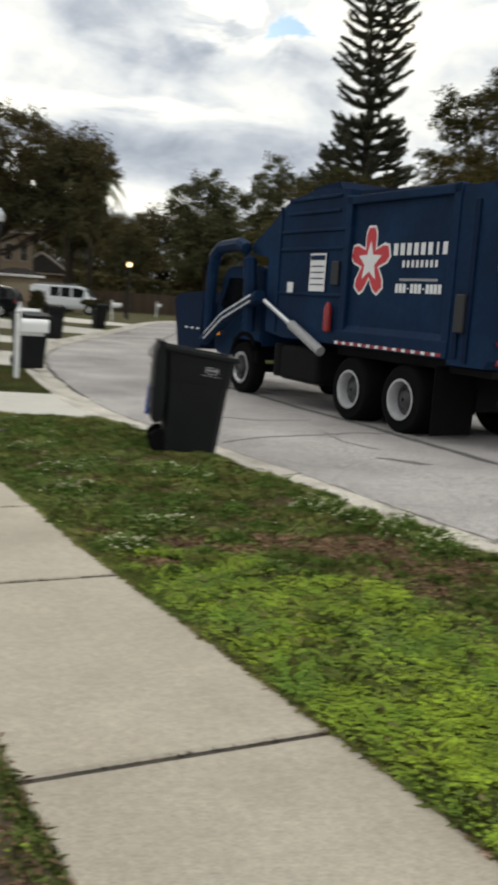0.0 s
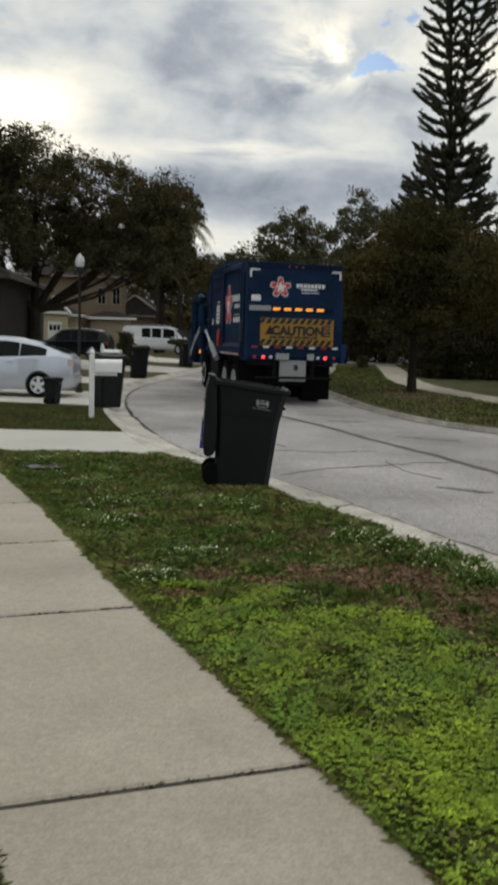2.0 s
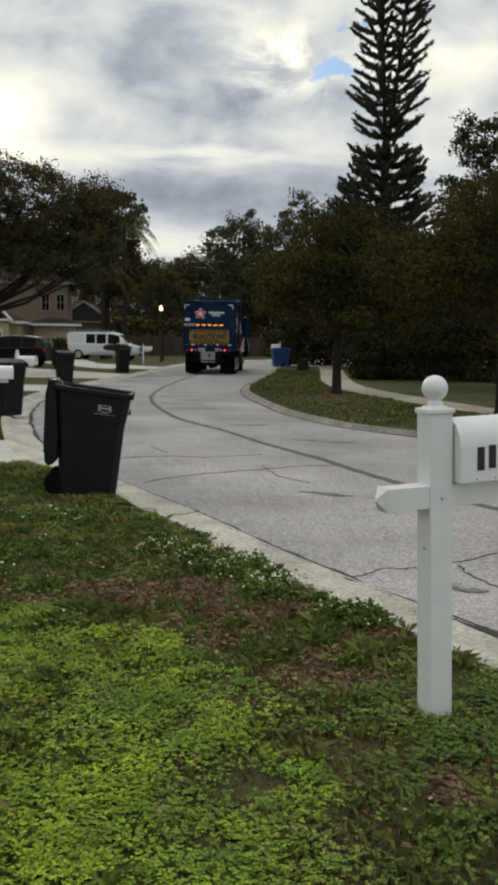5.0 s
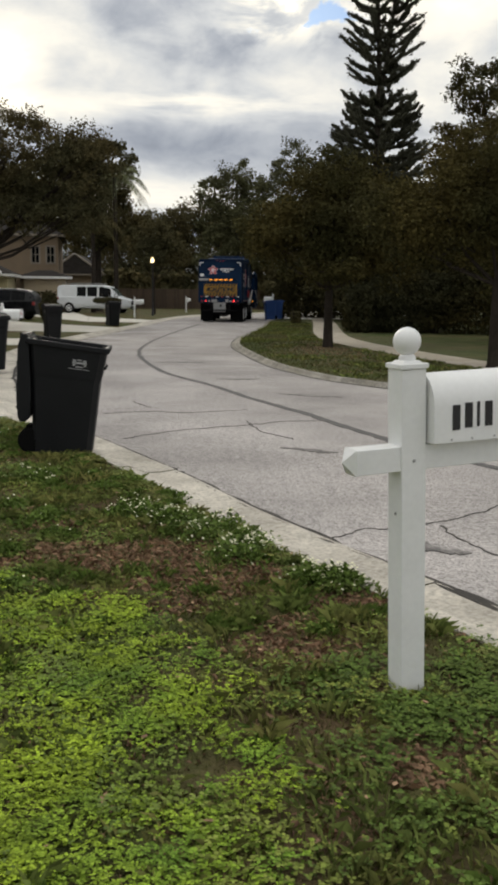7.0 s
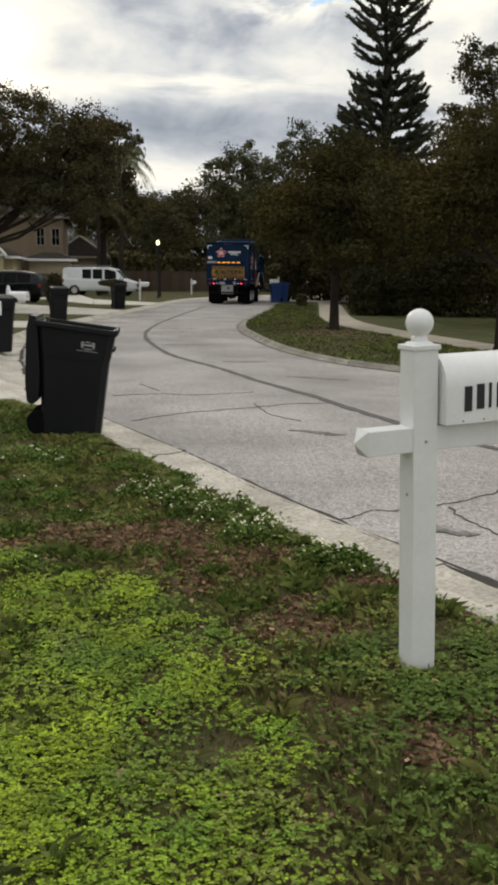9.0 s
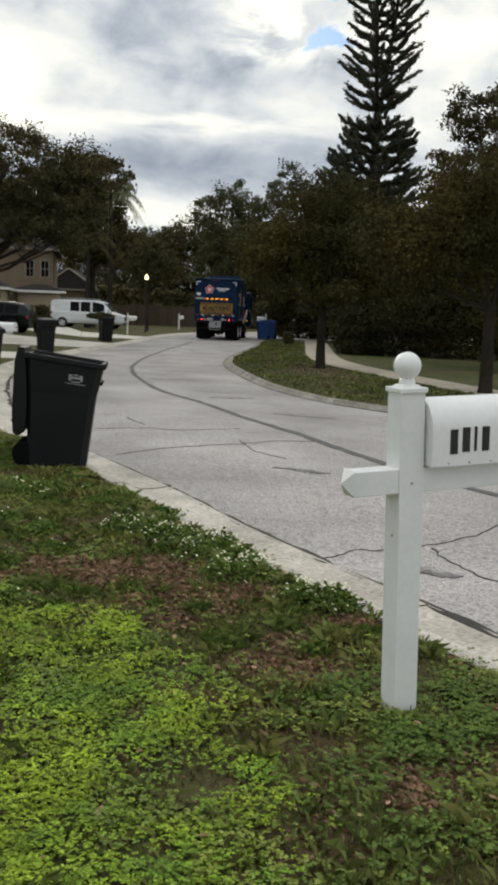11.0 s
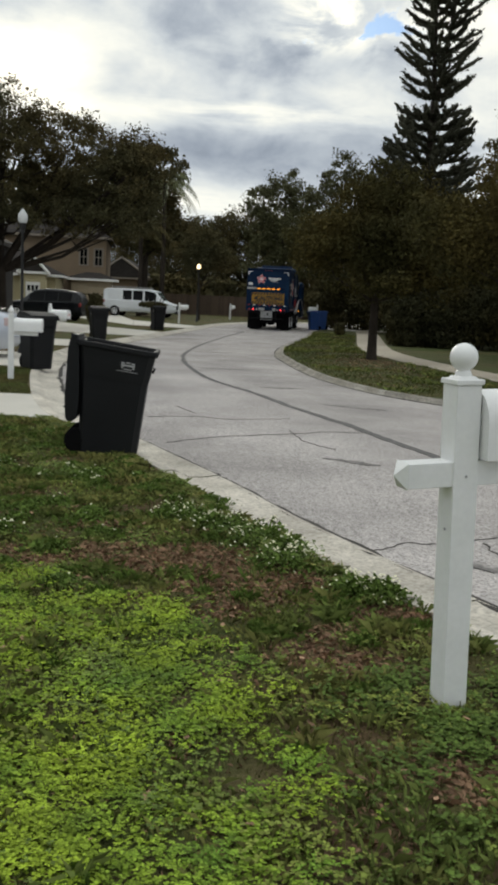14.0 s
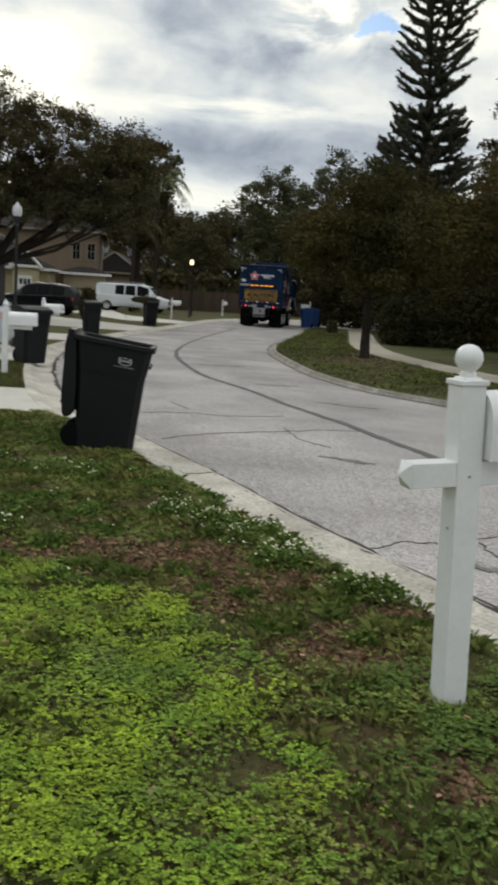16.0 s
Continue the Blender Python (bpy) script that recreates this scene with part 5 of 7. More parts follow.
# ---- houses ----
def house(m, label, size, eave, ridge, wall, hip=True, over=0.45, windows=(), doors=(), garage=(), gable_front=False, trim=M_TRIM):
    """A house: front towards -y in its own frame; windows and doors (x, z, width, height) on the front, or with side 'r' on its right."""
    e = thing("house", m, label, "house", "houses")
    w, d = size
    bm = B()
    add_box(bm, (0, d / 2, eave / 2), (w, d, eave))
    if gable_front:
        add_extrude(bm, [(-w / 2, eave), (w / 2, eave), (0, ridge - 0.15)], 0.0, d, "y")
    body = part("wall", bm, wall, e)
    bm = B()
    W, o = w / 2 + over, over
    base = [(-W, -o), (W, -o), (W, d + o), (-W, d + o)]
    vs = [bm.verts.new((x, y, eave - 0.02)) for x, y in base]
    up = [bm.verts.new((x, y, eave + 0.16)) for x, y in base]
    if gable_front:
        tops = [bm.verts.new((0, -o, ridge)), bm.verts.new((0, d + o, ridge))]
        bm.faces.new((up[0], up[1], tops[0])); bm.faces.new((up[2], up[3], tops[1]))
        bm.faces.new((up[1], up[2], tops[1], tops[0])); bm.faces.new((up[3], up[0], tops[0], tops[1]))
    elif w >= d:
        k = min(d / 2 + o, W) if hip else 0.0
        tops = [bm.verts.new((-W + k, d / 2, ridge)), bm.verts.new((W - k, d / 2, ridge))]
        bm.faces.new((up[0], up[1], tops[1], tops[0])); bm.faces.new((up[2], up[3], tops[0], tops[1]))
        bm.faces.new((up[1], up[2], tops[1])); bm.faces.new((up[3], up[0], tops[0]))
    else:
        tops = [bm.verts.new((0, -o + W * (1 if hip else 0), ridge)), bm.verts.new((0, d + o - W * (1 if hip else 0), ridge))]
        bm.faces.new((up[0], up[1], tops[0])); bm.faces.new((up[2], up[3], tops[1]))
        bm.faces.new((up[1], up[2], tops[1], tops[0])); bm.faces.new((up[3], up[0], tops[0], tops[1]))
    for i in range(4):
        bm.faces.new((vs[i], vs[(i + 1) % 4], up[(i + 1) % 4], up[i]))
    bm.faces.new(vs)
    part("roof", bm, M_ROOF, e)
    bm = B()
    add_box(bm, (0, -o - 0.012, eave + 0.07), (2 * W + 0.05, 0.03, 0.17))
    for sx in (-1, 1):
        add_box(bm, (sx * (W + 0.012), d / 2, eave + 0.07), (0.03, d + 2 * o, 0.17))
    part("fascia", bm, trim, e)
    if gable_front:
        bm = B()
        for sx in (-1, 1):
            add_tube(bm, [(sx * W, -o - 0.03, eave + 0.10), (0, -o - 0.03, ridge - 0.02)], 0.10, 4)
        part("bargeboard", bm, trim, e)

    def frame_at(x, z, ww, hh, side):
        if side == "r":
            return Matrix(((0, 1, 0, w / 2), (1, 0, 0, x), (0, 0, 1, z), (0, 0, 0, 1)))
        return Matrix(((1, 0, 0, x), (0, -1, 0, 0), (0, 0, 1, z), (0, 0, 0, 1)))
    for x, z, ww, hh, *side in windows:
        f = frame_at(x, z, ww, hh, side[0] if side else "f")
        bm = B()
        for sx in (-1, 1):
            add_box(bm, (sx * (ww / 2 + 0.05), 0.03, 0), (0.12, 0.08, hh + 0.24), m=f)
            add_box(bm, (0, 0.03, sx * (hh / 2 + 0.06)), (ww + 0.02, 0.08, 0.12), m=f)
        add_box(bm, (0, 0.025, 0), (0.05, 0.05, hh), m=f)
        add_box(bm, (0, 0.025, 0), (ww, 0.05, 0.05), m=f)
        win = part("window", bm, trim, e)
        bm = B()
        add_box(bm, (0, 0.008, 0), (ww, 0.016, hh), m=f)
        part("pane", bm, M_GLASS, win)
    for x, z, ww, hh, *side in doors:
        f = frame_at(x, z, ww, hh, side[0] if side else "f")
        bm = B()
        add_box(bm, (0, 0.03, 0), (ww, 0.06, hh), 0.01, m=f)
        door = part("door", bm, trim, e)
        bm = B()
        for k in (-1, 0, 1):
            add_box(bm, (k * ww * 0.28, 0.065, hh * 0.30), (ww * 0.2, 0.012, hh * 0.18), m=f)
        part("pane", bm, M_GLASS, door)
    for x, z, ww, hh, *side in garage:
        f = frame_at(x, z, ww, hh, side[0] if side else "f")
        for k in range(4):
            bm = B()
            add_box(bm, (0, 0.02, -hh / 2 + hh / 8 + k * hh / 4), (ww, 0.05, hh / 4 - 0.02), 0.01, m=f)
            part("garage_panel", bm, M_SHADEWALL if wall is M_SHADEWALL else M_TANLIGHT, e)
    return e


house(pose(-14.6, 35.3, 0, 0, 0, 4), "single-storey house with shade-dark walls and a hipped shingle roof behind parked cars", (11.0, 12), 3.55, 6.2, M_SHADEWALL, garage=((-1.6, 1.15, 4.6, 2.2),), windows=((3.9, 1.5, 0.9, 1.3),), trim=material("brown_trim", (0.10, 0.09, 0.08), 0.8, var=0.1))
house(pose(-13.5, 75.0, 0, 0, 0, 6), "tan two-storey stucco house with a hipped shingle roof", (8.4, 10), 5.8, 8.2, M_TAN, windows=((2.45, 4.40, 0.55, 1.2), (3.6, 4.40, 0.55, 1.2)), trim=M_TANTRIM)
house(pose(-10.1, 73.4, 0, 0, 0, 6), "tan stucco garage wing with a low shingle roof", (3.1, 2.0), 2.55, 3.2, M_TANLIGHT, garage=((0.3, 1.1, 1.8, 2.1),))
house(pose(-14.6, 66.6, 0, 0, 0, 6), "pale yellow stucco house with white trim", (6.0, 7), 2.6, 4.4, M_YELLOWWALL, doors=((1.8, 1.15, 1.2, 2.2),), windows=((-0.6, 1.5, 0.9, 1.1),))
house(pose(-12.9, 65.6, 0, 0, 0, 6), "small white-trimmed gabled porch on a yellow house", (1.7, 1.1), 2.75, 3.95, M_YELLOWWALL, gable_front=True, over=0.2, doors=((0, 1.15, 0.95, 2.1),))
house(pose(-11.0, 99.0, 0, 0, 0, 0), "grey gabled house far down the street", (5.2, 8), 3.2, 5.4, M_TAN, gable_front=True, windows=((0.0, 1.6, 0.9, 1.2),), trim=M_TANTRIM)
house(pose(20.0, 92.0, 0, 0, 0, -10), "house with shade-dark walls behind the trees", (14, 9), 2.9, 5.2, M_SHADEWALL, windows=((-3, 1.5, 1.2, 1.2), (3, 1.5, 1.2, 1.2)))


def fence():
    e = tagged(new("fence"), "weathered brown board fence behind the far lawn", "fence")
    me = None
    for k in range(80):
        x = -12 + 0.3 * k
        if me is None:
            bm = B()
            add_box(bm, (0, 0, 0.95), (0.285, 0.03, 1.9), 0.004)
            ob = part("board", bm, M_FENCE, e)
            me = ob.data
        else:
            ob = new("board", me)
            ob.parent = e
        ob.location = (x, 92 + 0.25 * x, 0.0 + 0.02 * math.sin(k * 1.7))


fence()


# ---- trees ----
def quads(name, centres, size, mat, parent, rng, aspect=1.6, up=None, label=""):
    """Many small leaf faces (each folded to a point) at the given centres."""
    n = len(centres)
    a = rng.normal(0, 1, (n, 3))
    if up is not None:
        a = a * (1 - up) + np.array([0, 0, 1.0]) * up * 1.5
    a /= np.linalg.norm(a, axis=1)[:, None]
    b = np.cross(a, rng.normal(0, 1, (n, 3)))
    b /= np.linalg.norm(b, axis=1)[:, None]
    c = np.cross(a, b)
    s = (size * rng.uniform(0.6, 1.4, n))[:, None]
    co = np.empty((n, 4, 3), np.float32)
    co[:, 0], co[:, 1] = centres - b * s * aspect * 0.5, centres + c * s * 0.45
    co[:, 2], co[:, 3] = centres + b * s * aspect * 0.5, centres - c * s * 0.45
    return faces_of_four(name, co, mat, parent, label)


def faces_of_four(name, co, mat, parent, label=""):
    n = len(co)
    me = bpy.data.meshes.new(name)
    me.vertices.add(4 * n)
    me.vertices.foreach_set("co", np.ascontiguousarray(co, np.float32).ravel())
    me.loops.add(4 * n)
    me.loops.foreach_set("vertex_index", np.arange(4 * n, dtype=np.int32))
    me.polygons.add(n)
    me.polygons.foreach_set("loop_start", np.arange(0, 4 * n, 4, dtype=np.int32))
    me.update(calc_edges=True)
    me.validate()
    me.materials.append(mat)
    ob = new(name, me)
    ob.parent = parent
    return tagged(ob, label)


def tree(base, trunk_h, trunk_r, blobs, label, mat, seed, leaves=9000, size=0.2, clumps=150, spread=0.35, lean=(0, 0), category="tree", shell=0.45):
    """A tree: tapered trunk with limbs to each mass of its crown. blobs: (x, y, z, rx, ry, rz) from the base."""
    rng = np.random.default_rng(seed)
    e = thing("tree", pose(*base), label, category, "trees")
    bm = B()
    top = Vector((lean[0], lean[1], trunk_h))
    add_tube(bm, [(0, 0, -0.1), (0.01, 0, 0.12), (lean[0] * .2, lean[1] * .2, trunk_h * .35), (lean[0] * .6, lean[1] * .6, trunk_h * .7), top], [trunk_r * 1.5, trunk_r * 1.1, trunk_r * .95, trunk_r * .85, trunk_r * .8], 10)
    for bx, by, bz, rx, ry, rz in blobs:
        tip = Vector((bx, by, bz))
        limb = trunk_r * min(1.0, max(0.3, (rx * ry * rz) ** (1 / 3) / 2.3))
        mid = top.lerp(tip, 0.5) + Vector((rng.normal(0, .15), rng.normal(0, .15), -0.1 * (tip - top).length))
        add_tube(bm, [top - Vector((0, 0, .2)), mid, tip, tip + Vector((0, 0, rz * .2))], [limb * .6, limb * .42, limb * .22, limb * .08], 7)
        for _ in range(5):
            d = Vector(rng.uniform(-1, 1, 3) * (rx, ry, rz)) * .6
            s = mid.lerp(tip, rng.uniform(.2, 1))
            add_tube(bm, [s, s + d * .5 + Vector((0, 0, .1)), tip + d], [trunk_r * .2, trunk_r * .12, trunk_r * .04], 5)
    part("trunk", bm, M_BARK, e, smooth=True)
    vol = np.array([rx * ry * rz for *_, rx, ry, rz in blobs]) ** 0.8
    share = vol / vol.sum()
    pts = []
    for (bx, by, bz, rx, ry, rz), f in zip(blobs, share):
        k = max(6, int(clumps * f))
        d = rng.normal(0, 1, (k, 3))
        d /= np.linalg.norm(d, axis=1)[:, None]
        r = rng.uniform(shell, 1.0, k) ** 0.6 * rng.uniform(0.85, 1.18, k)
        cc = d * r[:, None] * (rx, ry, rz) + (bx, by, bz)
        m = max(4, int(leaves * f / k))
        w = spread * rng.uniform(0.5, 1.3, k)
        pts.append((cc[:, None] + np.clip(rng.normal(0, 1, (k, m, 3)), -1.7, 1.7) * w[:, None, None] * (1, 1, 0.7)).reshape(-1, 3))
    pts = np.concatenate(pts)
    pts = pts[pts[:, 2] > 0.3]
    quads("crown", pts, size, mat, e, rng)
    return e


def bush(base, blobs, label, mat, seed, leaves, size, category="bush"):
    rng = np.random.default_rng(seed)
    e = thing("bush", pose(*base), label, category, "bushes")
    pts = []
    for bx, by, bz, rx, ry, rz in blobs:
        k = leaves // len(blobs)
        d = rng.normal(0, 1, (k, 3))
        d /= np.linalg.norm(d, axis=1)[:, None]
        lump = 1 + 0.18 * np.sin(d[:, 0] * 7 + bx) * np.sin(d[:, 1] * 6 + by) + 0.1 * np.sin(d[:, 2] * 11)
        pts.append(d * (rng.uniform(0.55, 1.05, k) ** 0.5 * lump)[:, None] * (rx, ry, rz) + (bx, by, bz))
    pts = np.concatenate(pts)
    quads("foliage", pts[pts[:, 2] > 0.02], size, mat, e, rng)
    bm = B()
    for k in range(5):
        a = rng.uniform(0, 6.28)
        add_tube(bm, [(0.1 * math.cos(a), 0.1 * math.sin(a), -0.05), (0.3 * math.cos(a), 0.3 * math.sin(a), 0.5), (0.5 * math.cos(a), 0.5 * math.sin(a), 0.9)], [0.04, 0.03, 0.01], 5)
    part("stem", bm, M_BARK, e)
    return e


# the spreading oak on the left and its neighbours
tree((-9.3, 42.5, 0), 2.6, 0.34, [(-3.0, 0.5, 6.6, 2.6, 2.4, 2.0), (0.0, 0.0, 8.4, 2.8, 2.6, 2.2), (2.8, 0, 7.6, 2.4, 2.2, 1.9), (4.9, 0.5, 6.3, 1.9, 1.9, 1.7), (-1.6, -1.0, 5.6, 2.3, 2, 1.2), (2.0, 1.0, 5.7, 2.0, 1.8, 1.1), (5.8, 0.8, 7.9, 1.3, 1.4, 1.1), (-3.4, -0.5, 4.7, 2.2, 1.6, 0.8), (3.3, 0.2, 4.9, 1.9, 1.6, 0.8), (5.7, 0.5, 5.0, 1.3, 1.4, 0.9), (0.6, -0.8, 4.7, 1.6, 1.4, 0.6), (6.3, 0.5, 7.0, 0.95, 1.1, 1.2), (6.0, 0.5, 5.8, 1.0, 1.0, 0.9)],
     "spreading dark live oak with many limbs in front of the houses", M_OAK, 11, 98000, 0.074, 820, 0.24, shell=0.25)
tree((-9.4, 33.4, 0), 3.4, 0.22, [(-1.4, 0.2, 6.6, 2.6, 2.0, 1.9), (-3.9, 0.2, 7.0, 2.4, 2.0, 2.2), (0.7, 0.4, 6.9, 1.6, 1.6, 1.5), (-6.2, 0.2, 7.6, 2.4, 2.0, 2.8), (-2.4, 0, 8.3, 2.0, 1.8, 1.3), (-3.2, 0, 5.0, 2.6, 1.8, 0.9), (-6.0, 0, 5.2, 2.2, 1.8, 1.0), (0.3, 0, 5.2, 1.6, 1.5, 0.8), (-4.8, 0.4, 9.2, 2.0, 1.8, 1.5), (-0.6, 0.4, 8.3, 1.3, 1.4, 1.0), (-2.2, 1.2, 6.4, 2.4, 1.8, 1.6), (-5.0, 1.2, 6.2, 2.4, 1.8, 1.8)], "dense dark tree before a dark house", M_SHADELEAF, 12, 56000, 0.115, 560, 0.34, shell=0.1)
tree((-6.6, 78.5, 0), 5.0, 0.34, [(0, 0, 9.0, 2.6, 2.4, 2.6), (-2.0, 0, 11.4, 2.6, 2.4, 2.4), (1.0, 0, 12.0, 1.9, 1.8, 1.8), (2.0, 0, 7.0, 1.9, 1.8, 2.0), (-0.5, 0, 6.3, 2.4, 2, 1.6)], "tall dark tree behind the parked van", M_OAK, 13, 24000, 0.17, 300, 0.36)
tree((-16.5, 88.0, 0), 5.0, 0.4, [(0, 0, 9.5, 5.0, 4.0, 3.6), (4, 0, 8.0, 3.5, 3, 3.0)], "dark tree behind the tan house", M_OAK, 14, 7000, 0.36, 120, 0.6)
# far end of the street
for k, (x, y, h, w) in enumerate(((-6.5, 112, 11.0, 3.4), (-2.5, 108, 11.8, 3.2), (1.8, 112, 13.2, 3.8), (6.0, 106, 12.2, 3.6), (-11.5, 118, 10, 4.0), (11, 102, 12, 4.2), (16.5, 100, 12.5, 4.5))):
    tree((x, y, 0), 3.5, 0.3, [(0, 0, h * .50, w, w, h * .34), (w * .4, 0, h * .78, w * .62, w * .6, h * .19), (-w * .5, 0, h * .70, w * .6, w * .6, h * .2), (0, -w * .4, h * .28, w * .9, w * .7, h * .2)],
         "dark leafy tree at the end of the street", M_OAK, 30 + k, 21000, 0.16, 260, 0.5, shell=0.3)
# right side: street tree, its neighbour, and the dense row behind
tree((5.62, 30.3, 0), 2.0, 0.15, [(-0.6, 0.2, 3.6, 1.8, 1.7, 1.35), (0.9, 0.3, 4.2, 1.7, 1.6, 1.4), (-1.8, 0.4, 3.5, 1.2, 1.3, 0.95), (1.9, 0.0, 3.0, 1.4, 1.4, 1.1), (0.1, 0, 5.2, 1.3, 1.3, 0.9), (0.3, -0.6, 2.7, 1.5, 1.2, 0.7)],
     "small dense dark street tree between kerb and sidewalk", M_OLIVE, 51, 60000, 0.058, 420, 0.25, shell=0.2)
tree((8.45, 22.3, 0), 2.1, 0.16, [(-1.2, 0.3, 3.5, 1.35, 1.6, 1.15), (0.6, 0.3, 3.9, 1.8, 1.7, 1.4), (-0.4, 0, 4.7, 1.3, 1.3, 0.8), (1.8, 0, 3.2, 1.6, 1.4, 1.1), (-1.9, 0.2, 3.0, 0.8, 0.9, 0.7), (-2.5, 0.3, 3.6, 0.9, 0.9, 0.7)],
     "olive-leaved dense tree beside the far sidewalk", M_OLIVE, 52, 60000, 0.050, 420, 0.23, shell=0.2)
for k, (x, y, h, w, mt) in enumerate(((11.0, 58, 10.0, 3.2, M_OAK), (15.5, 56, 9.5, 3.2, M_OAK), (20, 60, 11, 4, M_OAK),
                                      (10.3, 47, 7.6, 2.4, M_SHADELEAF), (12.6, 45, 7.4, 2.7, M_SHADELEAF), (16.0, 42, 7.4, 2.9, M_OLIVE), (19.5, 39, 8, 3.4, M_OLIVE), (13.5, 33, 6.6, 2.6, M_OLIVE))):
    tree((x, y, 0), 2.6, 0.24, [(0, 0, h * .50, w, w, h * .32), (w * .4, 0, h * .80, w * .6, w * .6, h * .19), (-w * .5, 0, h * .74, w * .55, w * .6, h * .2), (0, -w * .4, h * .30, w * .95, w * .7, h * .22)],
         "dense dark tree in the row across the street", mt, 60 + k, 19000, 0.14 if y > 50 else 0.10, 240, 0.40, shell=0.3)
tree((5.7, 96.0, 0), 4.5, 0.34, [(-0.2, 0, 12.6, 2.2, 2.0, 1.9), (-2.4, 0, 11.2, 1.9, 1.8, 1.7), (2.0, 0, 11.6, 1.9, 1.8, 1.8), (0, 0, 8.8, 3.6, 2.6, 2.6), (-2.0, 0, 6.0, 2.6, 2.2, 2.4), (2.6, 0, 6.4, 2.8, 2.2, 2.6)],
     "tall pale-topped feathery tree at the bend of the street", M_PALE, 75, 26000, 0.15, 260, 0.42)
tree((10.5, 63.5, 0), 3.4, 0.30, [(-2.7, 0, 9.9, 1.25, 1.3, 1.45), (-1.3, 0, 9.4, 1.1, 1.2, 1.2), (-3.9, 0, 8.2, 1.3, 1.3, 1.3), (-2.2, 0, 7.2, 2.2, 1.8, 1.9), (0.3, 0, 9.0, 1.4, 1.4, 1.5), (0.2, 0, 6.0, 2.4, 2.0, 2.2), (-2.6, 0, 4.9, 2.0, 1.8, 1.8)],
     "pale-topped leafy tree behind the street trees", M_PALE, 76, 30000, 0.11, 320, 0.30)
tree((13.4, 64.0, 0), 3.4, 0.28, [(-1.6, 0, 9.4, 1.4, 1.3, 1.3), (0.4, 0, 8.8, 1.6, 1.5, 1.4), (-0.6, 0, 6.4, 2.4, 2.0, 2.0), (1.8, 0, 7.0, 1.6, 1.6, 1.8)],
     "leafy tree with a pale crown beside the tall pine", M_PALE, 77, 18000, 0.12, 220, 0.32)
tree((-1.75, 71.5, 0), 2.6, 0.14, [(0.0, 0, 5.9, 1.2, 1.1, 1.0), (-1.1, 0, 5.0, 1.1, 1.0, 0.9), (1.1, 0, 5.3, 1.2, 1.0, 0.9), (0.2, 0, 4.4, 1.7, 1.3, 0.8), (1.9, 0, 4.4, 0.9, 0.9, 0.7)],
     "slender open-crowned street tree beside the lit lamp", M_OAK, 78, 11000, 0.10, 150, 0.24)
tree((18.7, 52.5, 0), 5.0, 0.35, [(0, 0, 11.6, 3.2, 2.6, 2.4), (-1.9, 0, 13.0, 1.8, 1.6, 1.5), (1.5, 0, 14.2, 2.4, 2.0, 1.8), (-2.4, 0, 10.2, 1.9, 1.6, 1.5), (0.5, 0, 8.0, 3.4, 2.6, 2.4)], "tall broad tree with clumped olive foliage", M_OLIVE, 81, 30000, 0.11, 260, 0.32)
bush((12.0, 41.5, 0), [(-2.9, 0.6, 0.9, 1.2, 1.2, 1.3), (-1.2, 0.2, 1.2, 1.8, 1.3, 1.5), (1.4, -0.3, 1.3, 1.9, 1.3, 1.6), (4.2, -0.8, 1.3, 2.0, 1.4, 1.7), (7.2, -1.5, 1.4, 2.2, 1.4, 1.8)], "dense dark hedge along the far lawn", M_SHADELEAF, 82, 42000, 0.085)
bush((13.0, 62.0, 0), [(-4, 3, 1.4, 2.4, 1.6, 1.9), (0, 0, 1.6, 2.6, 1.6, 2.2), (4, -2, 1.7, 2.8, 1.6, 2.4)], "dense dark shrubs behind the far driveway", M_SHADELEAF, 83, 24000, 0.13)
bush((6.9, 52.0, 0), [(0, 0, 0.35, 0.3, 0.3, 0.35)], "small dark shrub on the far verge", M_OAK, 84, 900, 0.10)
bush((-2.76, 47.1, 0.8), [(-0.2, 0, 0.42, 0.65, 0.3, 0.14)], "cut palm brush heaped on a trash cart", M_OAK, 85, 700, 0.10)
bush((-5.5, 45.5, 0), [(0, 0, 0.85, 0.42, 0.42, 0.8)], "small dark clipped shrub", M_OAK, 86, 2200, 0.10)
bush((-10.6, 71.0, 0), [(0, 0, 0.8, 0.6, 0.6, 0.8)], "dark rounded shrub by the garage", M_OAK, 87, 1800, 0.12)
bush((2.5, 100.0, 0), [(-9, 0, 1.6, 4, 2, 2.4), (-3, 0, 1.5, 4, 2, 2.2), (3, -2, 1.8, 4, 2, 2.6), (9, -6, 1.8, 4, 2, 2.6)], "dark thicket at the end of the street", M_OAK, 88, 14000, 0.3)


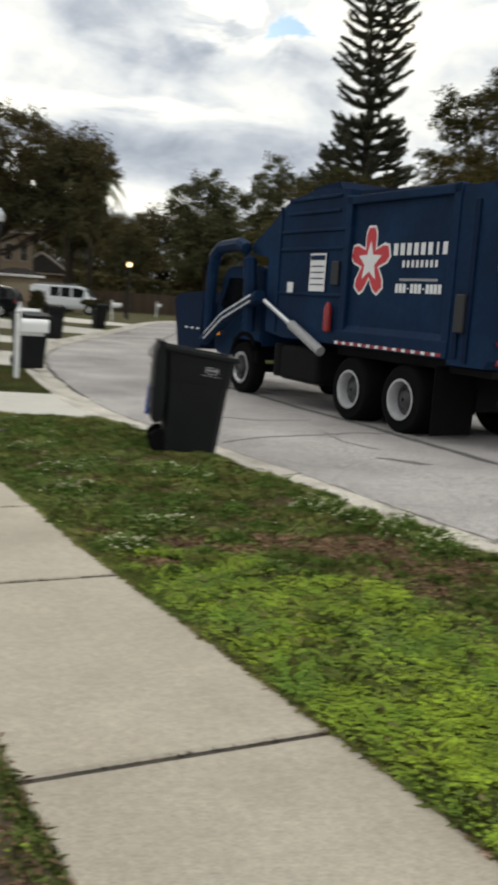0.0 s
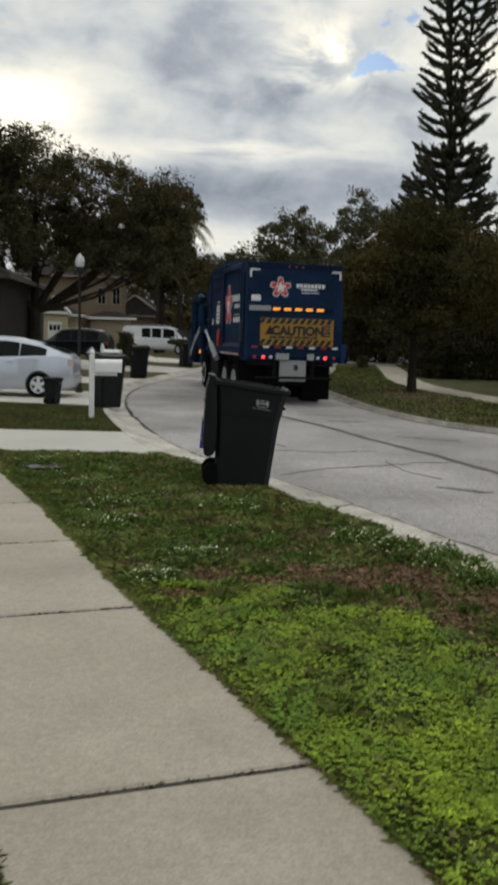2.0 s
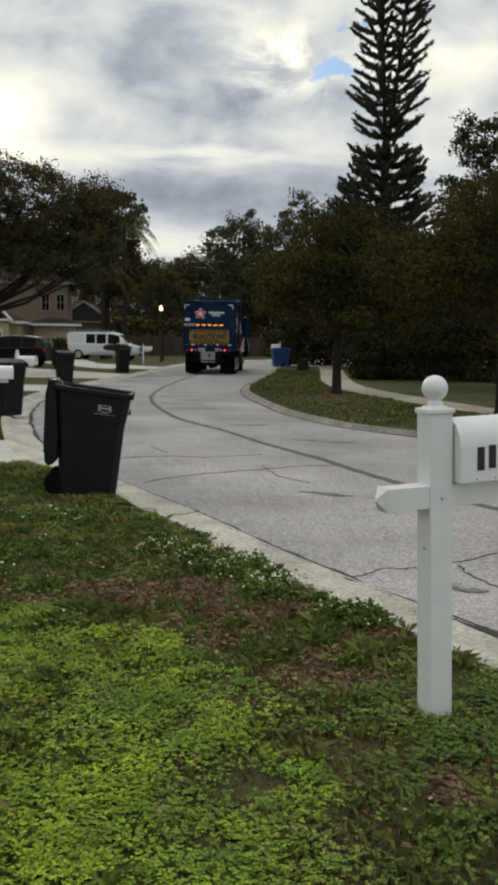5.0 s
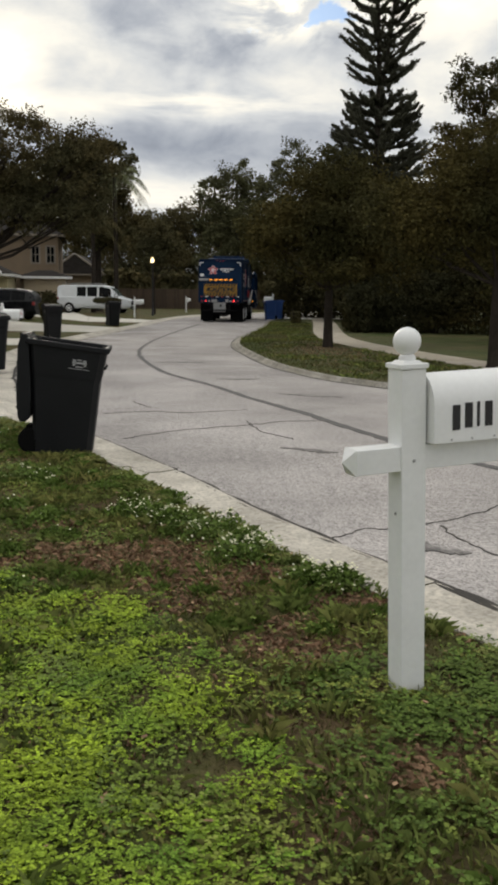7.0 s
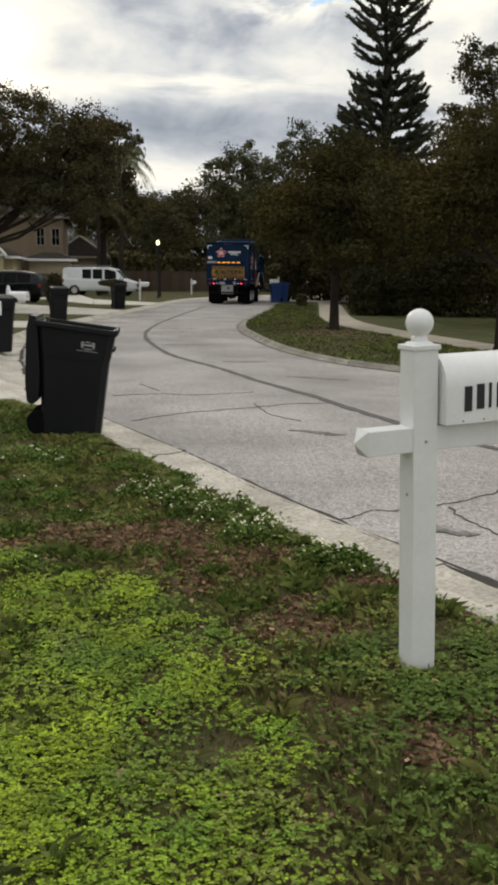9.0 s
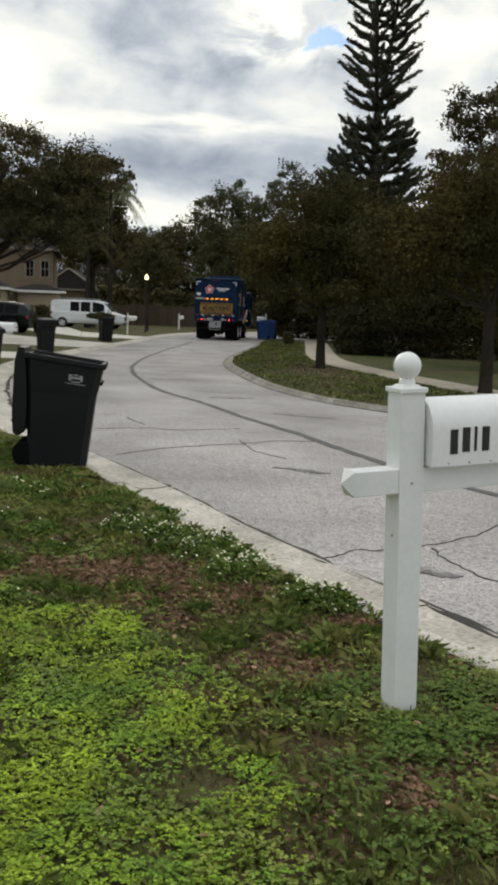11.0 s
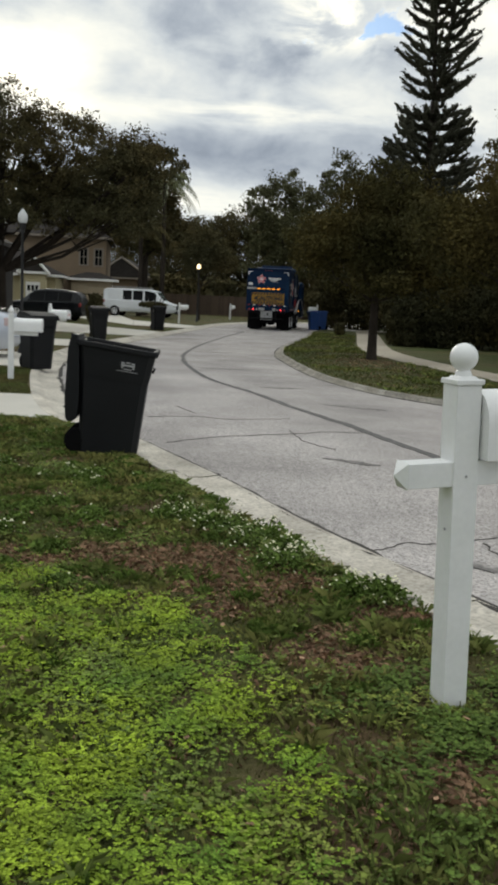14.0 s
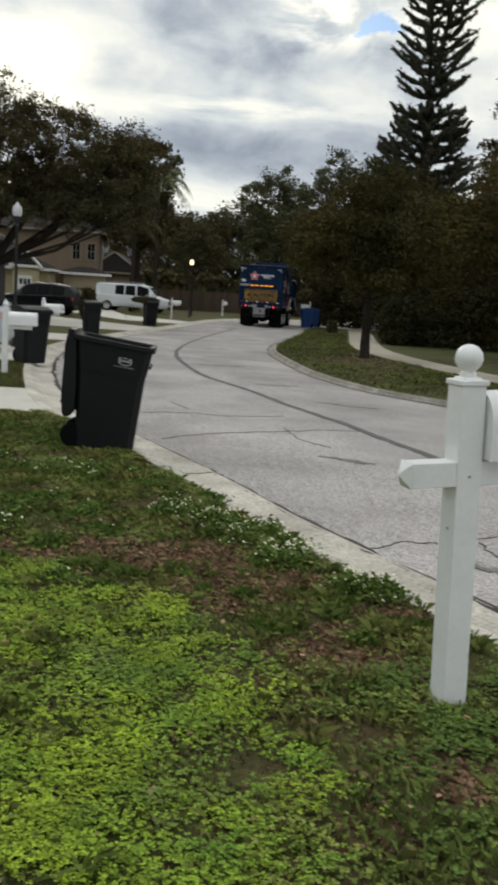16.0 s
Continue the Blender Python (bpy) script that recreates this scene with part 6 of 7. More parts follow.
def norfolk_pine(base, seed):
    """A forked pine: rod-like branches slanting up round two leaders, over a broad dense skirt."""
    rng = np.random.default_rng(seed)
    e = thing("pine_tree", pose(*base), "tall forked Norfolk pine with tiers of upturned dark branches", "tree", "trees")
    bm = B()
    fork = 12.3
    leaders = [[(0, 0, fork - .4), (-0.12, 0, 14.0), (-0.28, 0, 17.5), (-0.4, 0, 23.5)], [(0, 0, fork - .4), (0.38, 0.2, 14.0), (0.80, 0.3, 17.5), (1.2, 0.3, 23.0)]]
    add_tube(bm, [(0.05, 0, -0.1), (0, 0, 5), (0, 0, fork)], [0.36, 0.27, 0.20], 10)
    for l in leaders:
        add_tube(bm, l, [0.15, 0.12, 0.09, 0.02], 8)
    part("trunk", bm, M_BARK, e, smooth=True)
    pts = []

    def bough(root, a, length, up, thick):
        d = np.array([math.cos(a), math.sin(a), 0.0])
        t = np.linspace(0, 1, 7)
        line = np.array(root) + d * (length * t)[:, None] + np.array([0, 0, 1]) * (up * length * (0.45 * t + 0.55 * t**2))[:, None]
        line[1:-1] += rng.normal(0, 0.035, (5, 3))
        add_tube(bm2, [tuple(p) for p in line], [thick * .3, thick * .6, thick * .8, thick, thick, thick * .9, thick * .4], 6)
        n = int(80 * length)
        tt = rng.uniform(0.12, 1.03, n)
        p = np.stack([np.interp(tt, t, line[:, j]) for j in range(3)], 1)
        pts.append(p + rng.normal(0, thick * 0.62, (n, 3)))

    bm2 = B()
    for l, centre in ((leaders[0], math.pi), (leaders[1], 0.1)):
        L_ = np.array(l)
        z = fork + 0.1
        while z < L_[-1, 2] - 0.3:
            f = (L_[-1, 2] - z) / (L_[-1, 2] - fork)
            root = [np.interp(z, L_[:, 2], L_[:, k]) for k in (0, 1)] + [z]
            for k in range(6):
                a = centre + rng.uniform(-0.35, 0.35) + (k - 2) * 0.95
                inward = k in (0, 4, 5)
                bough(root, a, 2.1 * (0.5 + 0.5 * f ** 0.6) * (0.5 if inward else 1.0) * rng.uniform(0.72, 1.08), rng.uniform(0.36, 0.66), 0.10)
            z += rng.uniform(0.54, 0.66)
    z = 7.4
    while z < fork - 0.5:
        f = (z - 7.4) / (fork - 7.4)
        for k in range(8):
            a = 2 * math.pi * k / 8 + rng.uniform(-.3, .3)
            ln = (2.75 - 1.25 * f ** 1.6) * rng.uniform(0.72, 1.05)
            bough((0, 0, z), a, ln, rng.uniform(0.16, 0.34), 0.115)
            for s in (0.5, 0.75):
                bough((math.cos(a) * ln * s, math.sin(a) * ln * s, z + 0.17 * ln * s), a + rng.uniform(-.7, .7), ln * 0.36, rng.uniform(0.6, 0.9), 0.105)
        z += rng.uniform(0.50, 0.62)
    part("bough", bm2, M_PINE, e)
    quads("needles", np.concatenate(pts), 0.085, M_PINE, e, rng)


norfolk_pine((10.98, 51.0, 0), 91)


def palm(base, height, seed, fronds=18, length=3.2, mat=M_PALM):
    rng = np.random.default_rng(seed)
    e = thing("palm_tree", pose(*base), "queen palm with drooping feathery fronds", "palm tree", "trees")
    bm = B()
    add_tube(bm, [(0, 0, -0.1), (0.05, 0, height * .5), (0.0, 0, height)], [0.22, 0.16, 0.13], 10)
    part("trunk", bm, M_BARK, e, smooth=True)
    for k in range(fronds):
        a = 2 * math.pi * k / fronds * 2.4 + rng.normal(0, .2)
        el = rng.uniform(-0.1, 1.15)
        L = length * rng.uniform(0.8, 1.1)
        t = np.linspace(0, 1, 26)
        out = L * np.sin(t * 1.35) * math.cos(el * .8)
        zz = height + L * (math.sin(el) * t * 1.1 - 1.05 * t**2.2)
        spine = np.stack([out * math.cos(a), out * math.sin(a), zz], 1)
        co = []
        for i in range(2, 25):
            d = spine[i + 1] - spine[i - 1]
            d /= np.linalg.norm(d)
            sd = np.cross(d, (0, 0, 1))
            sd /= np.linalg.norm(sd) + 1e-6
            ll = 0.75 * math.sin(math.pi * min(1, 0.12 + t[i] * .9)) + 0.1
            for sg in (-1, 1):
                tip = spine[i] + sg * sd * ll * .55 + d * ll * .35 + np.array([0, 0, -ll * .75])
                w = d * 0.035
                m = (spine[i] + tip) / 2 + np.array([0, 0, 0.08])
                co.append([spine[i] - w, m - w, tip, m + w])
        faces_of_four("frond", np.array(co), mat, e)


palm((-4.9, 75.6, 0), 10.4, 92, 22, 3.1)
palm((-6.6, 75.0, 0), 7.0, 93, 16, 2.8, M_OAK)


# ---- grass, ground cover, flowers ----
def inside(p, poly):
    """Which points lie in a polygon."""
    x, y = p[:, 0], p[:, 1]
    hit = np.zeros(len(p), bool)
    q = np.array(poly)
    for (x0, y0), (x1, y1) in zip(q, np.roll(q, -1, 0)):
        cond = (y0 > y) != (y1 > y)
        hit ^= cond & (x < (x1 - x0) * (y - y0) / (y1 - y0 + 1e-12) + x0)
    return hit


SOIL = [(0.0, 6.55, 0.7, 0.24), (0.9, 6.5, 0.65, 0.38), (1.6, 6.15, 0.6, 0.42), (1.95, 5.1, 0.32, 0.36), (-0.9, 6.75, 0.3, 0.14), (0.35, 7.4, 0.35, 0.12), (1.3, 5.6, 0.2, 0.14), (2.2, 3.8, 0.16, 0.16), (2.8, 4.4, 0.16, 0.2), (1.35, 6.8, 0.4, 0.15), (-0.5, 6.0, 0.25, 0.15), (2.35, 5.6, 0.3, 0.2)]
COVER = [(-0.1, 5.9, 0.5, 0.4), (0.9, 5.4, 0.5, 0.35), (0.55, 4.2, 1.0, 1.1), (0.85, 3.2, 0.8, 1.0), (0.3, 5.2, 0.9, 0.55), (1.15, 4.75, 0.4, 0.4), (0.6, 2.6, 1.1, 0.9), (1.45, 2.9, 0.4, 0.6)]
FLOWERS = [(-0.35, 6.95, 0.16, 0.14), (-0.6, 6.4, 0.15, 0.12), (-1.25, 8.2, 0.3, 0.2), (-1.1, 9.3, 0.35, 0.4), (-1.65, 10.1, 0.3, 0.3), (1.05, 7.7, 0.22, 0.22), (1.43, 7.2, 0.26, 0.3), (1.83, 6.6, 0.22, 0.25), (2.2, 5.95, 0.12, 0.12), (-0.2, 9.1, 0.4, 0.3), (-2.4, 12.0, 0.5, 0.3)]


def field(p, spots, wob):
    """How strongly points lie in uneven spots (x, y, rx, ry), about 0 to 1."""
    n = np.sin(p[:, 0] * 3.7 + wob * 2) * np.sin(p[:, 1] * 4.1 + wob) * 0.4 + np.sin(p[:, 0] * 9 + wob) * np.sin(p[:, 1] * 8.3 - wob) * 0.4 + np.sin(p[:, 0] * 23 + 2 * wob) * np.sin(p[:, 1] * 19) * 0.25
    f = np.zeros(len(p))
    for x, y, rx, ry in spots:
        f = np.maximum(f, 1.5 - ((p[:, 0] - x) / rx) ** 2 - ((p[:, 1] - y) / ry) ** 2 + n)
    return np.clip(f, 0, 1)


def patches(p, size, seed):
    """Irregular soft patches of about the given size in metres, 0 to 1."""
    g = np.random.default_rng(seed).uniform(0, 1, (64, 64))
    out = np.zeros(len(p))
    for k, (amp, f) in enumerate(((0.6, 1.0), (0.28, 2.3), (0.12, 5.1))):
        q = p / size * f + 17.3 * k + 100
        i = np.floor(q).astype(int)
        u = q - i
        u = u * u * (3 - 2 * u)
        a, b = i[:, 0] % 64, i[:, 1] % 64
        c, d = (a + 1) % 64, (b + 1) % 64
        out += amp * ((g[a, b] * (1 - u[:, 0]) + g[c, b] * u[:, 0]) * (1 - u[:, 1]) + (g[a, d] * (1 - u[:, 0]) + g[c, d] * u[:, 0]) * u[:, 1])
    return np.clip((out - 0.5) * 1.9 + 0.5, 0, 1)


def blades(name, p, rng, h, w, mat, label, lean=0.6, z=0.0):
    """Grass blades: bent narrow faces standing at the points p."""
    n = len(p)
    a = rng.uniform(0, 2 * math.pi, n)
    d = np.stack([np.cos(a), np.sin(a), np.zeros(n)], 1)
    s = np.stack([-np.sin(a), np.cos(a), np.zeros(n)], 1)
    hh = (h * rng.uniform(0.5, 1.3, n))[:, None]
    ln = (lean * rng.uniform(0.2, 1.4, n))[:, None]
    base = np.column_stack([p, np.full(n, z)])
    ww = (w * rng.uniform(0.6, 1.3, n))[:, None]
    mid = base + d * hh * ln * 0.35 + np.array([0, 0, 1]) * hh * 0.6
    tip = base + d * hh * ln + np.array([0, 0, 1]) * hh * (1 - 0.35 * ln)
    co = np.empty((n, 4, 3))
    co[:, 0], co[:, 1], co[:, 2], co[:, 3] = base - s * ww, mid + s * ww * .1 - s * ww * .8, tip, base + s * ww
    ob = faces_of_four(name, co, mat, None, label)
    return tagged(ob, label, "grass", kind="stuff")


rng = np.random.default_rng(5)
verge = [(2.94, -2.6), (2.04, -0.45), (1.16, 1.55), (0.29, 3.63), (-0.64, 5.73), (-1.36, 7.53), (-2.02, 9.17), (-2.78, 10.94), (-3.52, 13.0), (-1.0, 13.05)] + [tuple(p) for p in left_back[8:42][::-1]]
verge = [q for q in verge if q[1] < 13.12]


def scatter(poly, n, lo, hi):
    p = rng.uniform(lo, hi, (n, 2))
    return p[inside(p, poly)]


p = scatter(verge, 300000, (-3.6, 1.2), (4.6, 13.2))
soil, cover = field(p, SOIL, 1.0), field(p, COVER, 2.0)
clump = patches(p, 0.33, 71)
clear_lid = (np.abs(p[:, 0] - -2.38) < 0.27) & (np.abs(p[:, 1] - 11.33) < 0.2)
keep = ~clear_lid & (rng.uniform(0, 1, len(p)) < (1 - 0.92 * soil) * (1 - 0.45 * cover) * (0.30 + 0.70 * clump))
g = p[keep]
gc = patches(g, 0.24, 81)
blades("verge_grass", g[gc < 0.55], rng, 0.028, 0.0030, M_DULL, "patchy short green grass of the verge")
blades("verge_grass", g[gc >= 0.55], rng, 0.055, 0.0034, M_BLADE, "taller patches of green grass in the verge", 0.8)
tuft = p[(rng.uniform(0, 1, len(p)) < 0.20 * (clump > 0.72) * (1 - 0.6 * cover) * (1 - soil))]
blades("grass_tuft", tuft, rng, 0.085, 0.004, M_BLADE, "taller tufts of green grass", 0.8)
dry = p[(rng.uniform(0, 1, len(p)) < 0.05 + 0.45 * (patches(p, 0.5, 77) > 0.74) + 0.95 * soil)]
blades("dry_grass", dry, rng, 0.024, 0.004, M_DRY, "dry brown grass and litter on bare soil", 1.8)


def leaf_cover(name, p, rng, size, mat, label, z0=0.012, z1=0.05):
    """Low round leaves lying nearly flat, three to a stem."""
    n = len(p)
    reps = []
    a0 = rng.uniform(0, 6.28, n)
    zz = rng.uniform(z0, z1, n)
    s = size * rng.uniform(0.6, 1.35, n)
    for k in range(3):
        a = a0 + 2 * math.pi * k / 3
        d = np.stack([np.cos(a), np.sin(a), rng.uniform(-0.35, 0.45, n)], 1)
        e = np.stack([-np.sin(a), np.cos(a), rng.uniform(-0.25, 0.25, n)], 1)
        c = np.column_stack([p, zz])
        co = np.empty((n, 4, 3))
        co[:, 0] = c
        co[:, 1] = c + (d * .6 + e * .5) * s[:, None]
        co[:, 2] = c + d * 1.15 * s[:, None]
        co[:, 3] = c + (d * .6 - e * .5) * s[:, None]
        reps.append(co)
    ob = faces_of_four(name, np.concatenate(reps), mat, None, label)
    return tagged(ob, label, "ground cover", kind="stuff")


p2 = scatter(verge, 360000, (-1.8, 1.4), (3.4, 7.6))
c2 = field(p2, COVER, 2.0) * (1 - field(p2, SOIL, 1.0))
wave = patches(p2, 0.20, 72) * (0.35 + 0.65 * patches(p2, 0.7, 73))
wave = np.clip(wave * 1.7, 0, 1)
hole2 = field(p2, [(x, y, r, r * 0.7) for x, y, r in zip(rng.uniform(-0.5, 2.6, 34), rng.uniform(2.2, 5.8, 34), rng.uniform(0.05, 0.16, 34))], 5.0)
p2 = p2[rng.uniform(0, 1, len(p2)) < c2 ** 1.5 * (0.10 + 0.90 * wave) * (1 - 0.85 * hole2)]
leaf_cover("ground_cover", p2, rng, 0.0115, M_CLOVER, "bright yellow-green low ground cover leaves in the lawn", 0.008, 0.05)
p3 = scatter(verge, 90000, (-3.4, 1.5), (3.4, 13.0))
f3 = field(p3, FLOWERS, 3.0)
weeds = p3[rng.uniform(0, 1, len(p3)) < 0.9 * f3 ** 1.5]
leaf_cover("weed_leaves", weeds, rng, 0.015, material("weed_leaf", (0.092, 0.140, 0.028), 0.8, var=0.25, island=0.45, spec=0.12), "dark green weeds with small leaves along the kerb", 0.02, 0.12)
p7 = scatter(verge, 150000, (-3.5, 1.5), (3.6, 13.1))
w7 = patches(p7, 0.4, 74) * 1.6 - 0.6
p7 = p7[(rng.uniform(0, 1, len(p7)) < np.clip(0.04 + 0.9 * (w7 - 0.2), 0.02, 0.75) * (1 - 0.85 * field(p7, SOIL, 1.0)))]
leaf_cover("broad_weeds", p7, rng, 0.015, material("broad_weed_leaf", (0.115, 0.168, 0.038), 0.8, var=0.3, scale=1.2, fine=8, island=0.45, tint=(0.19, 0.225, 0.045), spec=0.12), "patches of light green broad-leaved weeds in the grass", 0.015, 0.05)
walk_edge = smooth_line([(2.06, -0.45), (1.18, 1.55), (0.31, 3.63), (-0.62, 5.73), (-1.34, 7.53), (-2.0, 9.17), (-2.76, 10.94), (-3.56, 13.05)], 40)
for nm, line, sgn in (("edge_grass", walk_edge, 1.0), ("edge_grass", walk_edge + np.array([-1.25, -0.43]), -1.0)):
    wob = 0.008 * np.convolve(rng.normal(0, 1, len(line) + 8), np.ones(9) / 3, mode="valid")
    q = np.repeat(line, 110, axis=0) + np.column_stack([np.repeat(wob, 110) - sgn * 0.01 + sgn * rng.exponential(0.05, len(line) * 110), rng.uniform(-0.03, 0.03, len(line) * 110)])
    if sgn < 0:
        q = q[rng.uniform(0, 1, len(q)) < 0.5 * patches(q, 0.35, 78) ** 1.5 + 0.03]
    blades(nm, q, rng, 0.042 if sgn > 0 else 0.028, 0.0032, M_BLADE, "uneven grass creeping over the sidewalk's edge", 1.2, z=0.004)
    blades("edge_litter", q[::7] - (sgn * 0.02, 0), rng, 0.018, 0.0035, M_DRY, "dry brown litter along the sidewalk's edge", 1.8, z=0.012)
joints = np.array([(2.06, -0.45), (1.18, 1.55), (0.31, 3.63), (-0.62, 5.73), (-1.34, 7.53), (-2.0, 9.17), (-2.76, 10.94)])
q = np.repeat(joints, 260, axis=0) - rng.uniform(0, 1, (len(joints) * 260, 1)) * (1.25, 0.43) + rng.normal(0, 0.007, (len(joints) * 260, 2))
blades("joint_litter", q[rng.uniform(0, 1, len(q)) < patches(q, 0.15, 80)], rng, 0.012, 0.004, M_JOINT, "dark dirt and litter caught in the sidewalk's joints", 1.6, z=0.008)
edge = left_back[9:44]
band = np.repeat(edge, 500, axis=0) + rng.normal(0, 1, (len(edge) * 500, 2)) * (0.05, 0.10) - np.array([0.13, 0.04])
band = band[inside(band, verge)]
band = band[(np.sin(band[:, 1] * 3.1) + np.sin(band[:, 1] * 7.7) > -0.3)]
leaf_cover("edge_weeds", band, rng, 0.016, M_BLADE, "low green weeds creeping over the kerb", 0.01, 0.05)


def weed_mounds():
    """Leafy mounds along the kerb and in the verge, with small white flowers on top."""
    leaf, petal = [], []
    extra = [(x, y, 0.05, 0.05) for x, y in scatter(verge, 110, (-2.8, 5.7), (2.4, 12.0)) if field(np.array([(x, y)]), SOIL, 1.0)[0] < 0.5]
    for n_spot, (x, y, rx, ry) in enumerate(FLOWERS + extra):
        bare = n_spot >= len(FLOWERS)
        tall = 0.06 if bare else (0.13 if x > 0.8 else 0.075)
        for _ in range(2 if bare else 6):
            cx, cy = x + rng.uniform(-1, 1) * rx, y + rng.uniform(-1, 1) * ry
            r = rng.uniform(0.06, 0.13)
            n = int(9000 * r * r * (2.2 if x > 0.8 else 1.5)) + 40
            d = rng.normal(0, 1, (n, 2)) * r * 0.75
            h = tall * np.exp(-(d ** 2).sum(1) / (1.2 * r * r)) * rng.uniform(0.3, 1.0, n)
            leaf.append(np.column_stack([d + (cx, cy), h + 0.012]))
            k = rng.integers(0, 2) if bare else rng.integers(4, 13) * (2 if x > 0.8 else 1)
            d = rng.normal(0, 1, (k, 2)) * r * 0.7
            h = tall * np.exp(-(d ** 2).sum(1) / (1.2 * r * r)) + rng.uniform(0.015, 0.045, k)
            petal.append(np.column_stack([d + (cx, cy), h]))
    mound = quads("weed_mounds", np.concatenate(leaf), 0.021, MATS["weed_leaf"], None, rng, aspect=1.5, up=0.35)
    tagged(mound, "leafy green weed mounds along the kerb and verge", "weeds", kind="stuff")
    c = np.concatenate(petal)
    reps = []
    for k in range(3):
        a = rng.uniform(0, 6.28, len(c))
        s = rng.uniform(0.0065, 0.0105, len(c))[:, None]
        d = np.stack([np.cos(a), np.sin(a), rng.uniform(-.5, .5, len(c))], 1) * s
        e = np.stack([-np.sin(a), np.cos(a), rng.uniform(-.5, .5, len(c))], 1) * s
        reps.append(np.stack([c - d, c - e, c + d, c + e], 1))
    tagged(faces_of_four("wild_flowers", np.concatenate(reps), M_PETAL, None), "tiny white wild flowers among the weeds", "flowers", kind="stuff")


weed_mounds()


def grass_humps():
    """Taller clumps of grass in the verge, and darker weeds about the mailbox post."""
    spots = [(1.95, 5.55, 0.10, 0.10), (2.22, 5.35, 0.11, 0.12), (2.5, 5.75, 0.08, 0.09), (2.0, 6.35, 0.08, 0.07), (1.2, 6.15, 0.10, 0.06), (2.62, 5.15, 0.08, 0.10), (1.55, 5.3, 0.15, 0.05), (0.75, 6.1, 0.12, 0.05)]
    centres = scatter(verge, 420, (-2.9, 3.0), (3.0, 12.6))
    for x, y in centres:
        if y > 5.2 or rng.uniform() < 0.35:
            spots.append((x, y, rng.uniform(0.05, 0.15), rng.uniform(0.03, 0.075)))
    pts, tall = [], []
    for x, y, r, h in spots:
        n = int(7000 * r * r) + 40
        d = rng.normal(0, 0.5, (n, 2)) * r
        pts.append(d + (x, y))
        tall.append(h * np.exp(-(d ** 2).sum(1) / (1.1 * r * r)))
    q, hh = np.concatenate(pts), np.concatenate(tall)
    ok = inside(q, verge) & (rng.uniform(0, 1, len(q)) > 0.8 * field(q, SOIL, 1.0) * (q[:, 1] > 5.9))
    q, hh = q[ok], hh[ok]
    for lo, hi in ((0.0, 0.035), (0.035, 0.06), (0.06, 0.2)):
        k = (hh >= lo) & (hh < hi)
        blades("grass_clump", q[k], rng, 0.02 + hi * 0.75 if hi < 0.1 else 0.095, 0.0034, MATS["weed_leaf"] if lo == 0.035 else M_BLADE, "humped clumps of taller green grass in the verge", 0.9)
    d = np.concatenate([rng.normal(0, 1, (5200, 2)) * (0.30, 0.26) + (2.42, 4.45), rng.normal(0, 1, (2600, 2)) * (0.24, 0.5) + (2.2, 3.6)])
    d = d[np.hypot(d[:, 0] - 2.345, d[:, 1] - 4.50) > 0.10]
    leaf_cover("post_weeds", d[rng.uniform(0, 1, len(d)) < patches(d, 0.14, 79) ** 2], rng, 0.016, MATS["weed_leaf"], "dark green weeds growing round the mailbox post", 0.012, 0.055)


grass_humps()
# lawn on the house side of the near sidewalk
inner = [(-0.98, 3.1), (-1.87, 5.2), (-2.6, 7.2), (-3.3, 9.2), (-4.6, 9.2), (-4.2, 4), (-2.6, 1.5), (-0.2, 1.5)]
p4 = scatter(inner, 230000, (-4.6, 1.5), (0.0, 9.3))
c4 = patches(p4, 0.4, 75)
blades("inner_lawn_grass", p4[rng.uniform(0, 1, len(p4)) < 0.03 + .35 * c4 ** 2], rng, 0.04, 0.0036, M_BLADE, "thin green grass beside the sidewalk")
blades("inner_dry_grass", p4[rng.uniform(0, 1, len(p4)) < 0.65 * (1 - c4 ** 2)], rng, 0.024, 0.004, M_DRY, "dry brown grass beside the sidewalk", 1.8)
leaf_cover("inner_ground_cover", p4[rng.uniform(0, 1, len(p4)) < 0.20 * patches(p4, 0.35, 76) ** 3], rng, 0.011, M_CLOVER, "yellow-green weeds beside the sidewalk")
bank = [(-0.05, 1.3), (-0.98, 3.1), (-1.89, 5.2), (-2.62, 7.2), (-2.95, 7.1), (-2.4, 5.0), (-1.75, 3.3), (-1.0, 1.3)]
tagged(raw("bare_ground", [(x, y, 0.006) for x, y in bank], [tuple(range(len(bank)))], M_SOIL), "strip of bare brown soil beside the sidewalk", "soil", kind="structure")
# farther lawns
far_poly = [(-4.5, 15.85), (-2.0, 15.95), (-2.45, 17.6), (-3.1, 20.8), (-5.9, 21.4)]
p5 = scatter(far_poly, 26000, (-6, 15.8), (-1.8, 21.5))
blades("far_verge_grass", p5, rng, 0.045, 0.006, M_DULL, "short green grass round the next mailbox")
right_poly = [tuple(q) for q in right_back[48:100]] + [(8.0, 54), (7.35, 48.6), (6.35, 40.5), (6.0, 35), (6.45, 29.9), (7.5, 24.3), (8.35, 20.6), (9.3, 16.5)]
p6 = scatter(right_poly, 60000, (2.9, 16), (9.5, 56))
c6 = patches(p6, 1.1, 91)
bare6 = np.exp(-((p6[:, 0] - 5.6) / 1.3) ** 2 - ((p6[:, 1] - 28.6) / 4.0) ** 2)
u6 = rng.uniform(0, 1, len(p6))
blades("right_verge_grass", p6[u6 < 0.8 - 0.75 * bare6], rng, 0.05, 0.010, M_DULL, "short dull grass between the far kerb and sidewalk")
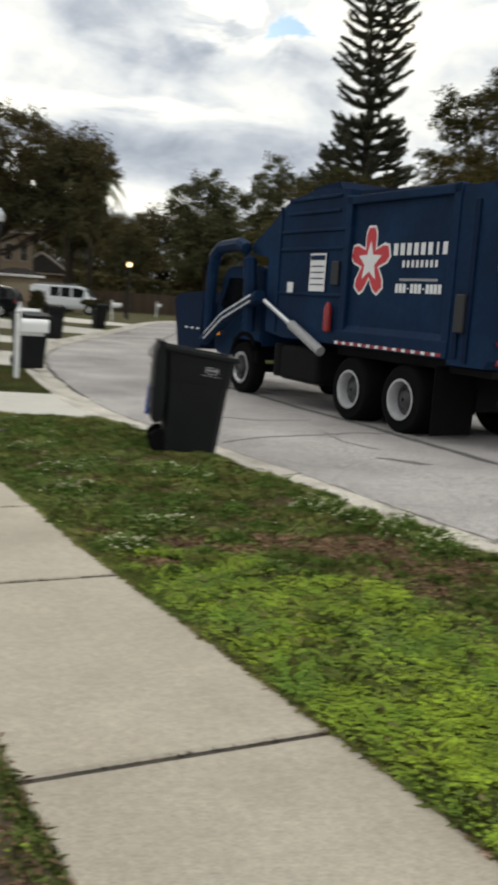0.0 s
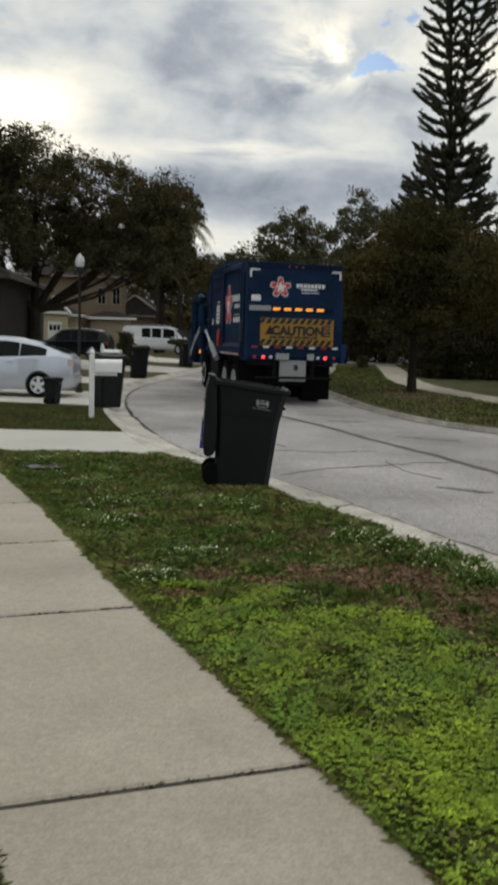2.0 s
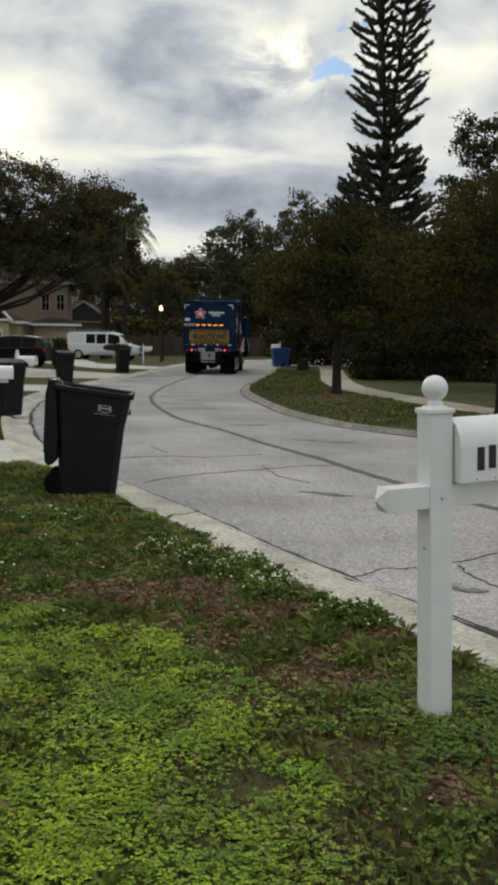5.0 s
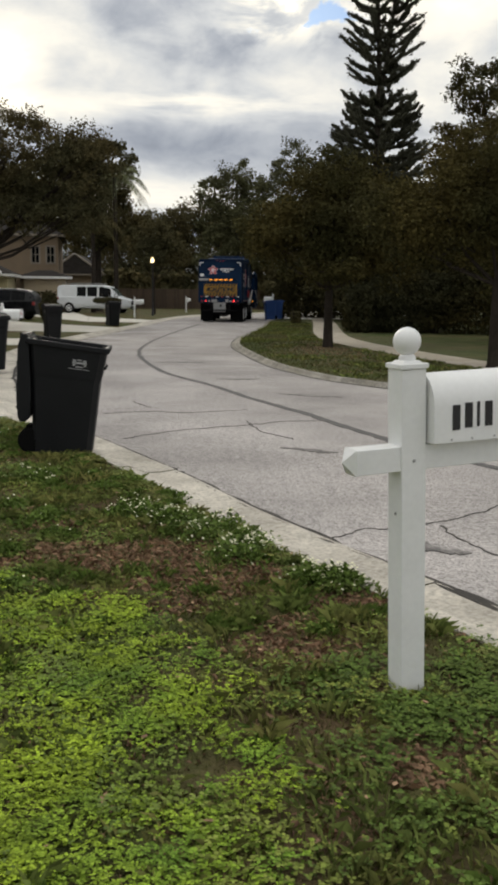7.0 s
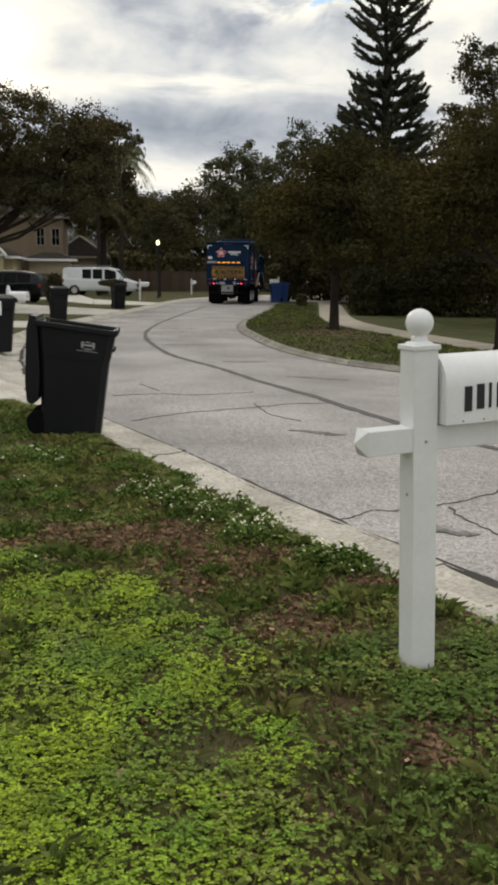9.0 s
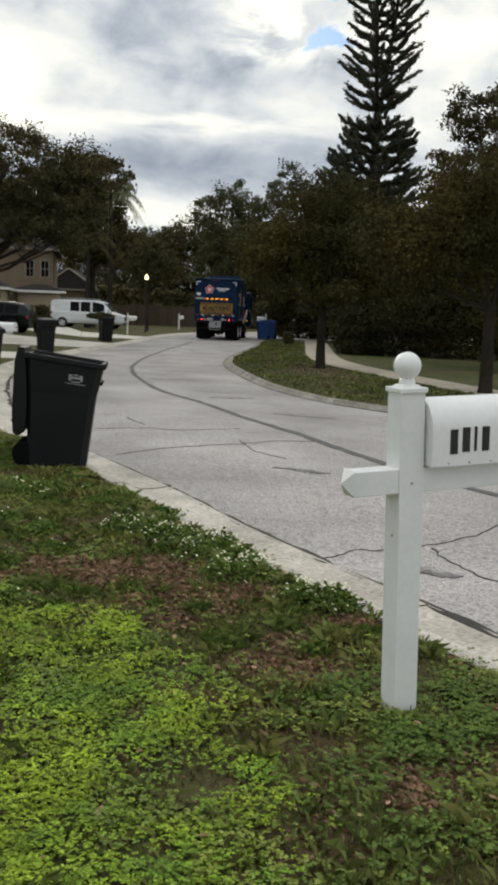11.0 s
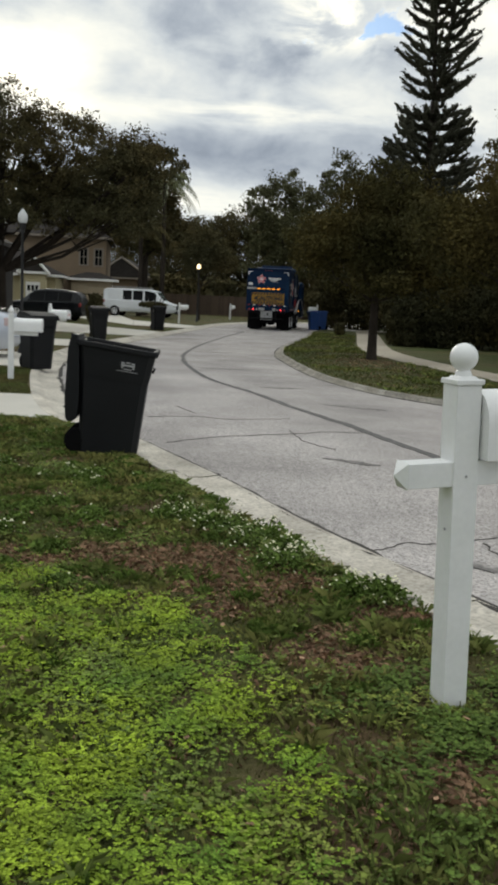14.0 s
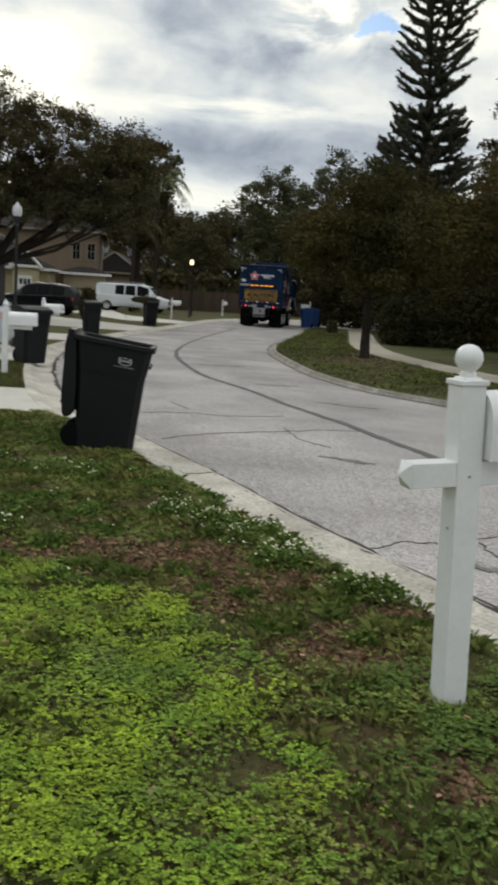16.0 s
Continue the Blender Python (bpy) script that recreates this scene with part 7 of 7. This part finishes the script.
blades("right_verge_weeds", p6[(c6 > 0.62) & (u6 < 0.9 - 0.8 * bare6)], rng, 0.085, 0.016, M_BLADE, "greener weeds in patches on the far verge", 0.9)
blades("right_verge_litter", p6[u6 < 0.55 * bare6 + 0.08], rng, 0.03, 0.016, M_DRY, "brown leaf litter under the street tree", 1.8)


def litter():
    """Fallen leaves on the verge."""
    q = scatter(verge, 260, (-2, 2.2), (3.2, 9))
    co = []
    for x, y in q:
        a, s = rng.uniform(0, 6.28), rng.uniform(0.012, 0.03)
        d, e = np.array([math.cos(a), math.sin(a), .15]) * s, np.array([-math.sin(a), math.cos(a), .1]) * s * .5
        c = np.array([x, y, 0.045])
        co.append([c - d, c - e, c + d, c + e])
    tagged(faces_of_four("fallen_leaves", np.array(co), M_DRY, None), "scattered fallen brown leaves on the grass", "leaves", kind="stuff")


litter()


# ---- moving things ----
TRUCK_WAY = [(0.0, 5.12, 12.28, 21.0), (0.5, 4.07, 14.70, 20.5), (1.0, 3.06, 17.35, 19.0), (1.5, 2.2, 20.3, 15.5), (2.0, 1.38, 23.7, 11), (2.5, 0.88, 27.2, 5.5), (3.0, 0.76, 30.9, 1.0), (3.5, 0.89, 35.1, -2.0),
             (4.0, 1.08, 39.0, -3.5), (4.5, 1.3, 42.8, -5.0), (5.0, 1.58, 45.9, -6.5), (5.5, 1.93, 48.3, -7.5), (6.0, 2.28, 50.9, -8.0), (6.5, 2.57, 53.1, -8.3), (7.0, 2.78, 54.7, -8.5), (7.5, 2.88, 55.5, -8.5), (8.0, 2.92, 55.8, -8.5), (16.0, 2.96, 55.9, -8.5)]


def motions():
    way = np.array(TRUCK_WAY)
    walk(truck, [(t, pose(x, y, ROAD_Z, 0, 0, yaw)) for t, x, y, yaw in TRUCK_WAY])
    times = np.round(np.concatenate([np.arange(0, 8.01, 0.1), [16.0]]), 2)
    fine = np.linspace(0, 16, 1601)
    x, y = (smooth_eval(way[:, 0], way[:, k], fine) for k in (1, 2))
    run = np.concatenate([[0], np.cumsum(np.hypot(np.diff(x), np.diff(y)))])
    for w, wx, wy, r in truck_wheels:
        walk(w, [(float(t), pose(wx, wy, r, -math.degrees(float(np.interp(t, fine, run)) / r), 0, 0)) for t in times])


def smooth_eval(t, v, at):
    """A smooth curve through (t, v), kept from overshooting."""
    d = np.diff(v) / np.diff(t)
    m = np.concatenate([[d[0]], (d[1:] + d[:-1]) / 2, [d[-1]]])
    i = np.clip(np.searchsorted(t, at, side="right") - 1, 0, len(t) - 2)
    h = t[i + 1] - t[i]
    u = (at - t[i]) / h
    return (2 * u**3 - 3 * u**2 + 1) * v[i] + (u**3 - 2 * u**2 + u) * h * m[i] + (3 * u**2 - 2 * u**3) * v[i + 1] + (u**3 - u**2) * h * m[i + 1]


motions()
